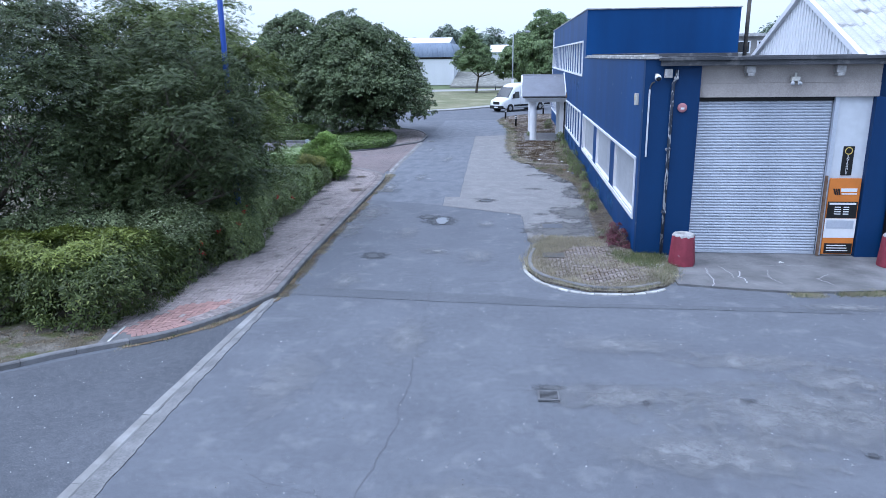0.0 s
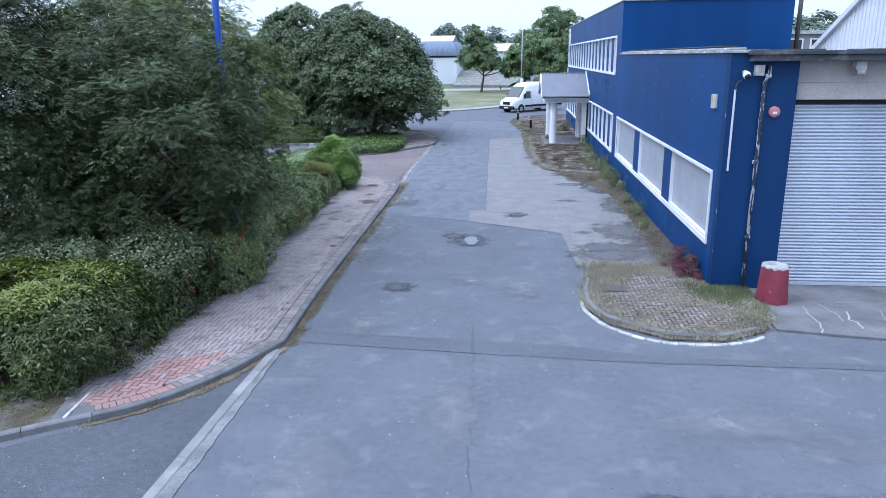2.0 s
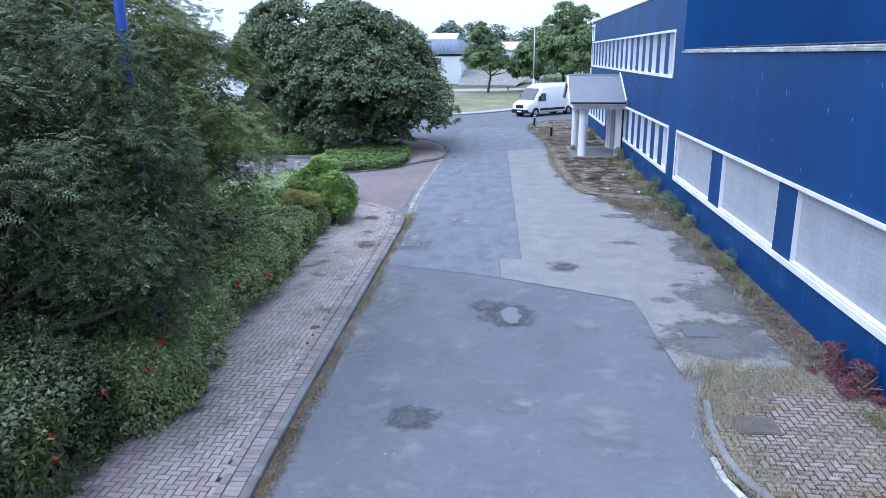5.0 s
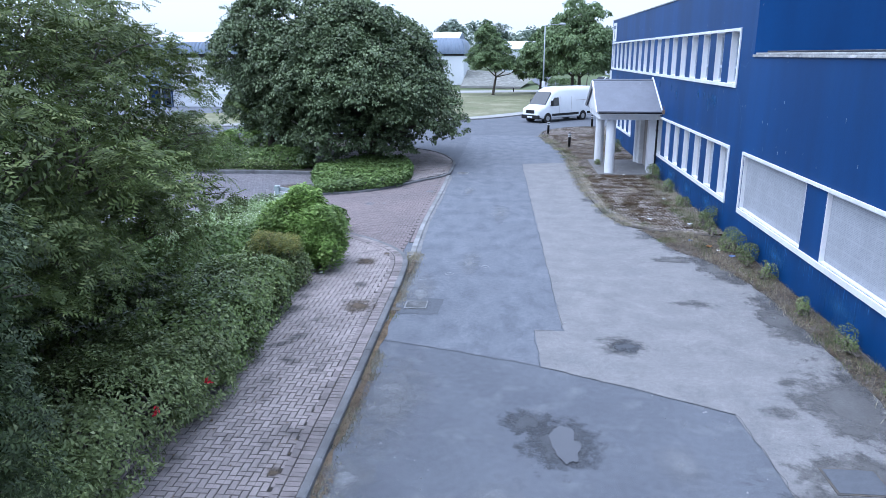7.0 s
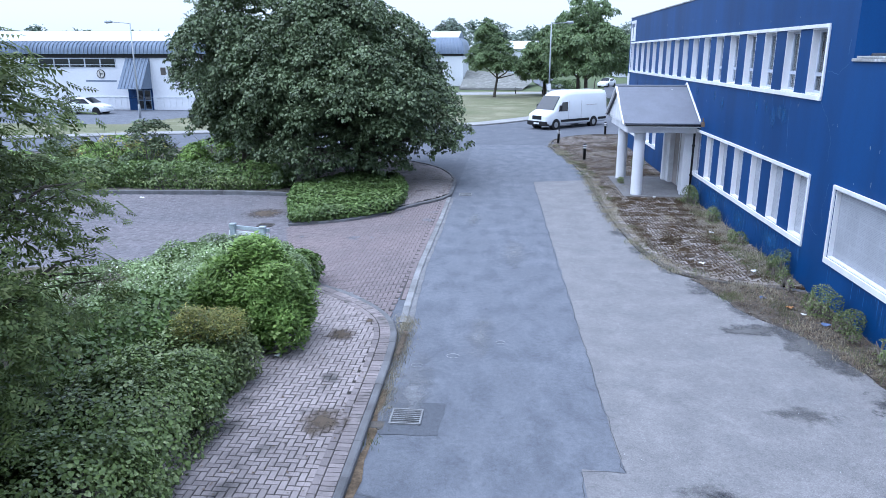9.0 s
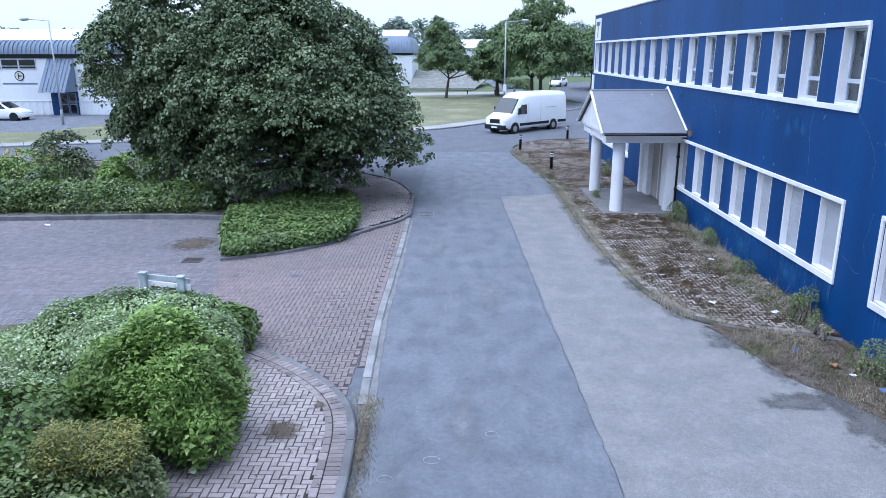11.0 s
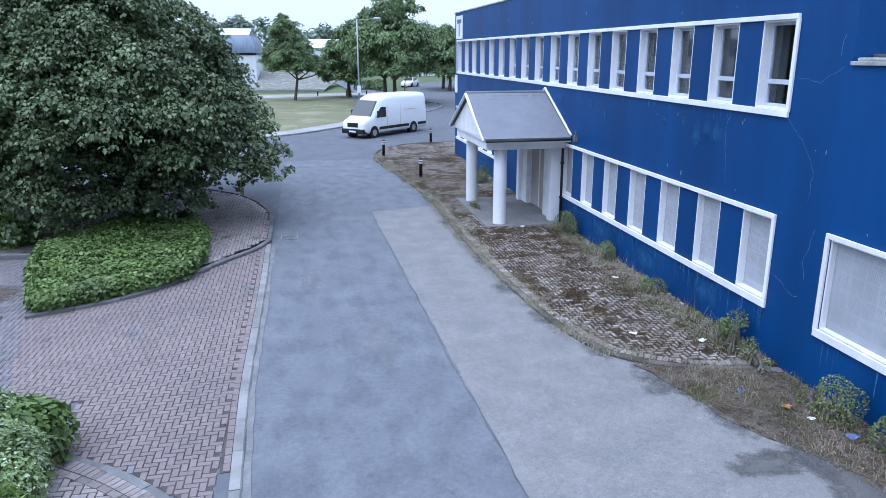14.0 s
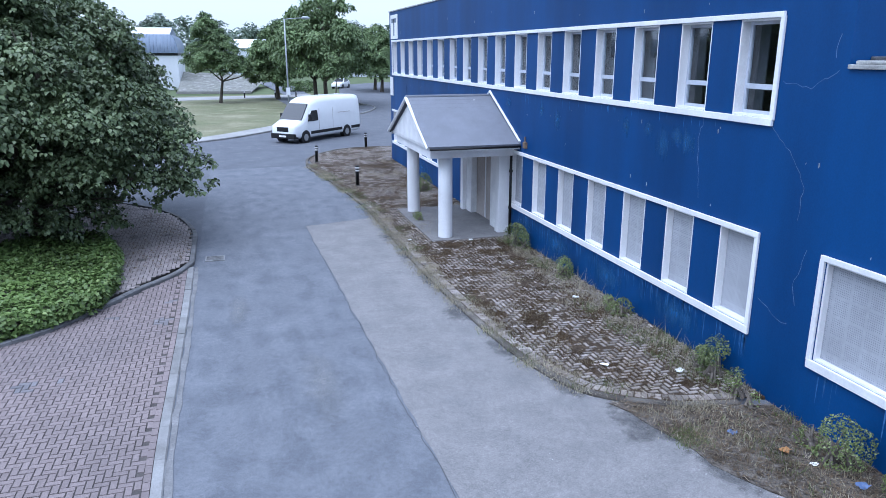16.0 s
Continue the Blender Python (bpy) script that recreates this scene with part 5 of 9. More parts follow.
DOOR_Y0, DOOR_Y1 = 45.7, 47.5
wall_y(XW, XW + TH, 17.46, 32.72, -0.1, 5.16, big, ZL0, ZL1, "blue-painted rendered side wall with hairline cracks")
wall_y(XW, XW + TH, 32.72, 49.5, -0.1, 3.4, lower + [(DOOR_Y0, DOOR_Y1)], ZL0, ZL1, "blue-painted rendered side wall with hairline cracks")
wall_y(XW, XW + TH, 49.5, 61.1, -0.1, 3.4, lower2, ZL0, ZL1, "blue-painted rendered side wall with hairline cracks")
wall_y(XW, XW + TH, 32.72, 61.1, 3.4, 7.28, upper, ZU0, ZU1, "blue-painted rendered side wall with hairline cracks")
part("tower_front_wall", Geo().box(XW + TH, 32.72, 4.6, 12.5, 32.97, 7.28), M_BLUE, HOUSE, "blue-painted upper front wall")
part("back_wall", Geo().box(XW + TH, 60.85, -0.1, 16.0, 61.1, 7.28).box(15.75, 17.75, -0.1, 16.0, 60.85, 4.9).box(12.25, 32.97, 4.9, 12.5, 60.85, 7.28), M_BLUE, HOUSE)
part("roof", Geo().box(XW + TH, 32.97, 6.95, 12.25, 60.85, 7.1), M_FELT, HOUSE, "grey felt flat roof")
part("low_roof", Geo().box(XW + TH, 17.75, 4.85, 16.6, 32.7, 5.0), M_FELT, HOUSE, "grey felt flat roof over the workshop")
# Floors and added partitions, coloured near black for the dimness of the rooms.
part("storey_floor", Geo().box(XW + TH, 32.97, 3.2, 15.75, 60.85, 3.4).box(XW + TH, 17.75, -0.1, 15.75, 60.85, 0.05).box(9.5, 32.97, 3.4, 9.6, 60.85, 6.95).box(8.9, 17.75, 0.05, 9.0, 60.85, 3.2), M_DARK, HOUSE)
part("coping", Geo().box(XW - 0.04, 32.66, 7.28, XW + 0.3, 61.15, 7.33, 0.01).box(XW + 0.3, 32.66, 7.28, 12.55, 33.0, 7.33, 0.01), M_COPING, HOUSE, "thin weathered roof edge")
part("low_coping", Geo().box(XW - 0.05, 17.14, 5.16, XW + 0.36, 32.7, 5.22, 0.012).box(XW + 0.02, 17.35, 5.22, XW + 0.34, 32.65, 5.27, 0.02), M_COPING, HOUSE, "peeling white parapet coping")
part("felt_flashing", Geo().box(XW + 0.04, 18.2, 5.29, XW + 0.4, 30.5, 5.315, 0.008), M_FELT, HOUSE)
part("ledge", Geo().box(XW + 0.3, 32.6, 5.02, 12.5, 32.72, 5.12, 0.015), M_WHITE, HOUSE)
part("ledge_felt", Geo().box(XW + 0.33, 32.62, 5.122, 12.5, 32.718, 5.32, 0.015), M_FELT, HOUSE, "grey felt upstand on the ledge")

# white bands over and under the window rows
for y0, y1, z0, z1 in ((33.97, 60.53, ZU1, ZU1 + 0.085), (33.97, 60.53, ZU0 - 0.11, ZU0), (33.95, 44.7, ZL1, ZL1 + 0.09), (33.95, 44.7, ZL0 - 0.13, ZL0),
                       (51.6, 60.7, ZL1, ZL1 + 0.09), (51.6, 60.7, ZL0 - 0.13, ZL0), (17.75, 32.68, ZL1, ZL1 + 0.08), (17.75, 32.68, ZL0 - 0.13, ZL0)):
    part("window_band", Geo().box(XW - 0.05, y0, z0, XW - 0.003, y1, z1, 0.008), M_WHITE, HOUSE, "white-painted band along the windows")
for y0, z0, z1 in ((33.95, ZU0, ZU1), (33.95, ZL0, ZL1), (17.75, ZL0, ZL1), (32.61, ZL0, ZL1), (60.45, ZU0, ZU1)):
    part("end_trim", Geo().box(XW - 0.045, y0, z0 - 0.02, XW - 0.004, y0 + 0.08, z1 + 0.02, 0.006), M_WHITE, HOUSE)


def window_unit(y0, y1, z0, z1, glazed, depth=0.16):
    """A window set deep in the wall: lining, then frame and glass, or a perforated sheet."""
    g = Geo()
    xr = XW + depth
    lin = 0.03
    g.box(XW + 0.004, y0, z0, XW + TH, y0 + lin, z1).box(XW + 0.004, y1 - lin, z0, XW + TH, y1, z1)
    g.box(XW + 0.004, y0 + lin, z1 - lin, XW + TH, y1 - lin, z1).box(XW + 0.004, y0 + lin, z0, XW + TH, y1 - lin, z0 + lin)
    w = part("window", g, M_WHITE, HOUSE)
    a, b, c, d = y0 + lin, y1 - lin, z0 + lin, z1 - lin
    if glazed:
        f = 0.05
        bar = c + (d - c) * 0.27
        fr = Geo().box(xr, a, c, xr + 0.06, a + f, d, 0.004).box(xr, b - f, c, xr + 0.06, b, d, 0.004)
        fr.box(xr, a + f, c, xr + 0.06, b - f, c + f, 0.004).box(xr, a + f, d - f, xr + 0.06, b - f, d, 0.004).box(xr - 0.01, a + f, bar, xr + 0.06, b - f, bar + 0.08, 0.004)
        part("frame", fr, M_FRAME, w)
        pane = part("pane", Geo().box(xr + 0.028, a + f, c + f, xr + 0.034, b - f, d - f), M_GLASS, w)
        pane.visible_shadow = False
    else:
        part("screen", Geo().box(xr, a, c, xr + 0.02, b, d), M_SCREEN, w, "grey perforated steel sheet")
    return w


for k, (y0, y1) in enumerate(upper):
    w = window_unit(y0, y1, ZU0, ZU1, True)
    part("blind", Geo().box(XW + 0.34, y0 + 0.6, ZU0, XW + 0.36, y1 + 0.1 + 0.1 * (k % 3), ZU1), M_BLIND, w)
for y0, y1 in lower + lower2:
    window_unit(y0, y1, ZL0, ZL1, False, 0.15)
for y0, y1 in big:
    window_unit(y0, y1, ZL0, ZL1, False, 0.1)
part("door_lining", Geo().box(XW + 0.02, DOOR_Y0, 0.05, XW + 0.1, DOOR_Y1, 2.54), M_STUCCO, HOUSE)

# front of the workshop
YF = 17.5
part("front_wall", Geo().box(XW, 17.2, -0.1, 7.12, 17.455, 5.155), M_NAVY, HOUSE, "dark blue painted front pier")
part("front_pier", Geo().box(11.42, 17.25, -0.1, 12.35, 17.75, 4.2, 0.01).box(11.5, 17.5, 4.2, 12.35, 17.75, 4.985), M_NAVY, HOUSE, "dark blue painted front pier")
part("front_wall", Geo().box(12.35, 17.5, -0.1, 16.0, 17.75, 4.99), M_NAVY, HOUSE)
part("lintel", Geo().box(7.12, 17.3, 4.2, 11.5, 17.75, 4.55, 0.01).box(7.12, 17.32, 4.552, 11.5, 17.75, 4.99, 0.006), M_LINTEL, HOUSE, "raw concrete lintel over the shutter")
part("fascia", Geo().box(6.1, 16.95, 4.99, 16.6, 17.75, 5.12, 0.012).box(6.05, 16.9, 5.12, 16.6, 18.4, 5.2, 0.012), M_FELT, HOUSE, "dark felted roof edge over the shutter")
part("flashing", Geo().box(8.3, 16.92, 5.2, 10.9, 17.9, 5.225, 0.008).box(6.5, 17.2, 5.2, 7.6, 18.4, 5.23, 0.008), M_FELT, HOUSE)
part("white_panel", Geo().box(10.6, 17.42, 0.06, 11.42, 17.5, 4.2, 0.005), M_CLADPALE, HOUSE, "white-painted boarded side panel")
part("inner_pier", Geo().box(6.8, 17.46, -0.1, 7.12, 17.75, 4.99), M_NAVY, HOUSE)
part("jamb", Geo().box(10.5, 17.36, 0.06, 10.6, 17.5, 4.2, 0.008), M_STEEL, HOUSE)
shutter = part("roller_shutter", Geo().box(7.12, 17.52, 0.06, 10.5, 17.6, 4.16), M_STEEL, HOUSE, "closed galvanised roller shutter")
prof = [(0.0, 0.0), (-0.02, 0.008), (-0.03, 0.028), (-0.024, 0.05), (-0.004, 0.066), (0.006, 0.07), (0.006, 0.076)]
g = Geo()
for y, z in prof:
    g.v += [(7.15, 17.515 + y, z), (10.48, 17.515 + y, z)]
g.f = [(2 * i, 2 * i + 1, 2 * i + 3, 2 * i + 2) for i in range(len(prof) - 1)]
slat_me = bpy.data.meshes.new("slat")
slat_me.from_pydata(g.v, [], g.f)
slat_me.materials.append(M_STEEL)
for k in range(53):
    s = new("slat", slat_me)
    s.parent = shutter
    s.location = (0, 0, 0.075 + 0.076 * k)
part("bottom_bar", Geo().box(7.15, 17.48, 0.06, 10.48, 17.53, 0.14, 0.006), M_STEEL, shutter)
part("shutter_head", Geo().box(7.12, 17.45, 4.1, 10.5, 17.52, 4.2, 0.004), M_BLACK, HOUSE)
part("post", Geo().box(10.47, 17.28, 0.06, 10.53, 17.36, 2.2, 0.008), M_RUST, HOUSE, "rust-stained timber post")


def pipe(pts, r, material, label, collars=()):
    d = part("downpipe", Geo().tube(pts, r, 12), material, HOUSE, label, True)
    for p in collars:
        part("collar", Geo().tube([(p[0], p[1], p[2] - 0.04), (p[0], p[1], p[2] - 0.03), (p[0], p[1], p[2] + 0.03), (p[0], p[1], p[2] + 0.04)], [r + 0.005, r + 0.022, r + 0.022, r + 0.005], 12), material, d, "", True)


pipe([(6.5, 17.13, 4.9), (6.5, 17.13, 4.72), (6.43, 17.13, 4.55), (6.41, 17.13, 0.06)], 0.04, M_PEEL, "dark cast downpipe with peeling white paint", [(6.41, 17.13, 1.25), (6.41, 17.13, 2.9), (6.49, 17.13, 4.7)])
part("conduit", Geo().box(5.845, 17.165, 2.7, 5.885, 17.2, 4.42, 0.006), M_CLADPALE, HOUSE, "white plastic conduit")
part("cable_elbow", Geo().tube([(5.865, 17.175, 4.41), (5.875, 17.17, 4.5), (5.92, 17.17, 4.58), (5.97, 17.18, 4.6)], 0.014, 8), M_IRON, HOUSE)
pipe([(12.05, 17.18, 4.8), (12.05, 17.18, 0.06)], 0.05, M_BLACK, "black downpipe", [(12.05, 17.18, 1.7)])
pipe([(11.98, 17.18, 4.5), (11.98, 17.18, 1.9)], 0.04, M_WHITE, "white plastic conduit")
pipe([(5.66, 44.35, 2.75), (5.66, 44.35, 0.07)], 0.04, M_BLACK, "black plastic downpipe", [(5.66, 44.35, 0.9), (5.66, 44.35, 2.0)])
cab = part("security_camera", Geo().tube([(6.02, 17.2, 4.76), (6.02, 17.1, 4.76), (6.02, 17.04, 4.72)], [0.05, 0.05, 0.045], 12), M_CREAM, HOUSE, "white dome security camera", True)
part("dome", Geo().tube([(6.02, 17.08, 4.74), (6.02, 17.03, 4.72), (6.02, 16.99, 4.70), (6.02, 16.965, 4.69), (6.02, 16.955, 4.685)], [0.055, 0.08, 0.078, 0.05, 0.03], 16), M_PLATE, cab, "white dome", True)
part("lens", Geo().tube([(6.02, 16.945, 4.687), (6.02, 16.93, 4.68), (6.02, 16.92, 4.678)], [0.06, 0.055, 0.02], 14), M_CARGLASS, cab, "dark glass lens", True)
part("junction_box", Geo().box(6.2, 17.04, 4.7, 6.38, 17.2, 4.92, 0.012), M_CHIPPED, HOUSE, "cream plastic box under the roof edge")
alarm = part("alarm_box", Geo().prism([(XW - 0.002, 17.95), (XW - 0.05, 17.95), (XW - 0.09, 17.99), (XW - 0.09, 18.13), (XW - 0.05, 18.17), (XW - 0.002, 18.17)], 3.98, 4.28), M_CREAM, HOUSE, "cream and yellow alarm box")
part("alarm_cover", Geo().box(XW - 0.096, 17.99, 4.1, XW - 0.089, 18.06, 4.26, 0.003), M_YELLOW, alarm, "yellow panel")
sounder = part("alarm_sounder", Geo().tube([(6.7, 17.2, 3.955), (6.7, 17.155, 3.955), (6.7, 17.135, 3.955), (6.7, 17.128, 3.955)], [0.118, 0.118, 0.1, 0.06], 24), M_PINK, HOUSE, "faded red round alarm sounder", True)
part("label_plate", Geo().box(6.655, 17.122, 3.915, 6.745, 17.128, 3.965, 0.002), M_PLATE, sounder)
for x in (8.28, 10.42):
    part("floodlight", Geo().box(x - 0.11, 17.06, 4.8, x + 0.11, 17.3, 4.98, 0.02).box(x - 0.08, 17.04, 4.72, x + 0.08, 17.28, 4.8, 0.01), M_CHIPPED, HOUSE, "cream box light under the roof edge")
lamp = part("twin_spotlight", Geo().box(9.3, 17.14, 4.6, 9.5, 17.3, 4.7, 0.01).tube([(9.4, 17.2, 4.7), (9.4, 17.2, 4.8)], 0.03, 8), M_CREAM, HOUSE, "small twin spotlight")
part("bulb", Geo().tube([(9.33, 17.16, 4.6), (9.31, 17.1, 4.54), (9.31, 17.08, 4.52)], [0.03, 0.05, 0.045], 10).tube([(9.47, 17.16, 4.6), (9.49, 17.1, 4.54), (9.49, 17.08, 4.52)], [0.03, 0.05, 0.045], 10), M_LENS, lamp, "", True)
part("wall_bracket", Geo().box(XW - 0.09, 43.35, 2.78, XW, 43.5, 2.95, 0.01).tube([(XW - 0.05, 43.42, 2.95), (XW - 0.05, 43.42, 3.1)], 0.02, 6), M_RUST, HOUSE, "rusty wall bracket")
plate = part("wall_sign", Geo().box(XW - 0.03, 59.25, 6.0, XW - 0.003, 60.75, 7.12, 0.02), M_PLATE, HOUSE, "white and pale blue sign plate")
part("sign_bar", Geo().box(XW - 0.036, 59.9, 6.15, XW - 0.031, 60.1, 6.95).box(XW - 0.036, 59.5, 6.75, XW - 0.031, 60.5, 6.95), M_CLADBLUE, plate)
part("sign_board", Geo().box(XW - 0.04, 60.4, 3.3, XW - 0.003, 61.0, 4.2, 0.01), M_PLATE, HOUSE)

# board and sign on the white panel
board = part("notice_board", Geo().box(10.6, 17.33, 0.1, 11.38, 17.37, 2.13, 0.006), M_ORANGE, HOUSE, "orange, black and white printed board")
BX0, BX1, BY = 10.6, 11.38, 17.326
for z0, z1, m, x0, x1 in ((1.08, 1.52, M_BLACK, 0.02, 0.76), (0.55, 1.07, M_PLATE, 0.0, 0.78), (0.12, 0.40, M_BLACK, 0.06, 0.76)):
    part("printed_panel", Geo().box(BX0 + x0, BY - 0.004, z0, BX0 + x1, BY + 0.003, z1), m, board)
part("printed_panel", Geo().box(BX0 + 0.04, BY - 0.008, 0.8, BX0 + 0.72, BY - 0.0045, 1.02), M_STEEL, board)
bars = Geo().box(BX0 + 0.06, BY - 0.009, 1.44, BX0 + 0.72, BY - 0.005, 1.49)
for k in range(4):
    bars.box(BX0 + 0.2, BY - 0.009, 1.36 - 0.06 * k, BX0 + 0.36, BY - 0.005, 1.385 - 0.06 * k).box(BX0 + 0.42, BY - 0.009, 1.36 - 0.06 * k, BX0 + 0.56, BY - 0.005, 1.385 - 0.06 * k)
for k in range(3):
    bars.box(BX0 + 0.12, BY - 0.009, 0.33 - 0.07 * k, BX0 + 0.6 + 0.03 * k, BY - 0.005, 0.355 - 0.07 * k)
part("print_bar", bars, M_PLATE, board)
mark = Geo().box(BX0 + 0.3, BY - 0.006, 1.78, BX0 + 0.7, BY + 0.0, 1.87).box(BX0 + 0.32, BY - 0.006, 1.71, BX0 + 0.7, BY + 0.0, 1.74)
part("print_mark", mark, M_PLATE, board)
slash = Geo()
for k in range(3):
    slash.prism([(BX0 + 0.1 + 0.06 * k, 1.86), (BX0 + 0.14 + 0.06 * k, 1.86), (BX0 + 0.2 + 0.05 * k, 1.7), (BX0 + 0.16 + 0.05 * k, 1.7)], 0, 0.005)
slash.v = [(x, BY - 0.001 - z, y) for x, y, z in slash.v]
part("print_mark", slash, M_BLACK, board)
sign = part("entrance_sign", Geo().box(10.86, 17.395, 2.2, 11.13, 17.418, 2.95, 0.004), M_BLACK, HOUSE, "black entrance sign with white letters and a gold ring")
ring = Geo().tube([(10.995 + 0.085 * math.cos(a), 17.392, 2.83 + 0.085 * math.sin(a)) for a in [2 * math.pi * i / 20 for i in range(21)]], 0.012, 6)
part("ring_mark", ring, M_YELLOW, sign)
for k, ch in enumerate("ENTRANCE"):
    cu = bpy.data.curves.new("letter", "FONT")
    cu.body, cu.size, cu.align_x, cu.extrude = ch, 0.085, "CENTER", 0.001
    tmp = new("letter_source", cu)
    me = bpy.data.meshes.new_from_object(tmp.evaluated_get(bpy.context.evaluated_depsgraph_get()))
    bpy.data.objects.remove(tmp)
    me.materials.clear()
    me.materials.append(M_PLATE)
    lt = new("letter", me)
    lt.parent = sign
    lt.matrix_basis = pose(10.995, 17.391, 2.66 - 0.062 * k, 90, 0, 0)

# hairline cracks and chips in the paint
def wall_crack(pts, seed):
    r = random.Random(seed)
    line = []
    for (y0, z0), (y1, z1) in zip(pts, pts[1:]):
        k = max(2, int(math.hypot(y1 - y0, z1 - z0) / 0.09))
        line += [(y0 + (y1 - y0) * j / k + r.uniform(-.025, .025), z0 + (z1 - z0) * j / k + r.uniform(-.025, .025)) for j in range(k)]
    g = Geo()
    for (y0, z0), (y1, z1) in zip(line, line[1:]):
        d = Vector((y1 - y0, z1 - z0)).normalized() * r.uniform(0.002, 0.006)
        g.add([(XW - 0.003, y0 + d.y, z0 - d.x), (XW - 0.003, y1 + d.y, z1 - d.x), (XW - 0.003, y1 - d.y, z1 + d.x), (XW - 0.003, y0 - d.y, z0 + d.x)], [(0, 1, 2, 3)])
    part("paint_crack", g, M_HAIRLINE, HOUSE)


for i, pts in enumerate([[(34.0, 4.3), (33.5, 3.9), (33.2, 3.5), (33.25, 2.9)], [(33.9, 4.95), (33.3, 4.9), (32.75, 5.2)], [(35.65, 4.26), (35.75, 3.9), (35.6, 2.8)],
                         [(33.0, 2.6), (33.15, 2.0), (33.05, 1.6)], [(33.85, 1.6), (33.4, 1.4), (33.1, 1.35)], [(32.9, 5.6), (33.0, 5.2)]]):
    wall_crack(pts, i)
chips = random.Random(4)
g = Geo()
for _ in range(70):
    y, z = chips.uniform(18, 60), chips.uniform(2.75, 4.15)
    if y > 32 and chips.random() < 0.25:
        z = chips.uniform(6.1, 7.0)
    s = chips.uniform(0.012, 0.035)
    g.add([(XW - 0.002, y - s * 0.4, z), (XW - 0.002, y + s * 0.3, z - s), (XW - 0.002, y + s * 0.4, z + s * 1.6), (XW - 0.002, y - s * 0.3, z + s * 2)], [(0, 1, 2, 3)])
for y, z, ln in ((24.75, 4.63, 0.16), (23.2, 4.31, 0.2), (24.98, 4.23, 0.12), (24.5, 2.99, 0.14), (29.67, 2.99, 0.1), (31.22, 2.87, 0.1), (22.57, 3.61, 0.06), (25.05, 4.7, 0.06), (30.23, 5.05, 0.05), (23.02, 1.2, 0.05), (23.04, 4.35, 0.05), (19.33, 4.64, 0.07), (19.93, 4.99, 0.06)):
    g.add([(XW - 0.002, y - 0.006, z), (XW - 0.002, y + 0.003, z - ln * 0.6), (XW - 0.002, y + 0.02, z + ln * 0.5), (XW - 0.002, y + 0.008, z + ln * 0.55)], [(0, 1, 2, 3)])
for y, z, w, h in ((17.25, 3.88, 0.035, 0.11), (17.24, 1.8, 0.03, 0.13), (17.22, 2.35, 0.015, 0.05), (17.23, 0.9, 0.02, 0.07)):
    g.add([(XW - 0.002, y - w * 0.6, z - h * 0.4), (XW - 0.002, y + w * 0.3, z - h * 0.5), (XW - 0.002, y + w, z - h * 0.1), (XW - 0.002, y + w * 0.7, z + h * 0.4), (XW - 0.002, y - w * 0.3, z + h * 0.5)], [(0, 1, 2, 3, 4)])
part("paint_chips", g, M_COPING, HOUSE)["kind"] = "stuff"

g = Geo()
for y0, y1, top, n, ln in ((18.0, 32.5, 0.9, 110, 0.5), (34.0, 44.6, 0.9, 150, 0.6), (51.7, 60.4, 0.9, 60, 0.5), (34.0, 60.3, 4.28, 80, 0.35)):
    for _ in range(n):
        y, w, h = chips.uniform(y0, y1), chips.uniform(0.004, 0.016), ln * chips.uniform(0.15, 1.0)
        z = top - chips.uniform(0.0, 0.06)
        g.add([(XW - 0.0025, y - w, z), (XW - 0.0025, y + w, z), (XW - 0.0025, y + w * 0.7, z - h * 0.7), (XW - 0.0025, y, z - h), (XW - 0.0025, y - w * 0.6, z - h * 0.6)], [(0, 1, 2, 3, 4)])
part("streaked_paint", g, M_STREAK, HOUSE, "pale washed streaks under the sills")["kind"] = "stuff"

# rain-washed paint below the sills
wash = random.Random(12)
for y, z, w, h in [(wash.uniform(34.5, 60), 3.95, wash.uniform(0.12, 0.5), wash.uniform(0.3, 0.6)) for _ in range(12)] + [(36.0, 0.55, 1.6, 0.6), (38.6, 0.5, 1.5, 0.6), (41.2, 0.55, 1.6, 0.6), (43.4, 0.5, 1.2, 0.6), (29.5, 0.5, 1.5, 0.5), (26.0, 0.45, 1.6, 0.5), (22.5, 0.5, 1.8, 0.5), (55.0, 0.5, 2.5, 0.5)]:
    ob = setting("washed_streaks", Geo().sheet([(math.cos(2 * math.pi * i / 24), math.sin(2 * math.pi * i / 24)) for i in range(24)], 0.0), M_RUNOFF, "pale rain-washed streaks in the blue paint", "stain")
    ob.matrix_basis = pose(XW - 0.0045 - 0.0001 * (y % 3), y, min(z, 4.26 - h) if z > 2 else z, 0, -90, 0) @ Matrix.Diagonal((h, w, 1, 1))

# ---- porch ----
PORCH = thing("porch", (4.4, 46.4, 0.07), "white columned entrance porch with a grey slate gable roof", "porch")
PY0, PY1, PX0, RY, EZ, RZ = 43.85, 48.95, 2.98, 46.4, 2.80, 4.02
for x, y in ((3.72, 44.62), (3.68, 48.32)):
    part("column", Geo().tube([(x, y, 0.06), (x, y, 0.1), (x, y, 1.4), (x, y, 2.46)], [0.215, 0.21, 0.208, 0.205], 28), M_WHITE, PORCH, "round white-painted column", True)
for y in (44.75, 48.2):
    part("pilaster", Geo().box(5.38, y - 0.14, 0.06, XW - 0.004, y + 0.14, 2.46, 0.01), M_WHITE, PORCH)
for sy in (45.05, 47.5):
    part("entrance_screen", Geo().box(5.5, sy, 0.06, XW - 0.01, sy + 0.6, 2.46, 0.01), M_STUCCO, PORCH, "grey rendered panel beside the doorway")
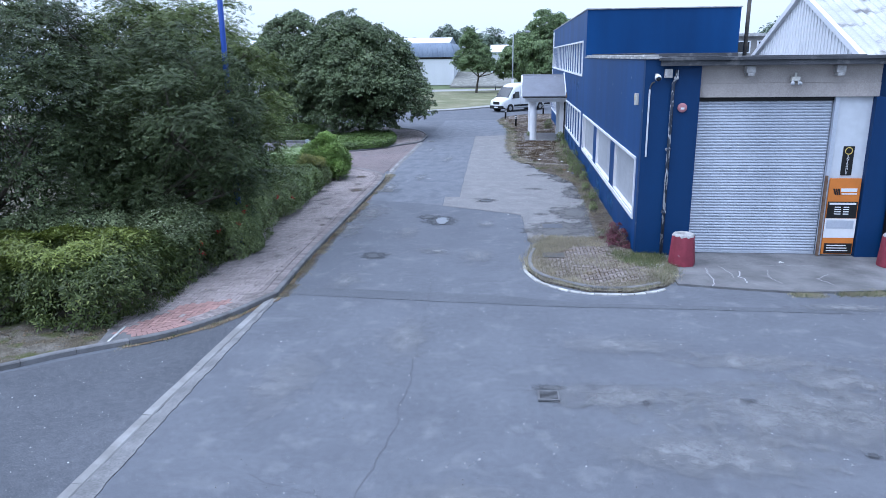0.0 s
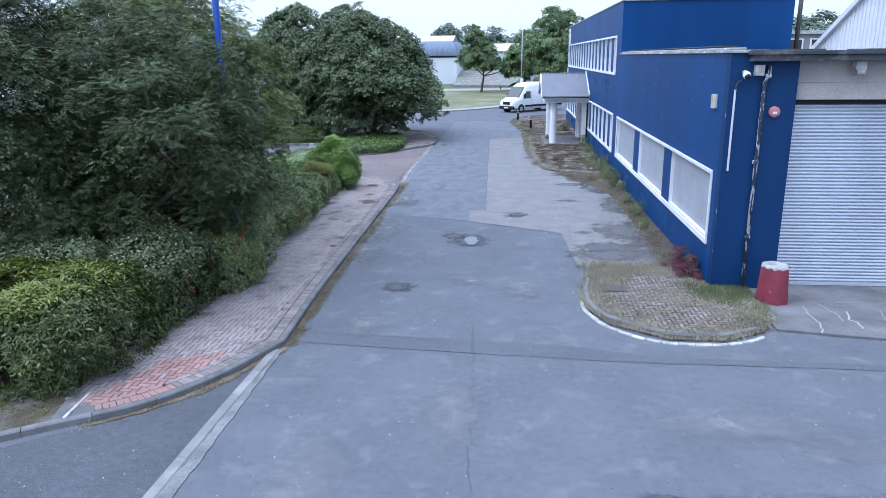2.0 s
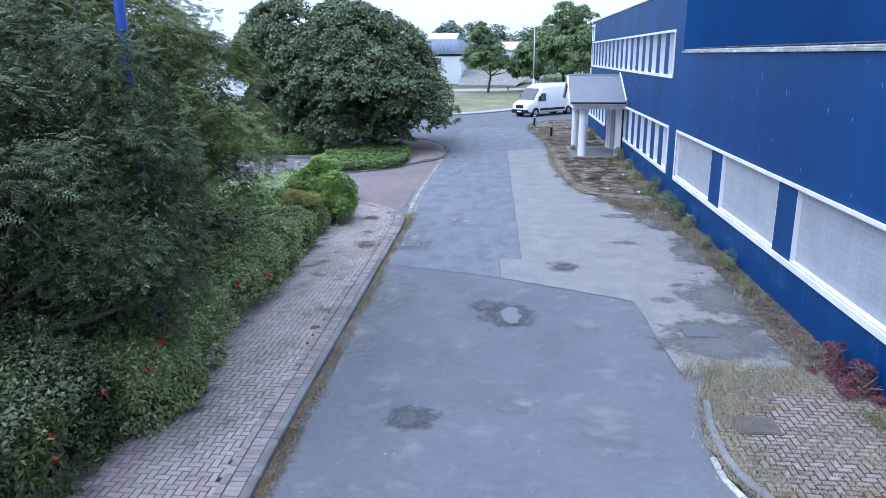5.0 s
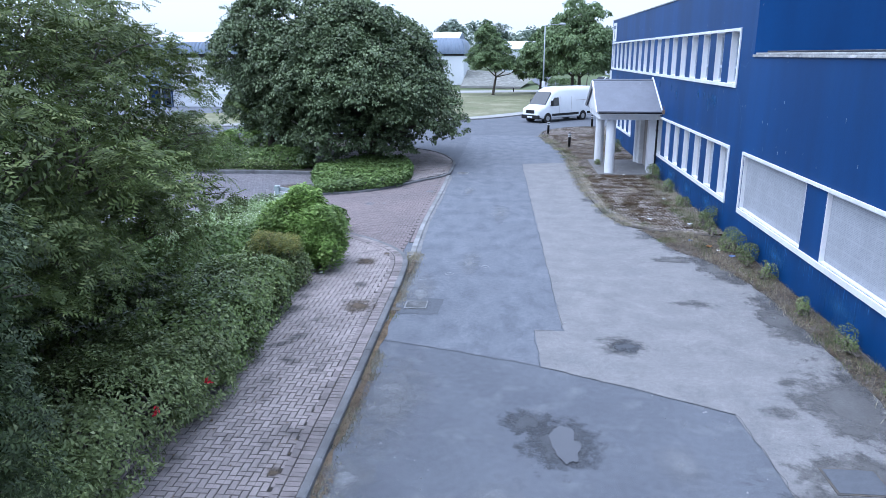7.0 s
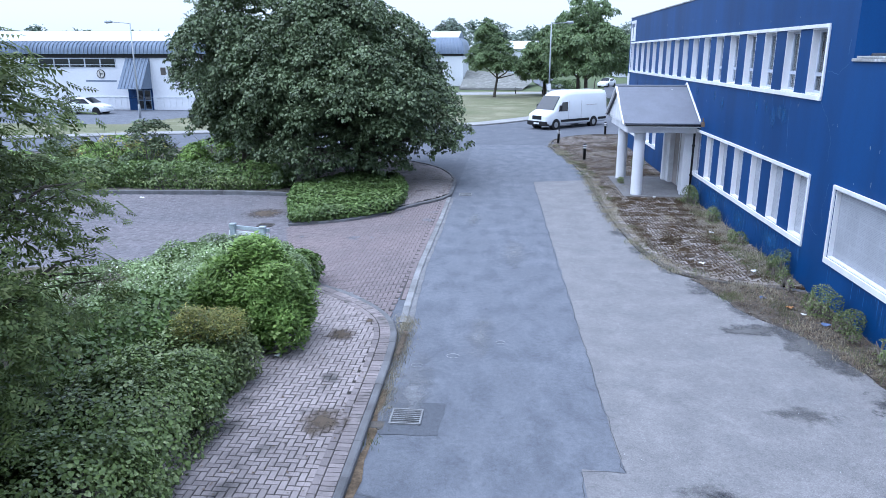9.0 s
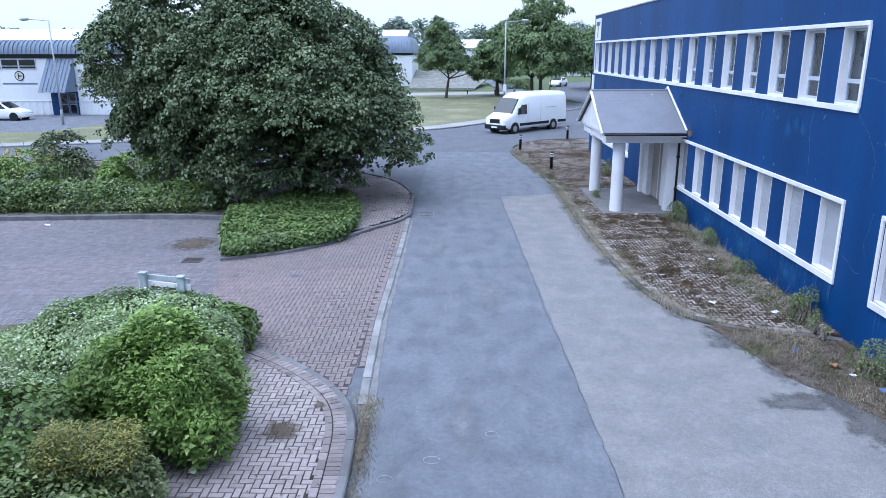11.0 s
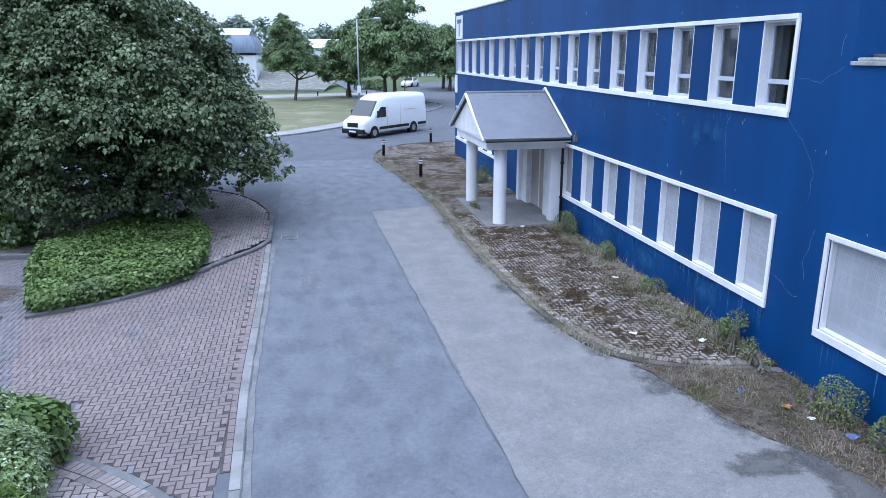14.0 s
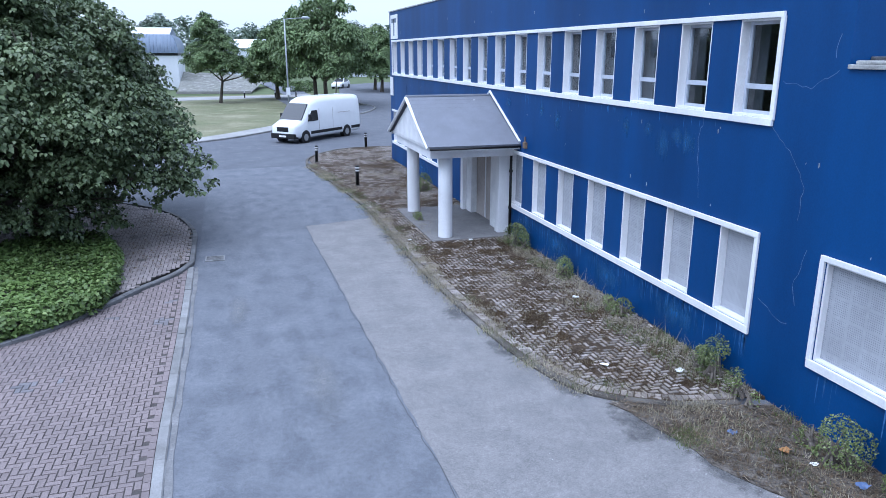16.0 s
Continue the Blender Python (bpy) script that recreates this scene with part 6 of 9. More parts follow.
door = part("door", Geo().box(XW - 0.04, DOOR_Y0, 0.07, XW + 0.015, DOOR_Y1, 2.4, 0.006), M_LINTEL, PORCH, "grey boarded-up double door")
part("door_stile", Geo().box(XW - 0.06, 46.56, 0.1, XW - 0.042, 46.64, 2.35), M_WHITE, door)
part("porch_slab", Geo().box(3.2, 44.2, 0.0, XW, 48.8, 0.082, 0.01), M_PATCH, PORCH, "stained concrete porch slab")
part("beam", Geo().box(3.18, 44.3, 2.46, XW - 0.004, 44.9, 2.74, 0.01).box(3.18, 47.9, 2.46, XW - 0.004, 48.55, 2.74, 0.01).box(3.18, 44.9, 2.46, 3.55, 47.9, 2.74, 0.01), M_WHITE, PORCH, "white timber beam over the columns")
part("soffit", Geo().box(3.1, 44.05, 2.74, XW - 0.004, 48.75, 2.79), M_WHITE, PORCH)
gable = Geo()
gp = [(PY0 + 0.12, EZ - 0.02), (PY1 - 0.12, EZ - 0.02), (RY, RZ - 0.1)]
gable.v = [(x, y, z) for x in (3.1, 3.2) for y, z in gp]
gable.f = [(0, 2, 1), (3, 4, 5), (0, 1, 4, 3), (1, 2, 5, 4), (2, 0, 3, 5)]
part("gable", gable, M_STUCCO, PORCH, "white rough-rendered gable")
for y0 in (PY0, PY1):
    s = 1 if y0 < RY else -1
    n = Vector((0, -(RZ - EZ) * s, (RY - y0) * s)).normalized() * 0.05
    rf = Geo()
    q = [(PX0, y0, EZ), (XW - 0.004, y0, EZ), (XW - 0.004, RY, RZ), (PX0, RY, RZ)]
    rf.v = q + [(x + n.x, y + n.y * (1 if z < 3.5 else 0), z + 0.055) for x, y, z in q]
    rf.f = [(0, 1, 2, 3), (7, 6, 5, 4), (0, 4, 5, 1), (1, 5, 6, 2), (2, 6, 7, 3), (3, 7, 4, 0)]
    roof = part("roof_slope", rf, M_SLATE, PORCH, "grey slate roof slope with pale spots")
    rows = 12
    for k in range(rows):
        g = Geo()
        u = k / rows
        y, z = y0 + (RY - y0) * u, EZ + (RZ - EZ) * u + 0.056
        y2, z2 = y0 + (RY - y0) * (u + 0.95 / rows), EZ + (RZ - EZ) * (u + 0.95 / rows) + 0.057
        g.add([(PX0, y, z + 0.003), (XW - 0.01, y, z + 0.003), (XW - 0.01, y2, z2), (PX0, y2, z2), (PX0, y, z), (XW - 0.01, y, z)], [(0, 1, 2, 3) if s > 0 else (3, 2, 1, 0), (4, 5, 1, 0) if s > 0 else (0, 1, 5, 4)])
        part("slate_course", g, M_SLATE, roof)
    part("gutter", Geo().tube([(PX0 + 0.05, y0 - 0.04 * s, EZ - 0.02), (XW - 0.01, y0 - 0.04 * s, EZ - 0.02)], 0.03, 10), M_BLACK, roof, "black plastic gutter", True)
    part("verge_trim", Geo().tube([(XW - 0.03, y0 - 0.02 * s, EZ + 0.12), (XW - 0.03, RY, RZ + 0.18)], 0.035, 6), M_WHITE, PORCH, "white flashing against the wall")
    part("barge_board", Geo().tube([(PX0 + 0.01, y0, EZ + 0.0), (PX0 + 0.01, RY, RZ + 0.02)], 0.05, 6), M_WHITE, PORCH)
part("ridge", Geo().tube([(PX0, RY, RZ + 0.055), (XW - 0.01, RY, RZ + 0.055)], 0.05, 8), M_SLATE, PORCH)
for fy in (PY0 + 0.02, PY1 - 0.06):
    part("fascia", Geo().box(3.08, fy, EZ - 0.1, XW - 0.005, fy + 0.04, EZ - 0.005), M_WHITE, PORCH)


# ---- sheds and units round about ----
SHED = thing("gabled_shed", (20, 25.8, 0), "gabled shed with white ribbed gable and stained roof sheets", "building")
SX, SY0, SY1, SE, SR = 13.0, 21.6, 31.8, 5.1, 7.35
SM = 27.0
g = Geo()
k = 76
for i in range(k):
    y0, y1 = SY0 + (SY1 - SY0) * i / k, SY0 + (SY1 - SY0) * (i + 1) / k
    z = lambda y: SE + (SR - SE) * (1 - abs(y - SM) / (SY1 - SM if y > SM else SM - SY0))
    o = 0.03 if i % 2 else 0.0
    q = len(g.v)
    g.v += [(SX - o, y0, 0), (SX - o, y0, z(y0)), (SX - o, y1, 0), (SX - o, y1, z(y1))]
    g.f.append((q + 1, q + 3, q + 2, q))
    if i:
        g.f.append((q - 1, q + 1, q, q - 2))
part("gable", g, M_CLADWHITE, SHED, "white ribbed sheet gable")
part("wall", Geo().box(SX + 0.12, SY0, 0, 40, SY0 + 0.2, SE).box(SX + 0.12, SY1 - 0.2, 0, 40, SY1, SE), M_CLADWHITE, SHED)
for y0 in (SY0 - 0.25, SY1 + 0.25):
    g = Geo()
    n = 90
    for i in range(2 * n + 1):
        x, up = SX - 0.1 + 27 * i / (2 * n), 0.06 * (i % 2)
        g.v += [(x, y0, SE - 0.12 + up), (x, SM, SR + up)]
    g.f = [(2 * i, 2 * i + 2, 2 * i + 3, 2 * i + 1) if y0 < SM else (2 * i + 1, 2 * i + 3, 2 * i + 2, 2 * i) for i in range(2 * n)]
    part("roof_slope", g, M_ASBESTOS, SHED, "ribbed roof sheets with dark lichen stains")
    part("barge_board", Geo().tube([(SX - 0.08, y0, SE - 0.1), (SX - 0.08, SM, SR + 0.05)], 0.13, 4), M_CLADWHITE, SHED)
MAST = thing("roof_pole", (13.2, 34, 3.4), "slim dark pole standing behind the upper storey", "pole")
part("shaft", Geo().tube([(13.2, 34, 3.4), (13.2, 34, 10.5)], 0.09, 10), M_IRON, MAST, "", True)
part("base_plate", Geo().box(13.0, 33.8, 3.4, 13.4, 34.2, 3.45, 0.008), M_IRON, MAST)

FARB = thing("office_block", (28, 78, 0), "distant low grey block with a strip of windows", "building")
part("wall", Geo().box(20, 74, 0, 44, 90, 6.9), M_GREYWALL, FARB)
part("roof", Geo().box(19.7, 73.7, 6.9, 44.3, 90.3, 7.2, 0.03), M_COPING, FARB)
for k in range(8):
    w = part("window", Geo().box(20.8 + 2.8 * k, 73.94, 5.3, 23.0 + 2.8 * k, 74.0, 6.5), M_WHITE, FARB)
    part("pane", Geo().box(20.95 + 2.8 * k, 73.92, 5.4, 22.85 + 2.8 * k, 73.938, 6.4), M_CARGLASS, w)


def barrel_roof(x0, x1, y_front, z_eave, z_top, depth, n, ribs):
    """A roof sheet that curves up and back from the eave, ribbed along x."""
    g = Geo()
    arc = [(y_front - 0.35 + depth * (1 - math.cos(a)), z_eave + (z_top - z_eave) * math.sin(a)) for a in [math.pi / 2 * i / n for i in range(n + 1)]]
    for k in range(ribs):
        xa, xb = x0 + (x1 - x0) * k / ribs, x0 + (x1 - x0) * (k + 1) / ribs
        xm = xa + (xb - xa) * 0.75
        b = len(g.v)
        for y, z in arc:
            g.v += [(xa, y, z), (xm, y, z), (xm + 0.01, y - 0.05, z + 0.03), (xb, y - 0.05, z + 0.03)]
        for i in range(n):
            for j in range(3):
                p = b + i * 4 + j
                g.f.append((p, p + 1, p + 5, p + 4))
    return g, arc


def unit_shed(name, x0, x1, yf, z_eave, z_mid, z_top, depth, ribs, label):
    u = thing(name, ((x0 + x1) / 2, yf + 8, 0), label, "building")
    part("wall", Geo().box(x0, yf, 0, x1, yf + 18, z_eave - 0.35), M_CLADWHITE, u, "white clad wall")
    part("eave_band", Geo().box(x0 - 0.1, yf - 0.12, z_eave - 0.35, x1 + 0.1, yf + 18, z_eave, 0.02), M_BLACK, u, "dark eave band")
    g, arc = barrel_roof(x0 - 0.2, x1 + 0.2, yf, z_eave, z_mid, depth, 7, ribs)
    back = lambda y: y - (yf - 0.35)
    limit = [(x0 - 0.2 + back(y) * 0.34, x1 + 0.2 - back(y) * 0.34, z) for y, z in arc]
    g.v = [(min(max(x, np.interp(z, [q[2] for q in limit], [q[0] for q in limit])), np.interp(z, [q[2] for q in limit], [q[1] for q in limit])), y, z) for x, y, z in g.v]
    part("roof_edge", g, M_CLADBLUE, u, "blue-grey curved ribbed roof edge", True)
    top = Geo()
    ya, za = arc[-1]
    xa, xb = limit[-1][0], limit[-1][1]
    top.add([(xa, ya, za), (xb, ya, za), (xb, yf + 10, z_top), (xa, yf + 10, z_top), (xb, yf + 19, z_eave), (xa, yf + 19, z_eave)], [(0, 1, 2, 3), (3, 2, 4, 5)])
    part("roof", top, M_CLADPALE, u, "pale sheet roof")
    for side in (0, 1):
        e = Geo()
        for (y, z), q in zip(arc, limit):
            e.v += [(q[side], y, z), (q[side], yf + 18.9, z)]
        e.v += [(limit[-1][side], yf + 10, z_top)]
        k = len(arc)
        e.f = [(2 * i, 2 * i + 1, 2 * i + 3, 2 * i + 2) if side else (2 * i + 2, 2 * i + 3, 2 * i + 1, 2 * i) for i in range(k - 1)] + [(2 * k - 2, 2 * k - 1, 2 * k)]
        part("roof_end", e, M_CLADBLUE, u, "blue-grey curved roof end", False)
    return u


U38 = unit_shed("industrial_unit", -62, -19, 84, 5.3, 6.5, 7.7, 1.3, 110, "white industrial unit with a curved blue-grey roof edge")
plinth = Geo()
for i in range(140):
    xa = -62 + 43 * i / 140
    plinth.box(xa, 83.93 if i % 2 else 83.96, 0.1, xa + 0.307, 84.0, 1.24)
part("ribbed_plinth", plinth, M_CLADWHITE, U38, "white ribbed lower cladding")
part("plinth_cap", Geo().box(-62, 83.9, 1.24, -19, 84.0, 1.3, 0.01), M_CLADPALE, U38)
for k in range(6):
    xa = -38.75 - 1.55 * (k + 1)
    w = part("window", Geo().box(xa, 83.93, 4.05, xa + 1.52, 84.0, 4.9, 0.01), M_CLADPALE, U38)
    part("pane", Geo().box(xa + 0.06, 83.905, 4.34, xa + 1.46, 83.928, 4.85).box(xa + 0.06, 83.905, 4.1, xa + 1.46, 83.928, 4.27), M_CARGLASS, w)
can = Geo()
for i in range(14):
    xa = -37.75 + 2.35 * i / 14
    o = 0.05 if i % 2 else 0.0
    xb = xa + 2.35 / 14
    can.add([(xa, 83.95 - o, 4.9), (xb, 83.95 - o, 4.9), (xb - 0.25, 82.3 - o, 2.1), (xa - 0.25, 82.3 - o, 2.1)], [(0, 3, 2, 1)])
    can.add([(xa, 83.95, 4.9), (xa - 0.25, 82.3, 2.1), (xa - 0.25, 82.3 - o, 2.1), (xa, 83.95 - o, 4.9)], [(0, 1, 2, 3)])
canopy = part("canopy", can, M_CLADBLUE, U38, "steep blue ribbed entrance canopy")
part("cheek", Geo().add([(-35.4, 83.95, 4.9), (-35.65, 82.3, 2.1), (-35.4, 83.95, 2.1)], [(0, 1, 2)]), M_CLADBLUE, canopy)
part("cheek", Geo().add([(-37.75, 83.95, 4.9), (-38.0, 82.3, 2.1), (-37.75, 83.95, 2.1)], [(2, 1, 0)]), M_CLADBLUE, canopy)
ent = part("entrance", Geo().box(-37.8, 83.9, 0.06, -35.4, 84.0, 2.1, 0.01), M_NAVY, U38, "dark blue entrance with glazed doors")
for xa in (-36.95, -36.2):
    d = part("glazed_door", Geo().box(xa, 83.85, 0.08, xa + 0.68, 83.9, 1.98, 0.008), M_CLADBLUE, ent)
    part("pane", Geo().box(xa + 0.08, 83.83, 0.2, xa + 0.6, 83.848, 0.95).box(xa + 0.08, 83.83, 1.05, xa + 0.6, 83.848, 1.9), M_CARGLASS, d)
emb = part("emblem", Geo().tube([(-40.4, 84.0, 3.45), (-40.4, 83.95, 3.45)], 0.42, 24), M_BLACK, U38, "round black and cream emblem")
part("emblem_face", Geo().tube([(-40.4, 83.96, 3.45), (-40.4, 83.94, 3.45)], 0.34, 24), M_CREAM, emb)
part("emblem_mark", Geo().box(-40.5, 83.92, 3.2, -40.42, 83.938, 3.7).box(-40.42, 83.92, 3.4, -40.2, 83.938, 3.5), M_BLACK, emb)
part("sign_bar", Geo().box(-42.0, 83.98, 2.72, -38.9, 83.998, 2.86), M_CLADBLUE, U38, "strip of small illegible lettering")
part("number_bar", Geo().box(-34.4, 83.97, 3.35, -33.9, 83.998, 4.05).box(-33.7, 83.97, 3.35, -33.2, 83.998, 4.05), M_IRON, U38, "dark number bars")
U2 = unit_shed("industrial_unit", -52, -9.1, 140, 5.3, 8.0, 9.2, 3.4, 90, "far white unit with a broad curved grey roof")
for i, (x0, x1, y, h) in enumerate(((-4, 20, 210, 6.5), (-90, -40, 230, 7.5), (24, 70, 190, 6.0))):
    w = thing("far_warehouse", ((x0 + x1) / 2, y + 10, 0), "far pale warehouse with a low roof", "building")
    part("wall", Geo().box(x0, y, 0, x1, y + 20, h), M_CLADPALE, w)
    part("roof", Geo().add([(x0 - .4, y - .4, h), (x1 + .4, y - .4, h), (x1 + .4, y + 10, h + 2.2), (x0 - .4, y + 10, h + 2.2), (x0 - .4, y + 20.4, h), (x1 + .4, y + 20.4, h)], [(0, 1, 2, 3), (3, 2, 5, 4)]), M_CLADWHITE, w)
bank = Geo()
for k in range(13):
    u = k / 12
    for m in range(9):
        w = m / 8
        bump = 0.25 * noise.noise((u * 4, w * 5, 3.3))
        bank.v.append((-9.0 + (9.6 + 3.4 * w) * u, 129.2 - 2.0 * u + 21 * w, 0.05 + (2.3 + bump) * w * (1 - 0.45 * u * u)))
bank.f = [(k * 9 + m, (k + 1) * 9 + m, (k + 1) * 9 + m + 1, k * 9 + m + 1) for k in range(12) for m in range(8)]
setting("bank", bank, M_BANK, "grey stony bank rising behind the lawn", "bank")
setting("edging_wall", Geo().prism([(-9.0, 128.9), (0.7, 126.9), (0.7, 127.2), (-9.0, 129.2)], 0.0, 0.32), M_GREYWALL, "low grey edging wall at the foot of the bank", "wall")
setting("footpath", Geo().sheet([(4.7, 121.8), (7.9, 121.8), (8.2, 205), (3.8, 205), (3.4, 155)], 0.07), M_ASPHALT2, "grey asphalt path leading away past the bank", "footpath")


# ---- street furniture ----
def lamp_post(base, height, arm, material, label, lantern=True):
    x, y, z = base
    p = thing("street_lamp", base, label, "street lamp")
    part("base_sleeve", Geo().tube([(x, y, z), (x, y, z + 1.1), (x, y, z + 1.15)], [0.1, 0.1, 0.07], 12), material, p, "", True)
    part("shaft", Geo().tube([(x, y, z + 1.1), (x, y, height * 0.6), (x, y, height)], [0.07, 0.06, 0.05], 12), material, p, "", True)
    if lantern:
        s = 1 if arm > 0 else -1
        a = part("arm", Geo().tube([(x, y, height - 0.05), (x + arm * 0.3, y, height + 0.02), (x + arm * 0.75, y, height + 0.08)], 0.03, 8), material, p, "", True)
        part("lantern", Geo().tube([(x + arm * 0.7, y, height + 0.08), (x + arm * 0.76, y, height + 0.1), (x + arm * 0.95, y, height + 0.08), (x + arm * 1.03, y, height + 0.07)], [0.05, 0.12, 0.13, 0.05], 10), material, a, "", True)
    return p


lamp_post((2.35, 83.7, 0.05), 7.9, 1.9, M_ZINC, "tall grey street lamp on the lawn edge")
lamp_post((-32.3, 75.3, 0.05), 7.75, -2.1, M_ZINC, "tall grey street lamp before the white unit")
BP = thing("lamp_column", (-5.25, 17.2, 0.08), "tall blue-painted lamp column rising from the hedge", "lamp column")
part("base_sleeve", Geo().tube([(-5.25, 17.2, 0.05), (-5.25, 17.2, 1.3), (-5.25, 17.2, 1.36)], [0.11, 0.11, 0.08], 14), M_POLEBLUE, BP, "", True)
part("shaft", Geo().tube([(-5.25, 17.2, 1.3), (-5.25, 17.2, 8.6)], [0.085, 0.065], 14), M_POLEBLUE, BP, "", True)
part("notice_plate", Geo().box(2.2, 83.58, 2.1, 2.5, 83.62, 2.7, 0.01), M_PLATE, link(new("plate_bracket", part("plate_bracket", Geo().box(2.3, 83.6, 2.2, 2.4, 83.7, 2.6), M_ZINC).data), [o for o in scene.objects if o.name == "street_lamp"][0]))
bpy.data.objects.remove([o for o in scene.objects if o.name == "plate_bracket"][0])


def bollard(h=0.84, r=0.075):
    b = thing("bollard", (0, 0, 0), "black bollard with two white bands", "bollard", "bollards by the road")
    part("post", Geo().tube([(0, 0, 0), (0, 0, h - 0.03), (0, 0, h)], [r, r, r * 0.8], 16), M_BLACK, b, "", True)
    for z in (h - 0.13, h - 0.24):
        part("band", Geo().tube([(0, 0, z), (0, 0, z + 0.055)], r + 0.004, 16), M_PLATE, b, "white reflective band", True)
    part("ground_collar", Geo().tube([(0, 0, 0), (0, 0, 0.03)], [r * 1.3, r * 1.2], 16), M_IRON, b)
    return b


B0 = bollard()
B0.matrix_basis = pose(2.66, 53.75, 0.07)
for x, y, tilt in ((1.79, 60.7, 1.5), (5.24, 65.85, -1.0), (3.2, 115.5, 0), (5.7, 115.5, 0), (-0.4, 116, 0)):
    copy_thing(B0, pose(x, y, 0.07, 0, tilt, 20))


def drum(x, y, turn):
    d = thing("concrete_drum", (x, y, 0.06), "tapered concrete block, red sides, chipped white top", "concrete block", "blocks beside the shutter")
    n = 32
    g = Geo()
    prof = [(0.335, 0.0), (0.34, 0.05), (0.305, 0.5), (0.285, 0.74), (0.275, 0.78)]
    for r, z in prof:
        for j in range(n):
            a = 2 * math.pi * j / n
            k = math.cos(math.pi / 8) / math.cos((a + turn * 0.3) % (math.pi / 4) - math.pi / 8) + 0.012 * noise.noise((math.cos(a) * 2 + x, math.sin(a) * 2, z * 3))
            g.v.append((x + r * k * math.cos(a), y + r * k * math.sin(a), 0.055 + z))
    for i in range(len(prof) - 1):
        for j in range(n):
            g.f.append((i * n + j, i * n + (j + 1) % n, (i + 1) * n + (j + 1) % n, (i + 1) * n + j))
    part("body", g, M_RED, d, "worn red-painted side", True)
    c = Geo()
    for r, z in ((0.282, 0.735), (0.28, 0.785), (0.25, 0.808), (0.12, 0.80), (0.08, 0.76)):
        for j in range(n):
            a = 2 * math.pi * j / n
            k = math.cos(math.pi / 8) / math.cos((a + turn * 0.3) % (math.pi / 4) - math.pi / 8) + 0.03 * noise.noise((math.cos(a) * 4 + x, math.sin(a) * 4, z * 9))
            dz = 0.045 * noise.noise((math.cos(a) * 3, math.sin(a) * 3, x)) if z < 0.75 else 0
            c.v.append((x + r * k * math.cos(a), y + r * k * math.sin(a), 0.058 + z + dz * 2))
    for i in range(4):
        for j in range(n):
            c.f.append((i * n + j, i * n + (j + 1) % n, (i + 1) * n + (j + 1) % n, (i + 1) * n + j))
    c.f.append(tuple(range(4 * n, 5 * n)))
    part("top", c, M_CHIPPED, d, "chipped white concrete top", True)


drum(6.78, 16.35, 0)
drum(11.95, 16.45, 1)


def gully(x, y, w, h, z, bars_n, label, material=M_IRON):
    d = thing("drain_grate", (x, y, z), label, "drain", "drains")
    f = 0.028
    part("frame", Geo().box(x - w / 2, y - h / 2, z - 0.03, x - w / 2 + f, y + h / 2, z, 0.003).box(x + w / 2 - f, y - h / 2, z - 0.03, x + w / 2, y + h / 2, z, 0.003)
         .box(x - w / 2 + f, y - h / 2, z - 0.03, x + w / 2 - f, y - h / 2 + f, z, 0.003).box(x - w / 2 + f, y + h / 2 - f, z - 0.03, x + w / 2 - f, y + h / 2, z, 0.003), material, d)
    part("pit", Geo().box(x - w / 2 + f, y - h / 2 + f, z - 0.035, x + w / 2 - f, y + h / 2 - f, z - 0.022), M_BLACK, d)
    for k in range(bars_n):
        yy = y - h / 2 + f + (h - 2 * f) * (k + 0.5) / bars_n
        part("bar", Geo().box(x - w / 2 + f, yy - 0.008, z - 0.022, x + w / 2 - f, yy + 0.008, z - 0.004), material, d)


gully(3.03, 8.72, 0.34, 0.34, 0.045, 7, "square iron drain grate in the worn yard", M_GRATE2)
setting("trench_repair", Geo().sheet(wobble([(-3.0, 26.1), (-2.15, 26.12), (-2.12, 27.1), (-3.05, 27.08)], 0.25, 0.02, 31), 0.0105), M_TRENCH, "dark square repair round the drain", "road")
gully(-2.68, 26.62, 0.48, 0.46, 0.035, 7, "pale iron drain grate beside the kerb", M_GRATE)
gully(-2.85, 44.3, 0.5, 0.46, 0.035, 7, "iron drain grate by the lane's edge", M_GRATE)
gully(-8.9, 38.5, 0.5, 0.4, 0.045, 6, "dark drain grate in the forecourt")
for x, y, w, h, z, lab in ((3.72, 20.6, 0.7, 0.6, 0.02, "rectangular iron cover in the concrete"), (3.55, 16.9, 0.6, 0.5, 0.09, "square iron cover in the brick corner"), (-3.1, 26.35, 0.25, 0.25, 0.012, "small iron cover beside the lane")):
    c = thing("access_cover", (x, y, 0), lab, "access cover")
    part("rim", Geo().box(x - w / 2, y - h / 2, z - 0.03, x + w / 2, y + h / 2, z, 0.004), M_IRON, c)
    part("lid", Geo().box(x - w / 2 + 0.03, y - h / 2 + 0.03, z, x + w / 2 - 0.03, y + h / 2 - 0.03, z + 0.006, 0.002), M_TRENCH if 20 < y < 22 else M_IRON, c)
stain("moss_patch", -9.5, 40.2, 1.0, 1.1, 0.03, M_MOSSDECAL, "mossy damp patch on the forecourt bricks")
for x, y, r in ((-3.85, 26.2, 0.42), (-4.35, 29.5, 0.34), (-3.95, 30.3, 0.12), (-3.63, 20.0, 0.13)):
    stain("moss_patch", x, y, r * 1.2, r * 1.4, K + 0.006, M_MOSSDECAL, "brown moss patch on the brick pavement")

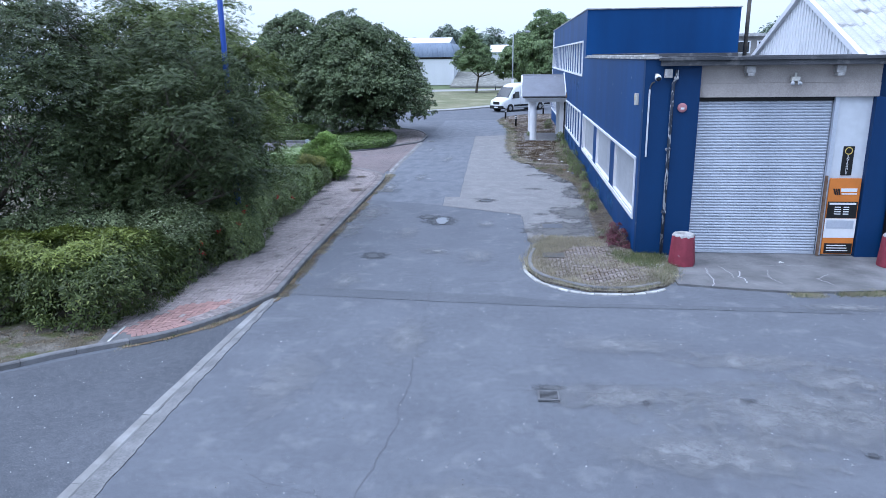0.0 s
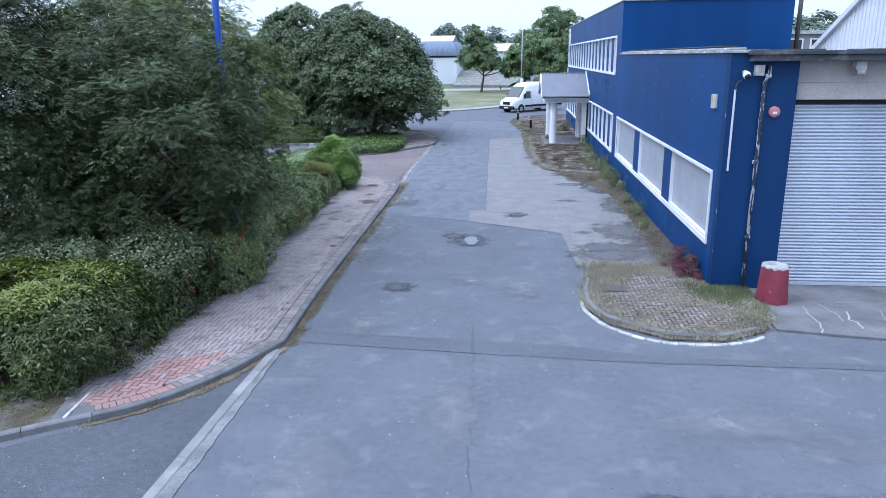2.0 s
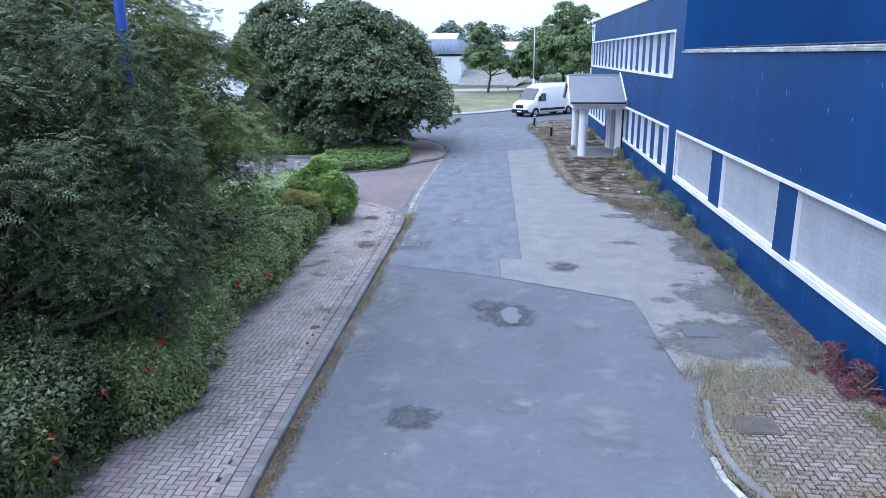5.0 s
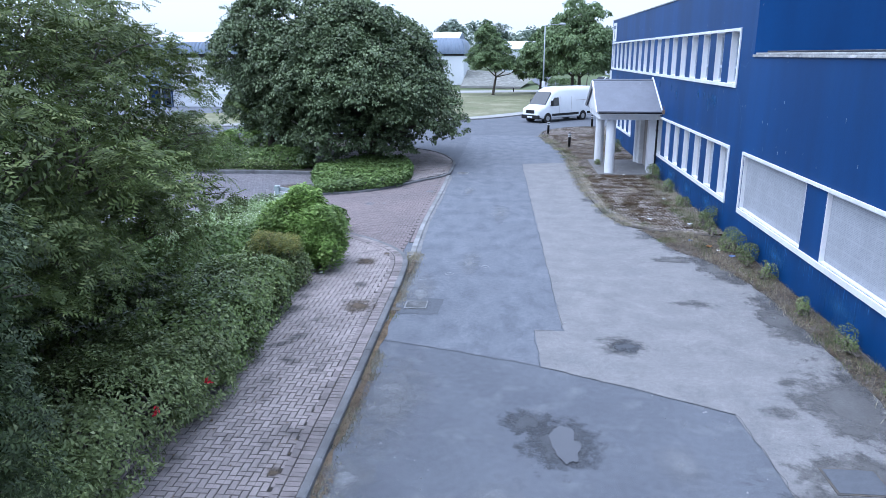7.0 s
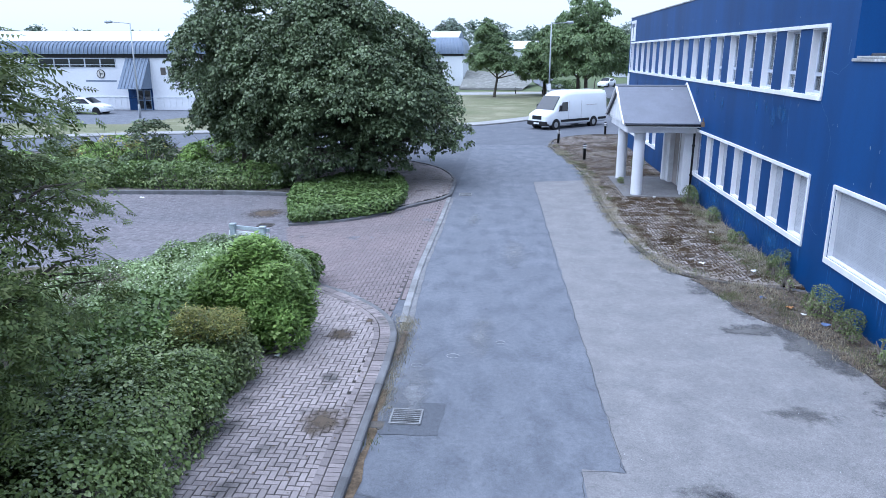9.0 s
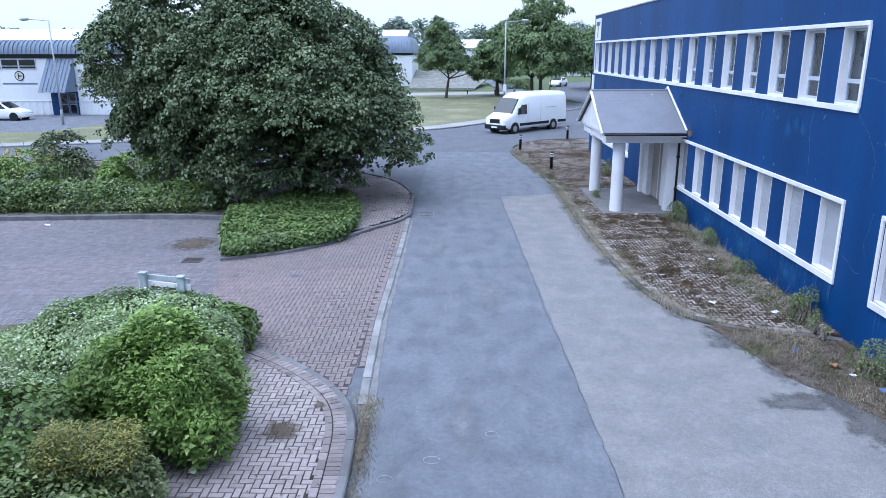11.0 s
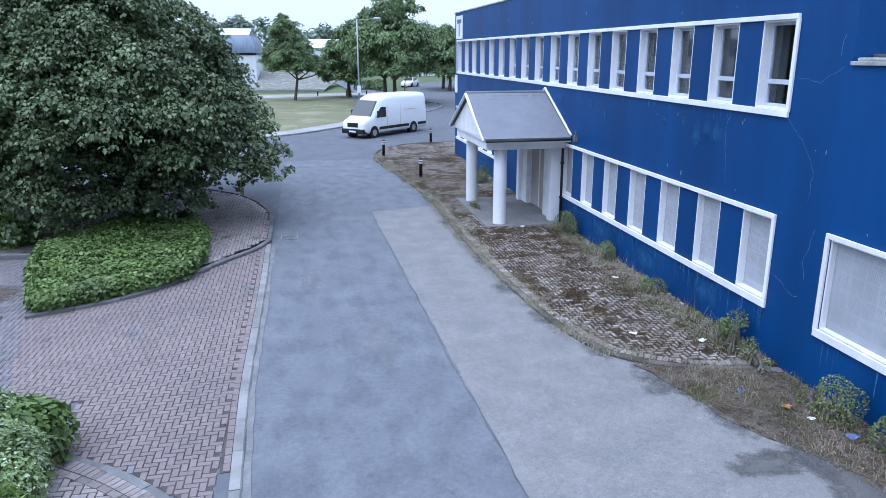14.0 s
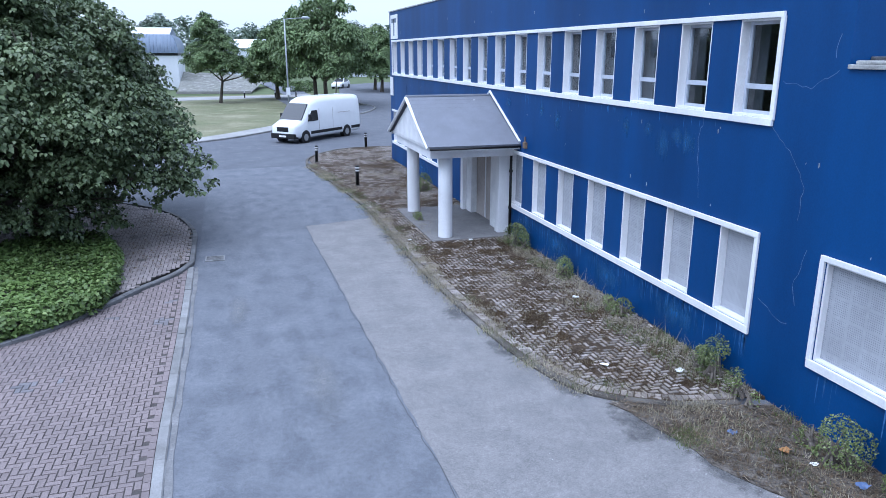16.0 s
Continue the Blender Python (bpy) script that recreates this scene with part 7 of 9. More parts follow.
SIGN = thing("bay_sign", (-7.42, 33.05, 0.08), "low grey timber sign on two posts in ivy", "sign")
for x, y in ((-7.82, 33.17), (-7.0, 32.93)):
    p = part("post", Geo().box(x - 0.06, y - 0.06, 0.0, x + 0.06, y + 0.06, 1.34, 0.012), M_WOODGREY, SIGN)
    part("post_cap", Geo().box(x - 0.075, y - 0.075, 1.34, x + 0.075, y + 0.075, 1.37, 0.01), M_WOODGREY, p)
ang = math.degrees(math.atan2(-0.24, 0.82))
for z0, z1 in ((1.22, 1.31), (0.92, 1.18)):
    b = Geo().box(-0.58, -0.02, z0, 0.58, 0.02, z1, 0.006).moved(pose(-7.4, 33.12, 0, 0, 0, ang))
    part("board", b, M_WHITE if z0 < 1.0 else M_WOODGREY, SIGN)
pb = Geo().box(-0.3, -0.026, 1.02, -0.1, -0.021, 1.09).box(-0.02, -0.026, 1.02, 0.26, -0.021, 1.09).moved(pose(-7.4, 33.12, 0, 0, 0, ang))
part("print_bar", pb, M_IRON, SIGN)


# ---- vehicles ----
def wheel(parent, x, y, r, w):
    t = part("wheel", Geo().tube([(x, y - w / 2, r), (x, y - w / 2 + 0.03, r), (x, y + w / 2 - 0.03, r), (x, y + w / 2, r)], [r * 0.86, r, r, r * 0.86], 24), M_TYRE, parent, "black tyre", True)
    part("rim", Geo().tube([(x, y - w / 2 - 0.004, r), (x, y + w / 2 + 0.004, r)], r * 0.6, 20), M_ALLOY, t, "grey wheel disc")


def body_loft(sections):
    """Cross-sections along x, each with half-widths and heights, closed into one shell."""
    g = Geo()
    n = None
    for x, ring in sections:
        n = len(ring)
        g.v += [(x, y, z) for y, z in ring]
    for i in range(len(sections) - 1):
        for j in range(n):
            g.f.append((i * n + j, i * n + (j + 1) % n, (i + 1) * n + (j + 1) % n, (i + 1) * n + j))
    g.f += [tuple(range(n))[::-1], tuple(range((len(sections) - 1) * n, len(sections) * n))]
    return g


def hull_ring(hw, z0, zb, zt, tw):
    """half-width at the belt, sill, belt and top heights, half-width at the top."""
    half = [(hw * 0.94, z0), (hw, z0 + 0.12), (hw, (z0 + zb) / 2), (hw, zb), (hw - (hw - tw) * 0.6, zb + (zt - zb) * 0.75), (tw - 0.1, zt - 0.02), (tw - 0.3, zt)]
    return half + [(-y, z) for y, z in half[::-1]]


def van(m):
    v = thing("panel_van", (0, 0, 0), "white high-roofed panel van on the road", "van")
    secs = [(-2.98, hull_ring(0.80, 0.42, 0.70, 0.95, 0.78)), (-2.88, hull_ring(0.93, 0.34, 0.82, 1.14, 0.84)), (-2.45, hull_ring(0.98, 0.32, 1.05, 1.3, 0.86)), (-2.15, hull_ring(0.99, 0.32, 1.16, 1.42, 0.86)),
            (-1.55, hull_ring(0.99, 0.32, 1.25, 2.2, 0.82)), (-1.25, hull_ring(0.99, 0.32, 1.3, 2.48, 0.84)), (-0.7, hull_ring(0.99, 0.32, 1.35, 2.66, 0.86)), (0.2, hull_ring(0.99, 0.32, 1.35, 2.72, 0.88)), (3.3, hull_ring(0.99, 0.32, 1.35, 2.7, 0.88)),
            (3.72, hull_ring(0.98, 0.36, 1.35, 2.62, 0.86)), (3.8, hull_ring(0.94, 0.42, 1.35, 2.5, 0.82))]
    part("body", body_loft(secs), M_CARWHITE, v, "white painted body", True, 0.0)
    part("windscreen", Geo().add([(-2.18, -0.84, 1.36), (-2.18, 0.84, 1.36), (-1.42, 0.76, 2.3), (-1.42, -0.76, 2.3), (-2.24, -0.84, 1.39), (-2.24, 0.84, 1.39), (-1.48, 0.76, 2.34), (-1.48, -0.76, 2.34)],
                                   [(7, 6, 5, 4), (0, 1, 5, 4), (1, 2, 6, 5), (2, 3, 7, 6), (3, 0, 4, 7)]), M_CARGLASS, v)
    for s in (-1, 1):
        part("side_window", Geo().add([(-1.75, s * 1.0, 1.28), (-0.75, s * 1.0, 1.28), (-0.75, s * 0.945, 1.92), (-1.28, s * 0.945, 1.92), (-1.75, s * 0.96, 1.28), (-0.75, s * 0.96, 1.28), (-0.75, s * 0.9, 1.92), (-1.28, s * 0.9, 1.92)],
                                        [(0, 1, 2, 3), (4, 5, 1, 0), (1, 5, 6, 2), (2, 6, 7, 3), (3, 7, 4, 0)]), M_CARGLASS, v)
        part("rub_strip", Geo().box(-1.5, s * 0.992 - 0.02, 0.5, 1.7, s * 0.992 + 0.02, 0.68, 0.006).box(2.75, s * 0.992 - 0.02, 0.5, 3.7, s * 0.992 + 0.02, 0.68, 0.006), M_BLACK, v)
        part("door_seam", Geo().box(-0.66, s * 0.995 - 0.004, 0.5, -0.645, s * 0.995 + 0.004, 2.0).box(0.75, s * 0.995 - 0.004, 0.5, 0.765, s * 0.995 + 0.004, 2.0).box(1.3, s * 0.995 - 0.004, 1.62, 2.6, s * 0.995 + 0.004, 1.65), M_LINTEL, v)
        mir = part("mirror", Geo().box(-1.75, s * 1.12 - 0.1, 1.3, -1.62, s * 1.12 + 0.1, 1.72, 0.03), M_BLACK, v)
        part("headlight", Geo().box(-2.9, s * 0.72 - 0.16, 0.82, -2.62, s * 0.72 + 0.16, 1.06, 0.04), M_LENS, v)
        part("tail_light", Geo().box(3.77, s * 0.86 - 0.06, 0.9, 3.83, s * 0.86 + 0.06, 1.4, 0.01), M_RED, v)
        for x in (-2.0, 2.24):
            part("wheel_arch", Geo().tube([(x, s * 0.70, 0.36), (x, s * 0.996, 0.36)], 0.42, 24), M_BLACK, v)
            wheel(v, x, s * 0.89, 0.345, 0.23)
    part("bumper", Geo().box(-3.02, -0.93, 0.3, -2.6, 0.93, 0.62, 0.06), M_BLACK, v, "black plastic bumper")
    part("grille", Geo().box(-3.0, -0.45, 0.72, -2.86, 0.45, 1.0, 0.03), M_BLACK, v)
    part("number_bar", Geo().box(-3.034, -0.26, 0.4, -3.021, 0.26, 0.51), M_PLATE, v)
    v.matrix_basis = m
    return v


def car(m, label):
    c = thing("parked_car", (0, 0, 0), label, "car")
    secs = [(-2.05, hull_ring(0.72, 0.32, 0.5, 0.66, 0.7)), (-1.9, hull_ring(0.84, 0.22, 0.62, 0.76, 0.76)), (-1.1, hull_ring(0.87, 0.2, 0.78, 0.95, 0.76)), (-0.95, hull_ring(0.87, 0.2, 0.82, 1.0, 0.74)),
            (-0.25, hull_ring(0.87, 0.2, 0.86, 1.42, 0.64)), (0.9, hull_ring(0.87, 0.2, 0.88, 1.45, 0.64)), (1.65, hull_ring(0.86, 0.22, 0.9, 1.15, 0.7)), (1.98, hull_ring(0.8, 0.3, 0.8, 0.98, 0.7)), (2.04, hull_ring(0.74, 0.36, 0.7, 0.9, 0.66))]
    part("body", body_loft(secs), M_CARWHITE, c, "", True)
    part("windscreen", Geo().add([(-0.98, -0.70, 1.0), (-0.98, 0.70, 1.0), (-0.28, 0.6, 1.42), (-0.28, -0.6, 1.42), (-1.0, -0.70, 1.02), (-1.0, 0.70, 1.02), (-0.3, 0.6, 1.45), (-0.3, -0.6, 1.45)], [(7, 6, 5, 4), (0, 1, 5, 4), (2, 3, 7, 6), (1, 2, 6, 5), (3, 0, 4, 7)]), M_CARGLASS, c)
    part("rear_window", Geo().add([(1.62, -0.66, 1.2), (1.62, 0.66, 1.2), (1.0, 0.58, 1.46), (1.0, -0.58, 1.46)], [(0, 1, 2, 3)]), M_CARGLASS, c)
    for s in (-1, 1):
        part("side_window", Geo().add([(-0.75, s * 0.84, 0.95), (1.3, s * 0.84, 0.97), (1.0, s * 0.72, 1.36), (-0.2, s * 0.72, 1.36), (-0.75, s * 0.78, 0.95), (1.3, s * 0.78, 0.97), (1.0, s * 0.66, 1.36), (-0.2, s * 0.66, 1.36)], [(0, 1, 2, 3), (4, 5, 1, 0), (2, 6, 7, 3), (1, 5, 6, 2), (3, 7, 4, 0)]), M_CARGLASS, c)
        part("headlight", Geo().box(-2.0, s * 0.6 - 0.14, 0.56, -1.8, s * 0.6 + 0.14, 0.7, 0.03), M_LENS, c)
        part("tail_light", Geo().box(1.95, s * 0.66 - 0.1, 0.7, 2.06, s * 0.66 + 0.1, 0.86, 0.02), M_RED, c)
        for x in (-1.3, 1.25):
            part("wheel_arch", Geo().tube([(x, s * 0.6, 0.31), (x, s * 0.876, 0.31)], 0.36, 22), M_BLACK, c)
            wheel(c, x, s * 0.77, 0.3, 0.2)
    part("bumper", Geo().box(-2.1, -0.74, 0.25, -1.9, 0.74, 0.5, 0.05), M_CARWHITE, c)
    part("number_bar", Geo().box(-2.112, -0.26, 0.34, -2.1, 0.26, 0.45), M_PLATE, c)
    c.matrix_basis = m
    return c


van(pose(2.9, 71.55, 0.0, 0, 0, 45))
car(pose(-39.3, 79.2, 0.06, 0, 0, 180), "white hatchback parked before the white unit")
car(pose(14.8, 139.4, 0.0, 0, 0, 60), "white car standing on the far road")


# ---- trees and shrubs ----
BIG_LOBES = [(-8.7, 47.4, 5.4, 2.9, 3.4, 2.7), (-5.7, 46.6, 3.2, 2.1, 2.8, 1.4), (-9.8, 46.6, 4.6, 2.9, 3.2, 2.7), (-7.6, 45.2, 4.1, 3.1, 2.6, 1.8), (-8.2, 50.0, 4.6, 4.0, 3.4, 3.2), (-8.9, 47.6, 7.0, 2.1, 2.4, 1.75),
             (-9.2, 45.9, 2.4, 1.9, 2.0, 1.5), (-10.4, 46.8, 2.9, 1.8, 2.0, 1.6), (-7.4, 46.8, 1.9, 2.2, 2.0, 1.2), (-6.6, 44.8, 4.9, 1.6, 1.4, 1.3), (-6.2, 48.5, 5.2, 1.5, 1.8, 1.4), (-4.5, 46.6, 2.7, 1.75, 1.8, 1.2), (-3.9, 46.4, 2.1, 1.2, 1.4, 0.8), (-5.9, 47.0, 1.8, 1.4, 1.2, 0.9),
             (-9.9, 44.5, 1.6, 1.3, 1.0, 1.5), (-9.0, 44.0, 1.5, 1.1, 0.8, 1.3), (-9.0, 44.3, 4.2, 1.7, 1.2, 1.5), (-7.4, 46.0, 1.2, 2.0, 1.6, 0.95), (-6.2, 46.2, 1.3, 1.4, 1.3, 0.8), (-10.9, 45.0, 4.6, 1.7, 1.5, 1.8)]
tree("broad_tree", (-7.6, 47.2, 0.08), BIG_LOBES, 0.26, 1.7, 4300, 8, 0.30, 0.122, BROAD, L_MAPLE, "broad dark green tree with a low dense crown", 3, low=-0.9, inner=0.15, bough=0.25, whorled=7)
tree("broad_tree", (-12.9, 47.6, 0.08), [(-12.9, 48.0, 5.6, 2.5, 3.0, 2.8), (-11.8, 47.4, 4.0, 2.2, 2.5, 2.3), (-13.2, 48.8, 3.8, 2.0, 2.6, 2.2), (-11.4, 47.6, 2.4, 1.5, 1.8, 1.6), (-12.5, 47.6, 2.0, 1.7, 1.6, 1.4), (-14.5, 48.2, 5.4, 1.5, 2.0, 1.9), (-13.9, 48.2, 3.3, 1.3, 1.8, 1.5), (-14.0, 48.4, 7.1, 1.3, 1.5, 1.2)],
     0.2, 1.8, 1750, 8, 0.3, 0.122, BROAD, L_MAPLE, "dark green tree behind the low hedge", 5, low=-0.9, inner=0.15, bough=0.25, whorled=7)
tree("rowan_tree", (-9.0, 21.6, 0.08), [(-8.8, 20.8, 4.6, 3.4, 3.4, 2.9), (-7.3, 19.4, 4.1, 2.2, 2.6, 1.5), (-7.5, 22.7, 4.4, 2.1, 2.3, 1.6), (-9.3, 23.8, 4.4, 2.9, 2.6, 2.2), (-9.6, 20.6, 2.2, 2.0, 2.6, 1.4), (-6.1, 19.0, 4.0, 1.3, 1.8, 1.2), (-7.0, 23.4, 4.2, 1.2, 1.5, 1.3), (-6.2, 21.0, 4.0, 1.4, 1.7, 1.0), (-7.6, 24.3, 4.65, 1.4, 1.5, 1.25), (-7.0, 22.6, 5.0, 1.65, 1.7, 1.1), (-8.0, 23.2, 2.6, 1.6, 1.8, 1.3), (-7.3, 24.9, 3.0, 1.2, 1.3, 1.0), (-6.95, 22.7, 5.3, 1.25, 1.6, 0.9), (-6.55, 24.0, 3.7, 1.05, 1.0, 0.8), (-6.4, 24.1, 2.9, 1.0, 0.9, 0.45), (-6.5, 23.6, 2.4, 1.0, 1.0, 0.6), (-8.4, 22.8, 6.0, 1.6, 1.6, 1.1), (-9.6, 24.5, 6.3, 1.8, 1.8, 1.2)],
     0.16, 1.3, 2600, 24, 0.34, 0.205, PINNATE, L_ROWANLIGHT, "olive green rowan tree with feathery leaves leaning over the hedge", 7, up=0.6, droop=0.5, inner=0.3, low=-0.85)
ROWAN = tree("rowan_tree", (-7.6, 16.6, 0.08), [(-8.0, 17.2, 3.9, 2.9, 2.4, 2.4), (-9.0, 17.0, 5.7, 2.4, 2.2, 1.4), (-7.0, 17.6, 5.2, 1.7, 1.8, 1.2), (-6.8, 17.0, 3.8, 1.7, 1.9, 1.5), (-5.8, 15.5, 3.6, 1.8, 1.9, 1.7), (-6.9, 15.9, 1.9, 1.3, 1.7, 1.0), (-5.0, 15.9, 3.0, 1.0, 1.3, 1.2), (-8.2, 16.3, 2.2, 1.8, 2.4, 1.3), (-4.7, 16.45, 3.7, 0.8, 0.8, 1.7), (-4.95, 16.5, 1.9, 0.65, 0.8, 1.2), (-5.3, 17.2, 2.2, 0.6, 0.8, 1.1), (-6.0, 17.0, 4.9, 1.3, 1.3, 1.1), (-4.4, 15.8, 3.2, 0.55, 0.6, 1.0), (-5.15, 16.4, 4.4, 0.9, 0.7, 0.8)],
     0.16, 1.3, 1900, 24, 0.34, 0.16, PINNATE, L_ROWAN, "dark rowan tree with feathery leaves over the clipped hedge", 6, up=0.6, droop=0.5, inner=0.34, low=-0.85)
tree("rowan_tree", (-11.2, 15.0, 0.08), [(-11.0, 15.2, 4.6, 3.3, 3.4, 3.2), (-11.5, 15.8, 6.4, 3.2, 3.0, 1.9), (-9.2, 14.6, 3.5, 2.6, 2.2, 2.2), (-12.5, 17.5, 4.8, 3.2, 3.2, 3.2), (-10.0, 16.4, 2.4, 2.6, 2.4, 1.6)], 0.16, 1.3, 1500, 22, 0.36, 0.22, PINNATE_WIDE, L_ROWAN,
     "dark rowan tree with feathery leaves behind the hedge", 8, up=0.6, droop=0.5, inner=0.34, low=-0.85)
tree("small_tree", (-3.1, 108, 0.05), [(-3.4, 108, 5.2, 3.0, 2.6, 2.0), (-5.2, 108, 4.6, 1.9, 1.8, 1.3), (-1.2, 108, 3.9, 2.3, 2.0, 1.0), (-3.9, 108, 7.5, 1.9, 1.8, 1.6), (-4.0, 108, 8.7, 0.9, 0.9, 0.9), (0.3, 108, 3.3, 1.3, 1.2, 0.5)],
     0.17, 2.4, 1300, 7, 0.34, 0.19, LEAF, L_FAR, "small tree with a pointed crown and leaning trunk on the lawn", 9, bend=0.35, inner=0.25, bough=0.2, whorled=5)
for i, (x, y, h, r) in enumerate(((6.83, 104.4, 11.4, 4.7), (7.08, 97.9, 11.6, 4.5), (3.4, 113, 8.6, 3.3), (18.9, 132.4, 9.5, 3.6), (18.6, 125.9, 9.0, 3.4))):
    tree("lime_tree", (x, y, 0.05), [(x, y, h * 0.58, r * 0.9, r * 0.9, h * 0.34), (x - r * 0.5, y - 0.6, h * 0.46, r * 0.65, r * 0.7, h * 0.24), (x + r * 0.55, y, h * 0.46, r * 0.65, r * 0.7, h * 0.24), (x, y, h * 0.84, r * 0.55, r * 0.55, h * 0.17), (x + r * 0.2, y - r * 0.6, h * 0.44, r * 0.6, r * 0.5, h * 0.2)],
         0.24, 2.6, 720, 7, 0.42, 0.3, LEAF, L_FAR, "tall rounded green tree on the lawn edge", 20 + i, inner=0.15, bough=0.24, whorled=6)
tree("sapling", (7.5, 93.0, 0.05), [(7.5, 93, 3.9, 1.3, 1.3, 1.2)], 0.07, 2.6, 120, 24, 0.25, 0.2, LEAF, L_FAR, "slim young tree with a bare stem", 31)


def mound(name, boxes, density, size, template, material, label, category="shrub", spread=0.12, up=0.7, droop=0.3, clumps=0):
    """A dense shrub: leaves over soft lumps, with a dark twiggy heart. boxes: cx, cy, cz, rx, ry, rz lumps."""
    b = np.array(boxes, float)
    base = (float(b[:, 0].mean()), float(b[:, 1].mean()), 0.08)
    t = thing(name, base, label, category)
    r = random.Random(int(abs(base[0] * 100)))
    for x, y, z, rx, ry, rz in boxes:
        for _ in range(4):
            g = Geo()
            d = Vector((r.gauss(0, 1), r.gauss(0, 1), abs(r.gauss(0.6, 0.5)))).normalized()
            g.tube([(x + r.uniform(-.1, .1), y + r.uniform(-.1, .1), 0.06), (x + d.x * rx * 0.4, y + d.y * ry * 0.4, max(0.1, z + d.z * rz * 0.3)), (x + d.x * rx * 0.9, y + d.y * ry * 0.9, max(0.1, z + d.z * rz * 0.9))], [0.03, 0.018, 0.006], 5)
            part("stem", g, M_TWIG, t)
    if clumps:
        at, out = crown_points(boxes, clumps, max(8, int(density / 25)), 0.1, 0.25, -0.5, 0.30)
        at[:, 2] = np.maximum(at[:, 2], 0.12)
        leaves("foliage", at, out, size, template, material, t, droop=droop, up=up, scatter=0.5)
    else:
        scatter_mound("foliage", boxes, density, size, template, material, t, up, droop)
    return t


def scatter_mound(name, boxes, density, size, template, material, t, up=0.7, droop=0.3):
    at, out = [], []
    for x, y, z, rx, ry, rz in boxes:
        area = 2 * math.pi * (rx * ry + rx * rz + ry * rz) * 0.75
        n = int(area * density)
        d = unit(RNG.normal(0, 1, (n, 3)))
        d[:, 2] = np.abs(d[:, 2]) * np.where(RNG.random(n) < 0.75, 1, -0.7)
        q = np.sign(d) * np.abs(d) ** 0.72
        k = np.where(RNG.random(n) < 0.25, RNG.uniform(0.6, 0.9, n), RNG.uniform(0.9, 1.05, n))
        p = np.array([x, y, z]) + q * np.array([rx, ry, rz]) * k[:, None]
        bump = np.array([noise.noise((a * 1.7, c * 1.7, e * 1.7)) for a, c, e in p]) * 0.2
        p += d * bump[:, None]
        p[:, 2] = np.maximum(p[:, 2], 0.1 + RNG.random(n) * 0.05)
        at.append(p)
        out.append(d)
    at, out = np.concatenate(at), np.concatenate(out)
    deep = np.zeros(len(at), bool)
    for x, y, z, rx, ry, rz in boxes:
        deep |= ((np.abs((at - np.array([x, y, z])) / np.array([rx, ry, rz])) ** 2.6).sum(1) < 0.5)
    return leaves(name, at[~deep], out[~deep], size, template, material, t, droop=droop, up=up, scatter=0.6)


# hedge along the pavement, lump by lump
HEDGE = mound("hedge", [(-6.45, 12.3, 0.6, 1.3, 1.65, 0.95), (-8.9, 12.0, 0.6, 1.5, 1.5, 0.95), (-11.3, 12.0, 0.6, 1.5, 1.5, 1.0), (-6.2, 14.8, 0.56, 1.15, 1.6, 0.88)], 420, 0.085, LANCE, L_HEDGE, "clipped glossy green hedge at the pavement's tip", "hedge", up=0.35, droop=1.1)
HEDGE_LUMPS = [(-6.45, 12.3, 0.6, 1.3, 1.65, 0.95), (-8.9, 12.0, 0.6, 1.5, 1.5, 0.95), (-11.3, 12.0, 0.6, 1.5, 1.5, 1.0), (-6.2, 14.8, 0.56, 1.15, 1.6, 0.88)]
sprays("outer_growth", HEDGE_LUMPS, 75, 8, 0.13, 0.1, LANCE, L_HEDGE, HEDGE, 0.35)
scatter_mound("young_growth", [(-7.3, 12.2, 1.46, 1.1, 1.2, 0.2), (-8.3, 12.0, 1.46, 0.7, 1.0, 0.18)], 300, 0.085, LANCE, L_HEDGETOP, HEDGE, 0.5, 0.9)["label"] = "yellow-green young growth"
sprays("tip_growth", [(-7.0, 12.2, 1.42, 1.3, 1.3, 0.24), (-8.4, 12.0, 1.42, 0.9, 1.1, 0.22)], 75, 9, 0.12, 0.095, LANCE, L_HEDGETOP, HEDGE, 0.6)["label"] = "yellow-green young shoots"
HEDGE2_LUMPS = [(-6.1, 17.3, 0.66, 1.15, 1.7, 0.7), (-5.4, 16.8, 0.6, 0.62, 1.2, 0.66), (-5.2, 16.4, 0.55, 0.5, 0.8, 0.75), (-4.98, 16.7, 0.55, 0.38, 0.8, 0.62), (-5.0, 17.6, 0.5, 0.36, 0.8, 0.6), (-6.1, 20.0, 0.64, 1.15, 1.7, 0.66), (-6.05, 21.6, 0.58, 1.1, 0.9, 0.62)]
HEDGE2 = mound("hedge", HEDGE2_LUMPS, 420, 0.085, LANCE, L_QUINCE, "dense dark green hedge with a few red flowers", "hedge", up=0.4, droop=0.9)
sprays("outer_growth", HEDGE2_LUMPS, 75, 8, 0.11, 0.06, LEAF, L_QUINCE, HEDGE2, 0.4)
mound("bramble", [(-7.7, 24.4, 0.5, 1.2, 1.2, 0.72), (-8.1, 22.8, 0.5, 1.3, 1.8, 0.6), (-10.3, 23.6, 0.7, 1.5, 2.0, 0.9)], 430, 0.1, LEAF, L_HEDGE, "tangled dark bramble with bare dead stems", "bramble", up=0.3, droop=0.4)
mound("ivy_thicket", [(-8.2, 26.2, 0.45, 1.5, 1.8, 0.72), (-7.5, 28.0, 0.5, 1.0, 1.2, 0.75), (-10.4, 27.0, 0.6, 1.5, 1.8, 0.75)], 470, 0.076, IVY, L_IVYBRIGHT, "mixed green ivy and bramble thicket", "thicket", up=0.4)
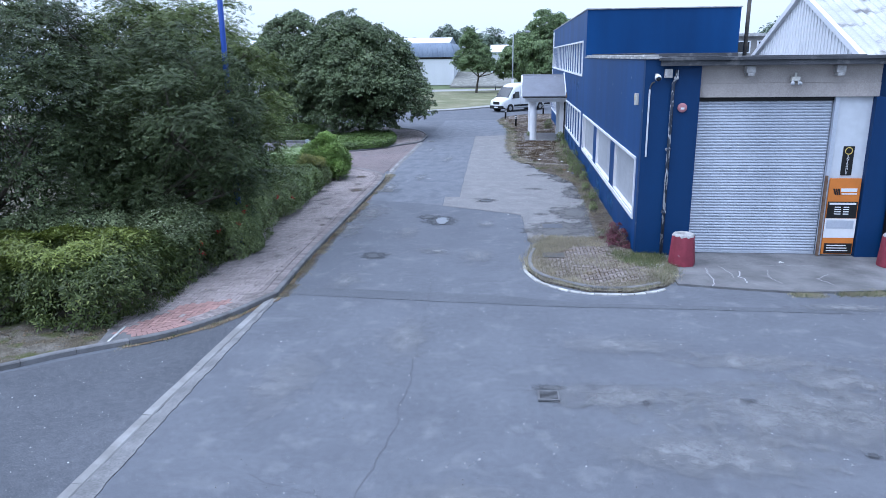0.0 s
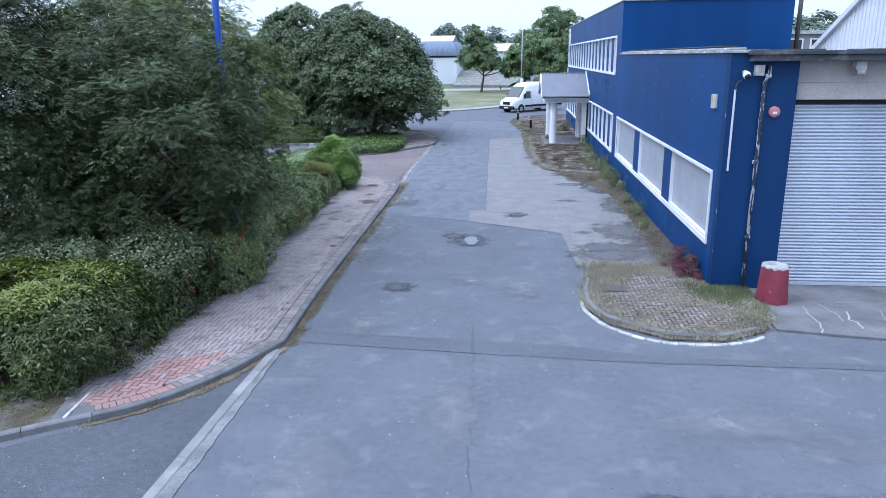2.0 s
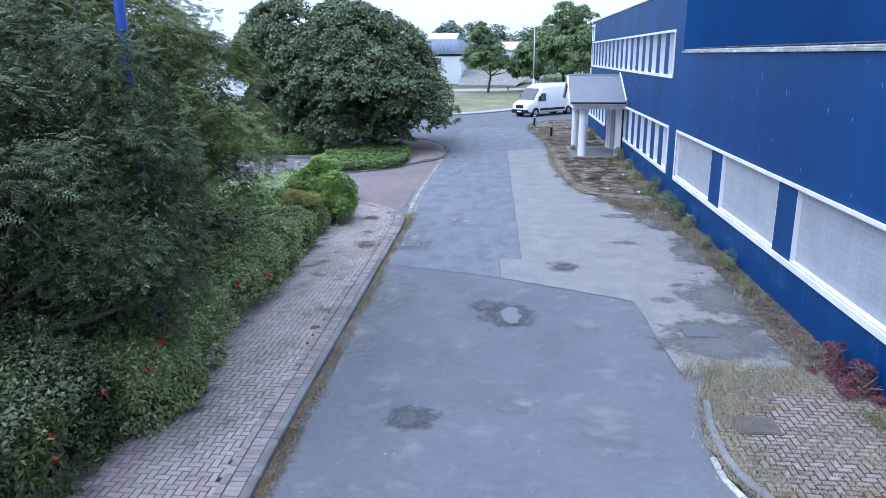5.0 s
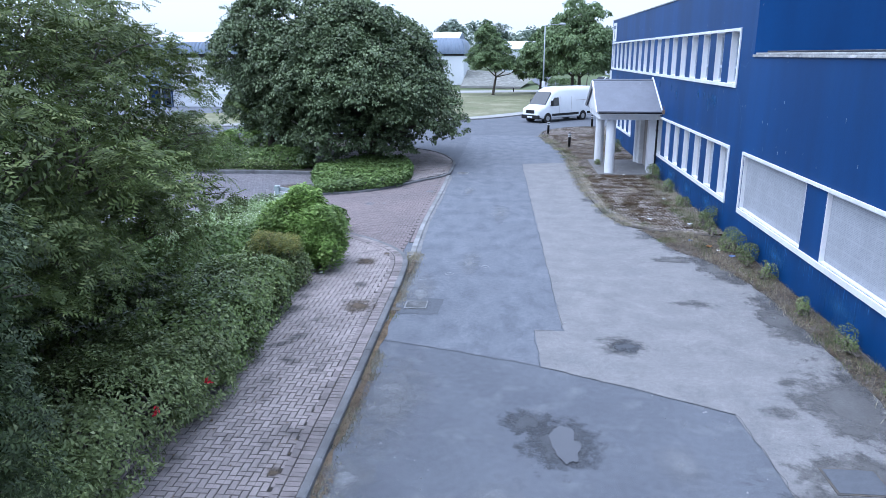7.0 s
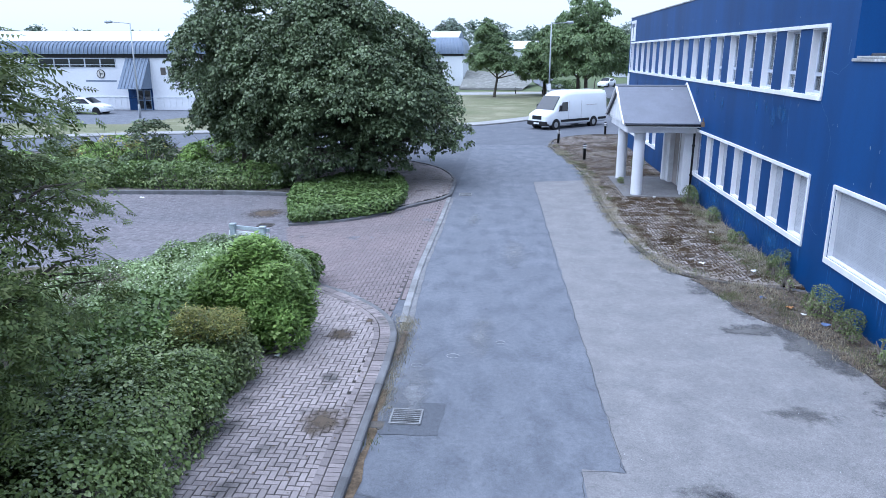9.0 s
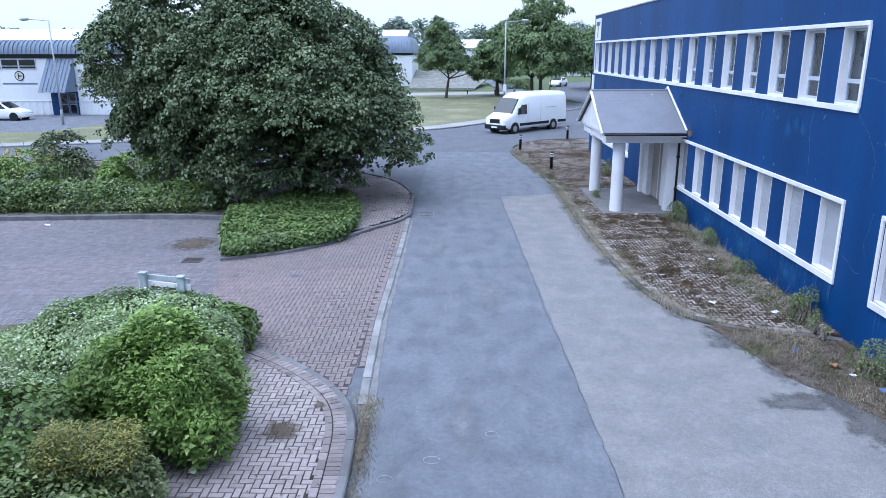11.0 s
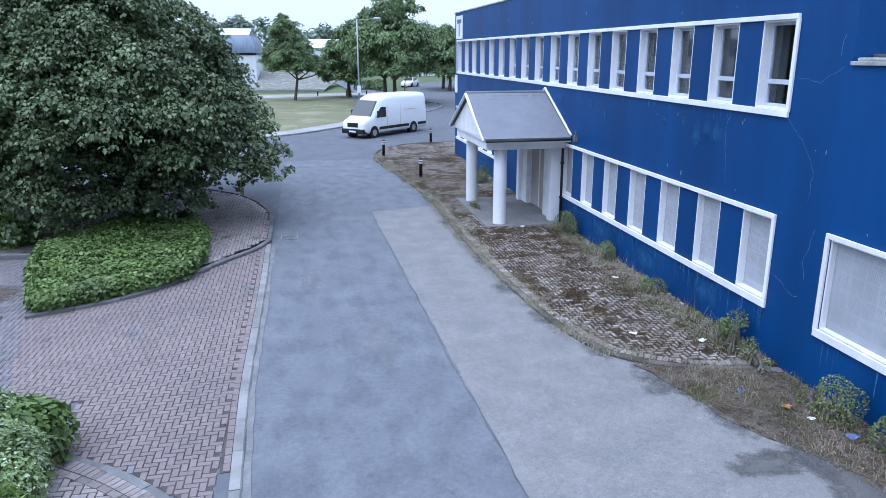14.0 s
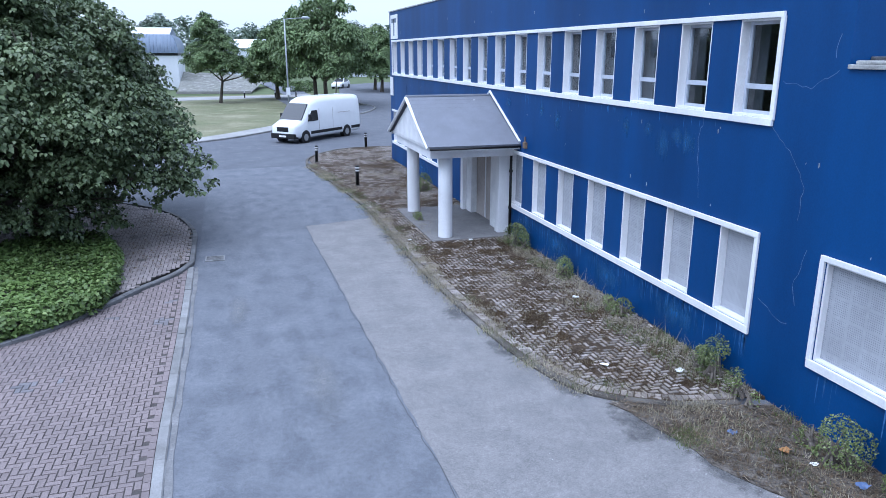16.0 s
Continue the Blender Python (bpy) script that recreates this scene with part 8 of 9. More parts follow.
IVY_LUMPS = [(-6.1, 22.9, 0.55, 1.1, 1.2, 0.7), (-6.25, 24.9, 0.5, 1.05, 1.4, 0.68), (-6.3, 26.6, 0.45, 0.95, 1.1, 0.6)]
IVYHEDGE = mound("ivy_hedge", IVY_LUMPS, 860, 0.056, IVY, L_IVY, "tangled ivy hedge over the pavement edge", "hedge")
sprays("outer_growth", IVY_LUMPS, 34, 9, 0.2, 0.055, LEAF, L_QUINCE, IVYHEDGE, 0.45)
ROSE_LUMPS = [(-6.0, 14.6, 1.3, 0.75, 0.9, 0.45), (-5.55, 15.1, 1.1, 0.5, 0.75, 0.45), (-6.6, 15.5, 1.45, 0.6, 0.7, 0.5), (-5.65, 14.0, 1.1, 0.5, 0.55, 0.4), (-7.3, 13.8, 1.45, 0.8, 0.6, 0.4), (-8.7, 13.5, 1.45, 0.8, 0.5, 0.45), (-9.9, 12.7, 1.5, 0.75, 0.8, 0.45), (-11.3, 12.5, 1.6, 0.9, 1.0, 0.5)]
ROSE = mound("grey_green_shrub", ROSE_LUMPS, 330, 0.06, LEAF, L_VARIEG, "loose grey-green shrub with pale leaf edges over the hedge", up=0.5, droop=0.1)
sprays("young_growth", ROSE_LUMPS, 26, 12, 0.3, 0.075, LEAF, L_VARIEG, ROSE, 0.75)
BUSH_LUMPS = [(-5.62, 29.1, 0.85, 0.78, 0.8, 0.78), (-5.8, 29.1, 1.5, 0.46, 0.5, 0.62), (-6.3, 29.0, 0.95, 0.55, 0.6, 0.7), (-5.3, 28.8, 0.65, 0.5, 0.55, 0.52), (-6.05, 28.85, 1.45, 0.36, 0.36, 0.42), (-5.5, 29.2, 1.5, 0.28, 0.3, 0.36), (-5.35, 29.5, 1.1, 0.36, 0.36, 0.42), (-5.75, 28.95, 1.05, 0.74, 0.68, 0.74)]
BUSH = mound("round_bush", BUSH_LUMPS, 420, 0.07, LANCE, L_BUSH, "bright green rounded bush with upright leafy shoots", up=0.6, droop=0.2)
sprays("outer_growth", BUSH_LUMPS, 52, 16, 0.36, 0.1, LEAF, L_BUSH, BUSH, 0.6, open_out=0.8, power=0.85)
GOLD_LUMPS = [(-6.0, 27.4, 0.8, 0.58, 0.5, 0.46), (-6.12, 27.4, 1.08, 0.36, 0.36, 0.3), (-5.7, 27.3, 0.85, 0.34, 0.33, 0.34)]
GOLD = mound("golden_bush", GOLD_LUMPS, 420, 0.05, LANCE, L_QUINCE, "golden-tipped bush beside the pavement", up=0.6)
sprays("golden_growth", [(-6.0, 27.4, 1.02, 0.54, 0.46, 0.3), (-6.12, 27.4, 1.16, 0.34, 0.34, 0.26), (-5.72, 27.3, 1.0, 0.3, 0.3, 0.24)], 130, 10, 0.14, 0.055, LANCE, L_GOLD, GOLD, 0.7, power=0.9)["label"] = "golden young shoots"
mound("green_bush", [(-5.95, 27.35, 0.45, 0.66, 0.6, 0.5)], 1300, 0.07, LEAF, L_QUINCE, "dense green lower bush under the golden one", up=0.5)
mound("ivy_mound", [(-6.55, 32.2, 0.38, 0.95, 1.25, 0.55), (-8.2, 32.4, 0.35, 1.2, 1.2, 0.55)], 420, 0.10, IVY, L_IVYBRIGHT, "bright ivy mound round the low sign")
mound("variegated_shrub", [(-8.3, 31.6, 0.5, 1.1, 1.3, 0.6), (-7.5, 32.4, 0.75, 1.0, 0.8, 0.45), (-6.7, 32.3, 0.7, 0.6, 0.7, 0.45), (-9.5, 30.2, 0.4, 1.2, 1.4, 0.55), (-7.0, 30.9, 0.6, 0.9, 0.9, 0.6), (-6.2, 31.4, 0.5, 0.7, 0.9, 0.55), (-8.4, 29.2, 0.4, 1.0, 1.0, 0.55)], 800, 0.06, LEAF, L_PALEIVY, "pale variegated shrub in the planted bed")
def clipped_bed(name, poly, height, top_n, side_n, size, template, material, label, category, base_z=0.08):
    """A low clipped bed: leaves over its top and down its sides."""
    xs, ys = np.array([p[0] for p in poly]), np.array([p[1] for p in poly])
    t = thing(name, (float(xs.mean()), float(ys.mean()), base_z), label, category)
    x, y = RNG.uniform(xs.min(), xs.max(), top_n * 3), RNG.uniform(ys.min(), ys.max(), top_n * 3)
    ok = inside(poly, x, y)
    x, y = x[ok][:top_n], y[ok][:top_n]
    lump = np.array([noise.noise((p * 0.9, q * 0.9, 3.1)) + 0.5 * noise.noise((p * 2.7, q * 2.7, 8.1)) for p, q in zip(x, y)])
    z = base_z + height * (1 + 0.28 * lump) - RNG.random(len(x)) ** 3 * 0.15
    at, out = [np.stack([x, y, z], 1)], [np.tile([0, 0, 1.0], (len(x), 1))]
    n = len(poly)
    lens = np.array([math.dist(poly[i], poly[(i + 1) % n]) for i in range(n)])
    turn = 1 if sum(poly[i][0] * poly[(i + 1) % n][1] - poly[(i + 1) % n][0] * poly[i][1] for i in range(n)) > 0 else -1
    for i in range(n):
        (x0, y0), (x1, y1) = poly[i], poly[(i + 1) % n]
        m = int(side_n * lens[i] / lens.sum())
        u, h = RNG.random(m), RNG.random(m)
        nx, ny = (y1 - y0) / lens[i] * turn, -(x1 - x0) / lens[i] * turn
        off = 0.04 * RNG.normal(0, 1, m) + 0.08 * np.sin(h * math.pi)
        at.append(np.stack([x0 + (x1 - x0) * u + nx * off, y0 + (y1 - y0) * u + ny * off, base_z + 0.03 + h * height], 1))
        out.append(np.tile([nx, ny, 0.3], (m, 1)))
    g = Geo()
    cx, cy = float(xs.mean()), float(ys.mean())
    g.prism([(cx + (px - cx) * 0.93, cy + (py - cy) * 0.93) for px, py in poly], 0.0, base_z + height * 0.55)
    part("root_mat", g, M_EARTH, t, "dark tangle of stems")
    leaves("foliage", np.concatenate(at), np.concatenate(out), size, template, material, t, droop=0.3, up=0.7, scatter=0.55)
    return t


clipped_bed("ivy_bed", [(-8.0, 38.62), (-6.9, 39.2), (-6.0, 39.8), (-5.2, 40.7), (-5.05, 42.0), (-5.3, 44.5), (-6.0, 46.5), (-8.0, 46.0), (-9.3, 43.2), (-8.8, 41.0)], 0.42, 15000, 6000, 0.09, IVY, L_IVYBRIGHT, "low bright green ivy bed under the broad tree", "ivy")
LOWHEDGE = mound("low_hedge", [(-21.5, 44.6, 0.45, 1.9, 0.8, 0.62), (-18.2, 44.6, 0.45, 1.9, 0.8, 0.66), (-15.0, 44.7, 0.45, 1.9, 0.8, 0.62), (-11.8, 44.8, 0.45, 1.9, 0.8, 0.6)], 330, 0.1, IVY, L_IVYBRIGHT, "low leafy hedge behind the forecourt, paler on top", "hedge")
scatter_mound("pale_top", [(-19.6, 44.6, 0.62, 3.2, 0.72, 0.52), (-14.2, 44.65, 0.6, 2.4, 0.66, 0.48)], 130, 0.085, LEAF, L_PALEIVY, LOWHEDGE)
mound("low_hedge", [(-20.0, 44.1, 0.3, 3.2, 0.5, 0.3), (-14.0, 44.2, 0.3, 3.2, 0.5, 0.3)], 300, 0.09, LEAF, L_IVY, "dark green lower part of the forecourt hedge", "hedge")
for x, y, r, h, m, lab in ((-19.5, 48.5, 1.7, 1.25, L_BUSH, "bright green shrub behind the low hedge"), (-15.8, 51.0, 1.5, 1.3, L_BUSH, "bright green shrub behind the low hedge"), (-22.5, 50.0, 1.9, 1.2, L_MAPLE, "dark green shrub behind the low hedge"),
                           (-25.0, 47.5, 2.0, 1.2, L_BUSH, "bright green shrub behind the low hedge"), (-17.6, 48.0, 1.2, 2.0, L_MAPLE, "tall dark shrub behind the low hedge"), (-15.0, 47.6, 1.0, 1.1, L_BUSH, "bright green shrub behind the low hedge"), (-21.0, 51.0, 2.2, 1.35, L_GOLD, "yellow-green shrub behind the low hedge"), (-13.6, 51.5, 1.2, 0.8, L_BUSH, "bright green shrub by the road")):
    mound("shrub", [(x, y, h * 0.6, r, r * 0.8, h * 0.75), (x + r * 0.6, y + 0.4, h * 0.5, r * 0.7, r * 0.7, h * 0.6)], 520, 0.14, LEAF, m, lab, clumps=150)
mound("low_hedge", [(6.3, 129.5, 0.7, 1.2, 0.9, 0.8), (8.3, 129.5, 0.7, 1.2, 0.9, 0.8)], 260, 0.16, LEAF, L_FAR, "clipped far hedge beside the road", "hedge")
for x, y in ((5.35, 18.75), (5.45, 18.0)):
    mound("red_weed", [(x, y, 0.2, 0.36, 0.45, 0.3), (x + 0.1, y + 0.2, 0.35, 0.2, 0.25, 0.25)], 1500, 0.04, LANCE, L_RED, "dark red weed against the wall", droop=-0.4, clumps=70)
for x, y, s in ((5.3, 31.7, 0.4), (5.4, 34.1, 0.4), (5.4, 30.4, 0.32), (5.45, 29.2, 0.28), (5.4, 26.6, 0.24), (5.4, 24.9, 0.22), (5.3, 42.9, 0.5), (5.45, 34.6, 0.3), (5.4, 40.2, 0.35), (5.35, 33.3, 0.3), (5.4, 37.5, 0.3), (3.4, 47.2, 0.2), (5.3, 22.6, 0.2), (5.0, 52.0, 0.5)):
    k = random.Random(int(y * 100))
    mound("weed", [(x + k.uniform(-.14, .12), y + k.uniform(-.3, .3), s * q * 0.7, s * q * 0.5, s * q * 0.7, s * q * 1.1) for q in (0.9, 0.6, 0.75)], 1100, 0.038, LEAF, L_WEED, "green weeds at the wall's foot", "weed", up=0.2, droop=-0.4)

# Leaf mass added to close bright gaps under the crowns, where deep shade lies.
mound("undergrowth", [(-9.0, 15.6, 0.6, 2.2, 1.5, 0.6), (-11.8, 15.0, 0.6, 2.0, 2.0, 0.6), (-8.2, 18.4, 0.6, 1.4, 2.2, 0.6), (-10.5, 18.6, 0.6, 1.8, 2.0, 0.6), (-13.5, 17.5, 1.0, 2.0, 2.5, 1.2), (-10.6, 19.6, 1.3, 2.2, 1.8, 1.3), (-13.2, 19.4, 1.6, 2.2, 1.8, 1.6), (-8.4, 19.6, 1.1, 1.2, 1.8, 1.1), (-12.2, 13.9, 1.6, 1.8, 0.8, 1.0)], 110, 0.16, LANCE, L_ROWAN, "undergrowth beneath the rowans, filled out to keep the hollow dark", "undergrowth")

scatter_mound("dense_growth", [(-4.88, 16.95, 0.65, 0.34, 0.6, 0.75)], 2600, 0.075, LANCE, L_QUINCE, HEDGE2)

scatter_mound("hanging_sprays", [(-4.6, 16.35, 2.5, 0.55, 0.5, 0.9), (-4.65, 16.5, 3.8, 0.5, 0.45, 0.75), (-5.1, 15.9, 3.0, 0.6, 0.6, 0.9), (-4.9, 16.4, 4.6, 0.5, 0.42, 0.75), (-4.95, 16.75, 1.6, 0.35, 0.35, 0.75)], 230, 0.155, PINNATE, L_ROWAN, ROWAN, 0.6, 0.5)

# bare dead stems sticking out of the bramble
dead = thing("dead_stems", (-7.6, 25.4, 0.1), "bare pale dead stems in the bramble", "dead stems")
dr = random.Random(21)
for _ in range(34):
    x, y = dr.uniform(-8.6, -6.6), dr.uniform(23.6, 28.2)
    dx, dy = dr.uniform(-0.4, 0.4), dr.uniform(-0.4, 0.4)
    h = dr.uniform(0.9, 1.45)
    part("stem", Geo().tube([(x, y, 0.3), (x + dx * 0.5, y + dy * 0.5, h * 0.75), (x + dx, y + dy, h)], [0.012, 0.009, 0.004], 5), M_TWIG, dead)

# red flowers in the hedge
for x, y, z in ((-5.07, 14.26, 1.01), (-5.07, 14.24, 0.76), (-5.05, 15.32, 1.02), (-4.7, 16.47, 1.46), (-4.72, 16.26, 1.36), (-4.75, 15.91, 1.09), (-4.92, 21.12, 0.8), (-4.92, 19.67, 1.1)):
    f = thing("red_flower", (x, y, z), "small red flower in the dark hedge", "flower", "flowers in the hedge")
    n = 16
    leaves("petals", np.array([x, y, z]) + RNG.normal(0, 0.022, (n, 3)), unit(RNG.normal(0, 1, (n, 3))), 0.05, LEAF, M_PETAL, f)

# distant woods and trees; their leaf colour carries the haze of distance
wd = []
for k in range(420):
    x = -420 + 840 * k / 420 + RNG.uniform(-1.5, 1.5)
    wd.append((x, 300 + RNG.uniform(-25, 25) + 30 * math.sin(k * 0.05), 8.2 + 2 * noise.noise((k * 0.11, 1, 1)), 5 + RNG.uniform(-1, 2), 5, 6.6 + 2 * noise.noise((k * 0.21, 5, 1))))
at, out = crown_points(wd, 6000, 7, 1.2, 0.2, -0.3, 0.6)
tagged(leaves("far_woods", at, out, 1.7, LEAF, L_HAZEWOODS, None, up=0.6), "long belt of distant green woods, paled as by haze", "woods", "", "stuff")
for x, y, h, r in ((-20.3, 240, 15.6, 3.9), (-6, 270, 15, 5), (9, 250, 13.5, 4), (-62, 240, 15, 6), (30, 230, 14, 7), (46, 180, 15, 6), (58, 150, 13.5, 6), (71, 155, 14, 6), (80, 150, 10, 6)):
    tree("far_tree", (x, y, 0), [(x, y, h * 0.6, r, r, h * 0.4)], 0.4, 3, 330, 22, 0.6, 0.75, LEAF, L_HAZEWOODS, "distant rounded tree above the roofs, paled as by haze", int(y), bough=0.42)

# ---- grass, litter and weeds ----
def band(pts, w0, w1):
    return offset_line(pts, w0) + offset_line(pts, w1)[::-1]


tufts("dry_grass", band(smooth_line(LANE_KERB, 0.5), -0.16, 0.0), 800, 0.06, L_DRY, "dry weeds along the lane kerb", 0.0, seed_mask=1.1)
tufts("weeds", band(smooth_line(LANE_KERB, 0.5), -0.08, 0.0), 150, 0.07, L_GRASS, "green weeds along the lane kerb", 0.0, seed_mask=0.9)
tufts("dry_grass", band(FRONT[:11], 0.02, 0.55), 1100, 0.09, L_DRY, "dry grass round the brick corner", 0.05)
tufts("weeds", band(FRONT[:11], 0.0, 0.6), 130, 0.08, L_GRASS, "green grass in the ring round the brick corner", 0.05)
tufts("weeds", [(5.0, 17.2), (6.3, 17.3), (6.6, 16.2), (6.3, 15.0), (5.6, 14.3), (5.9, 15.6), (5.2, 16.6)], 200, 0.12, L_GRASS, "green grass round the brick corner", 0.06)
tufts("dry_grass", [(2.95, 16.8), (3.1, 18.0), (3.6, 18.9), (5.0, 18.8), (5.0, 18.1), (4.0, 17.8), (3.5, 16.8)], 520, 0.12, L_DRY, "dry grass over the corner bricks", 0.05)
tufts("dry_grass", [(2.9, 18.6), (3.1, 19.2), (5.1, 19.0), (5.2, 18.0), (4.2, 17.7), (3.4, 18.0)], 260, 0.14, L_DRY, "dry grass behind the brick corner", 0.03)
tufts("dry_grass", band(ISLAND, -0.14, 0.4), 2600, 0.10, L_DRY, "dry grass along the apron kerb", 0.05, seed_mask=1.6)
tufts("weeds", band(ISLAND, -0.16, 0.5), 700, 0.1, L_GRASS, "green weeds along the apron kerb", 0.06, seed_mask=0.7)
tufts("weeds", [(4.9, 33.5), (5.7, 33.2), (5.7, 44.2), (5.1, 44.0), (4.7, 39)], 150, 0.14, L_GRASS, "rank grass along the foot of the wall", 0.06, seed_mask=0.5)
tufts("dry_grass", [(5.0, 33.6), (5.7, 33.4), (5.7, 44.2), (5.2, 44.0), (4.9, 39)], 340, 0.12, L_DRY, "dry grass along the foot of the wall", 0.06)
tufts("dry_grass", [(2.6, 36.0), (5.7, 33.5), (5.7, 61), (2.2, 61), (2.4, 45)], 420, 0.08, L_DRY, "scattered dry grass in the brick joints", 0.06, seed_mask=0.45)
tufts("weeds", [(5.0, 19.3), (5.72, 19.0), (5.72, 33.2), (4.4, 33.2), (4.6, 30.6), (5.15, 28)], 130, 0.16, L_GRASS, "weeds along the foot of the wall", 0.02, seed_mask=0.7)
tufts("dry_grass", [(4.9, 19.3), (5.72, 19.0), (5.72, 33.2), (3.6, 33.6), (4.4, 30.6), (5.05, 28)], 150, 0.12, L_DRY, "dry weeds along the foot of the wall", 0.02)
tufts("weeds", band([(6.4, 14.6), (9.0, 14.15), (11.0, 14.4), (15, 14.35)], -0.1, 0.08), 420, 0.09, L_GRASS, "weeds along the apron edge", 0.0, seed_mask=0.8)
tufts("dry_grass", band([(6.4, 14.6), (9.0, 14.15), (11.0, 14.4), (15, 14.35)], -0.14, 0.06), 500, 0.08, L_DRY, "dry weeds along the apron edge", 0.0, seed_mask=0.8)
tufts("dry_grass", band(TIP_FOOT, -0.18, 0.0), 260, 0.06, L_DRY, "dry weeds in the gutter of the tip", 0.012, per=9, spread=0.06, seed_mask=1.3)
tufts("weeds", band(TIP_FOOT, -0.1, 0.0), 60, 0.06, L_GRASS, "green weeds in the gutter of the tip", 0.012, per=10, spread=0.05, seed_mask=1.7)
tufts("weeds", band([p for p in smooth_line(TIP, 0.3)], -0.08, 0.02), 120, 0.08, L_GRASS, "weeds along the bed kerb", 0.0, seed_mask=0.9)


def litter_leaves(name, poly, n, size, label, z=0.09, mask=None):
    xs, ys = [p[0] for p in poly], [p[1] for p in poly]
    x, y = RNG.uniform(min(xs), max(xs), n * 4), RNG.uniform(min(ys), max(ys), n * 4)
    ok = inside(poly, x, y)
    if mask:
        ok &= np.array([noise.noise((a * mask, b * mask, 7.7)) for a, b in zip(x, y)]) > 0.02
    x, y = x[ok][:n], y[ok][:n]
    at = np.stack([x, y, np.full(len(x), z) + RNG.random(len(x)) * 0.02], 1)
    tagged(leaves(name, at, np.tile([0, 0, 1.0], (len(x), 1)), size, LEAF, L_LITTER, None, up=1.0, scatter=0.4, droop=0.0), label, "leaf litter", "", "stuff")


litter_leaves("leaf_litter", [(2.5, 36.5), (5.6, 33.6), (5.7, 61), (2.2, 61), (2.4, 45)], 3600, 0.04, "brown dead leaves and moss over the bricks", 0.07, 0.7)
litter_leaves("leaf_litter", [(3.3, 34.0), (3.6, 32.8), (3.9, 31.6), (4.4, 30.8), (5.1, 28), (5.1, 20), (5.7, 19), (5.7, 33.2)], 2600, 0.05, "dead leaves and debris along the wall", 0.03)
litter_leaves("leaf_litter", [(-3.5, 44.2), (-3.6, 47.5), (-5.0, 50.5), (-6.2, 46), (-4.8, 43)], 900, 0.06, "brown dead leaves under the broad tree", 0.10)
litter_leaves("leaf_litter", [(-5.4, 10.4), (-6.6, 9.3), (-11, 7.5), (-13, 11), (-5.6, 11)], 1500, 0.05, "dead leaves and gravel on the bare bed", 0.09)
litter_leaves("leaf_litter", band(smooth_line(LANE_KERB, 0.5), -0.22, -0.02), 1600, 0.04, "dead leaves in the gutter", 0.016, 0.9)


def twigs(name, poly, n, size, material, label, z, mask=None):
    """Dry stalks and twigs lying about."""
    xs, ys = [p[0] for p in poly], [p[1] for p in poly]
    x, y = RNG.uniform(min(xs), max(xs), n * 4), RNG.uniform(min(ys), max(ys), n * 4)
    ok = inside(poly, x, y)
    if mask:
        ok &= np.array([noise.noise((p * mask, q * mask, 1.7)) for p, q in zip(x, y)]) > 0.0
    x, y = x[ok][:n], y[ok][:n]
    at = np.stack([x, y, np.full(len(x), z) + RNG.random(len(x)) * 0.04], 1)
    tagged(leaves(name, at, np.tile([0, 0, 1.0], (len(x), 1)), size, BLADE, material, None, up=1.5, scatter=0.5, droop=0.0, vary=0.6), label, "debris", "", "stuff")


VERGE = [(3.3, 34.0), (3.6, 32.8), (3.9, 31.6), (4.4, 30.8), (5.1, 28), (5.1, 20), (5.7, 19), (5.7, 33.2)]
twigs("dry_stalks", VERGE, 900, 0.11, L_DRY, "dry stalks and straw along the wall", 0.03)
twigs("dry_stalks", VERGE, 9000, 0.11, L_LITTER, "brown twigs and dead stems along the wall", 0.035)
twigs("dry_stalks", [(2.3, 36.5), (5.6, 33.6), (5.7, 44), (2.2, 61), (2.2, 45)], 900, 0.09, L_LITTER, "brown dead stems over the mossy bricks", 0.075, 0.6)
twigs("dry_stalks", band(ISLAND, -0.15, 0.5), 3600, 0.10, L_DRY, "dry straw along the apron kerb", 0.07, 0.7)


def scrap(x, y, z, s, material, label, turn):
    g = Geo()
    r = random.Random(int(x * 1000 + y * 10))
    n = 4
    for i in range(n + 1):
        for j in range(n + 1):
            g.v.append((x + s * (i / n - 0.5) + r.uniform(-.1, .1) * s, y + s * 0.7 * (j / n - 0.5) + r.uniform(-.1, .1) * s, z + 0.015 + r.uniform(0, 0.3) * s))
    g.f = [(i * (n + 1) + j, (i + 1) * (n + 1) + j, (i + 1) * (n + 1) + j + 1, i * (n + 1) + j + 1) for i in range(n) for j in range(n)]
    ob = part("litter_scrap", g, material)
    tagged(ob, label, "litter", "scraps of litter")


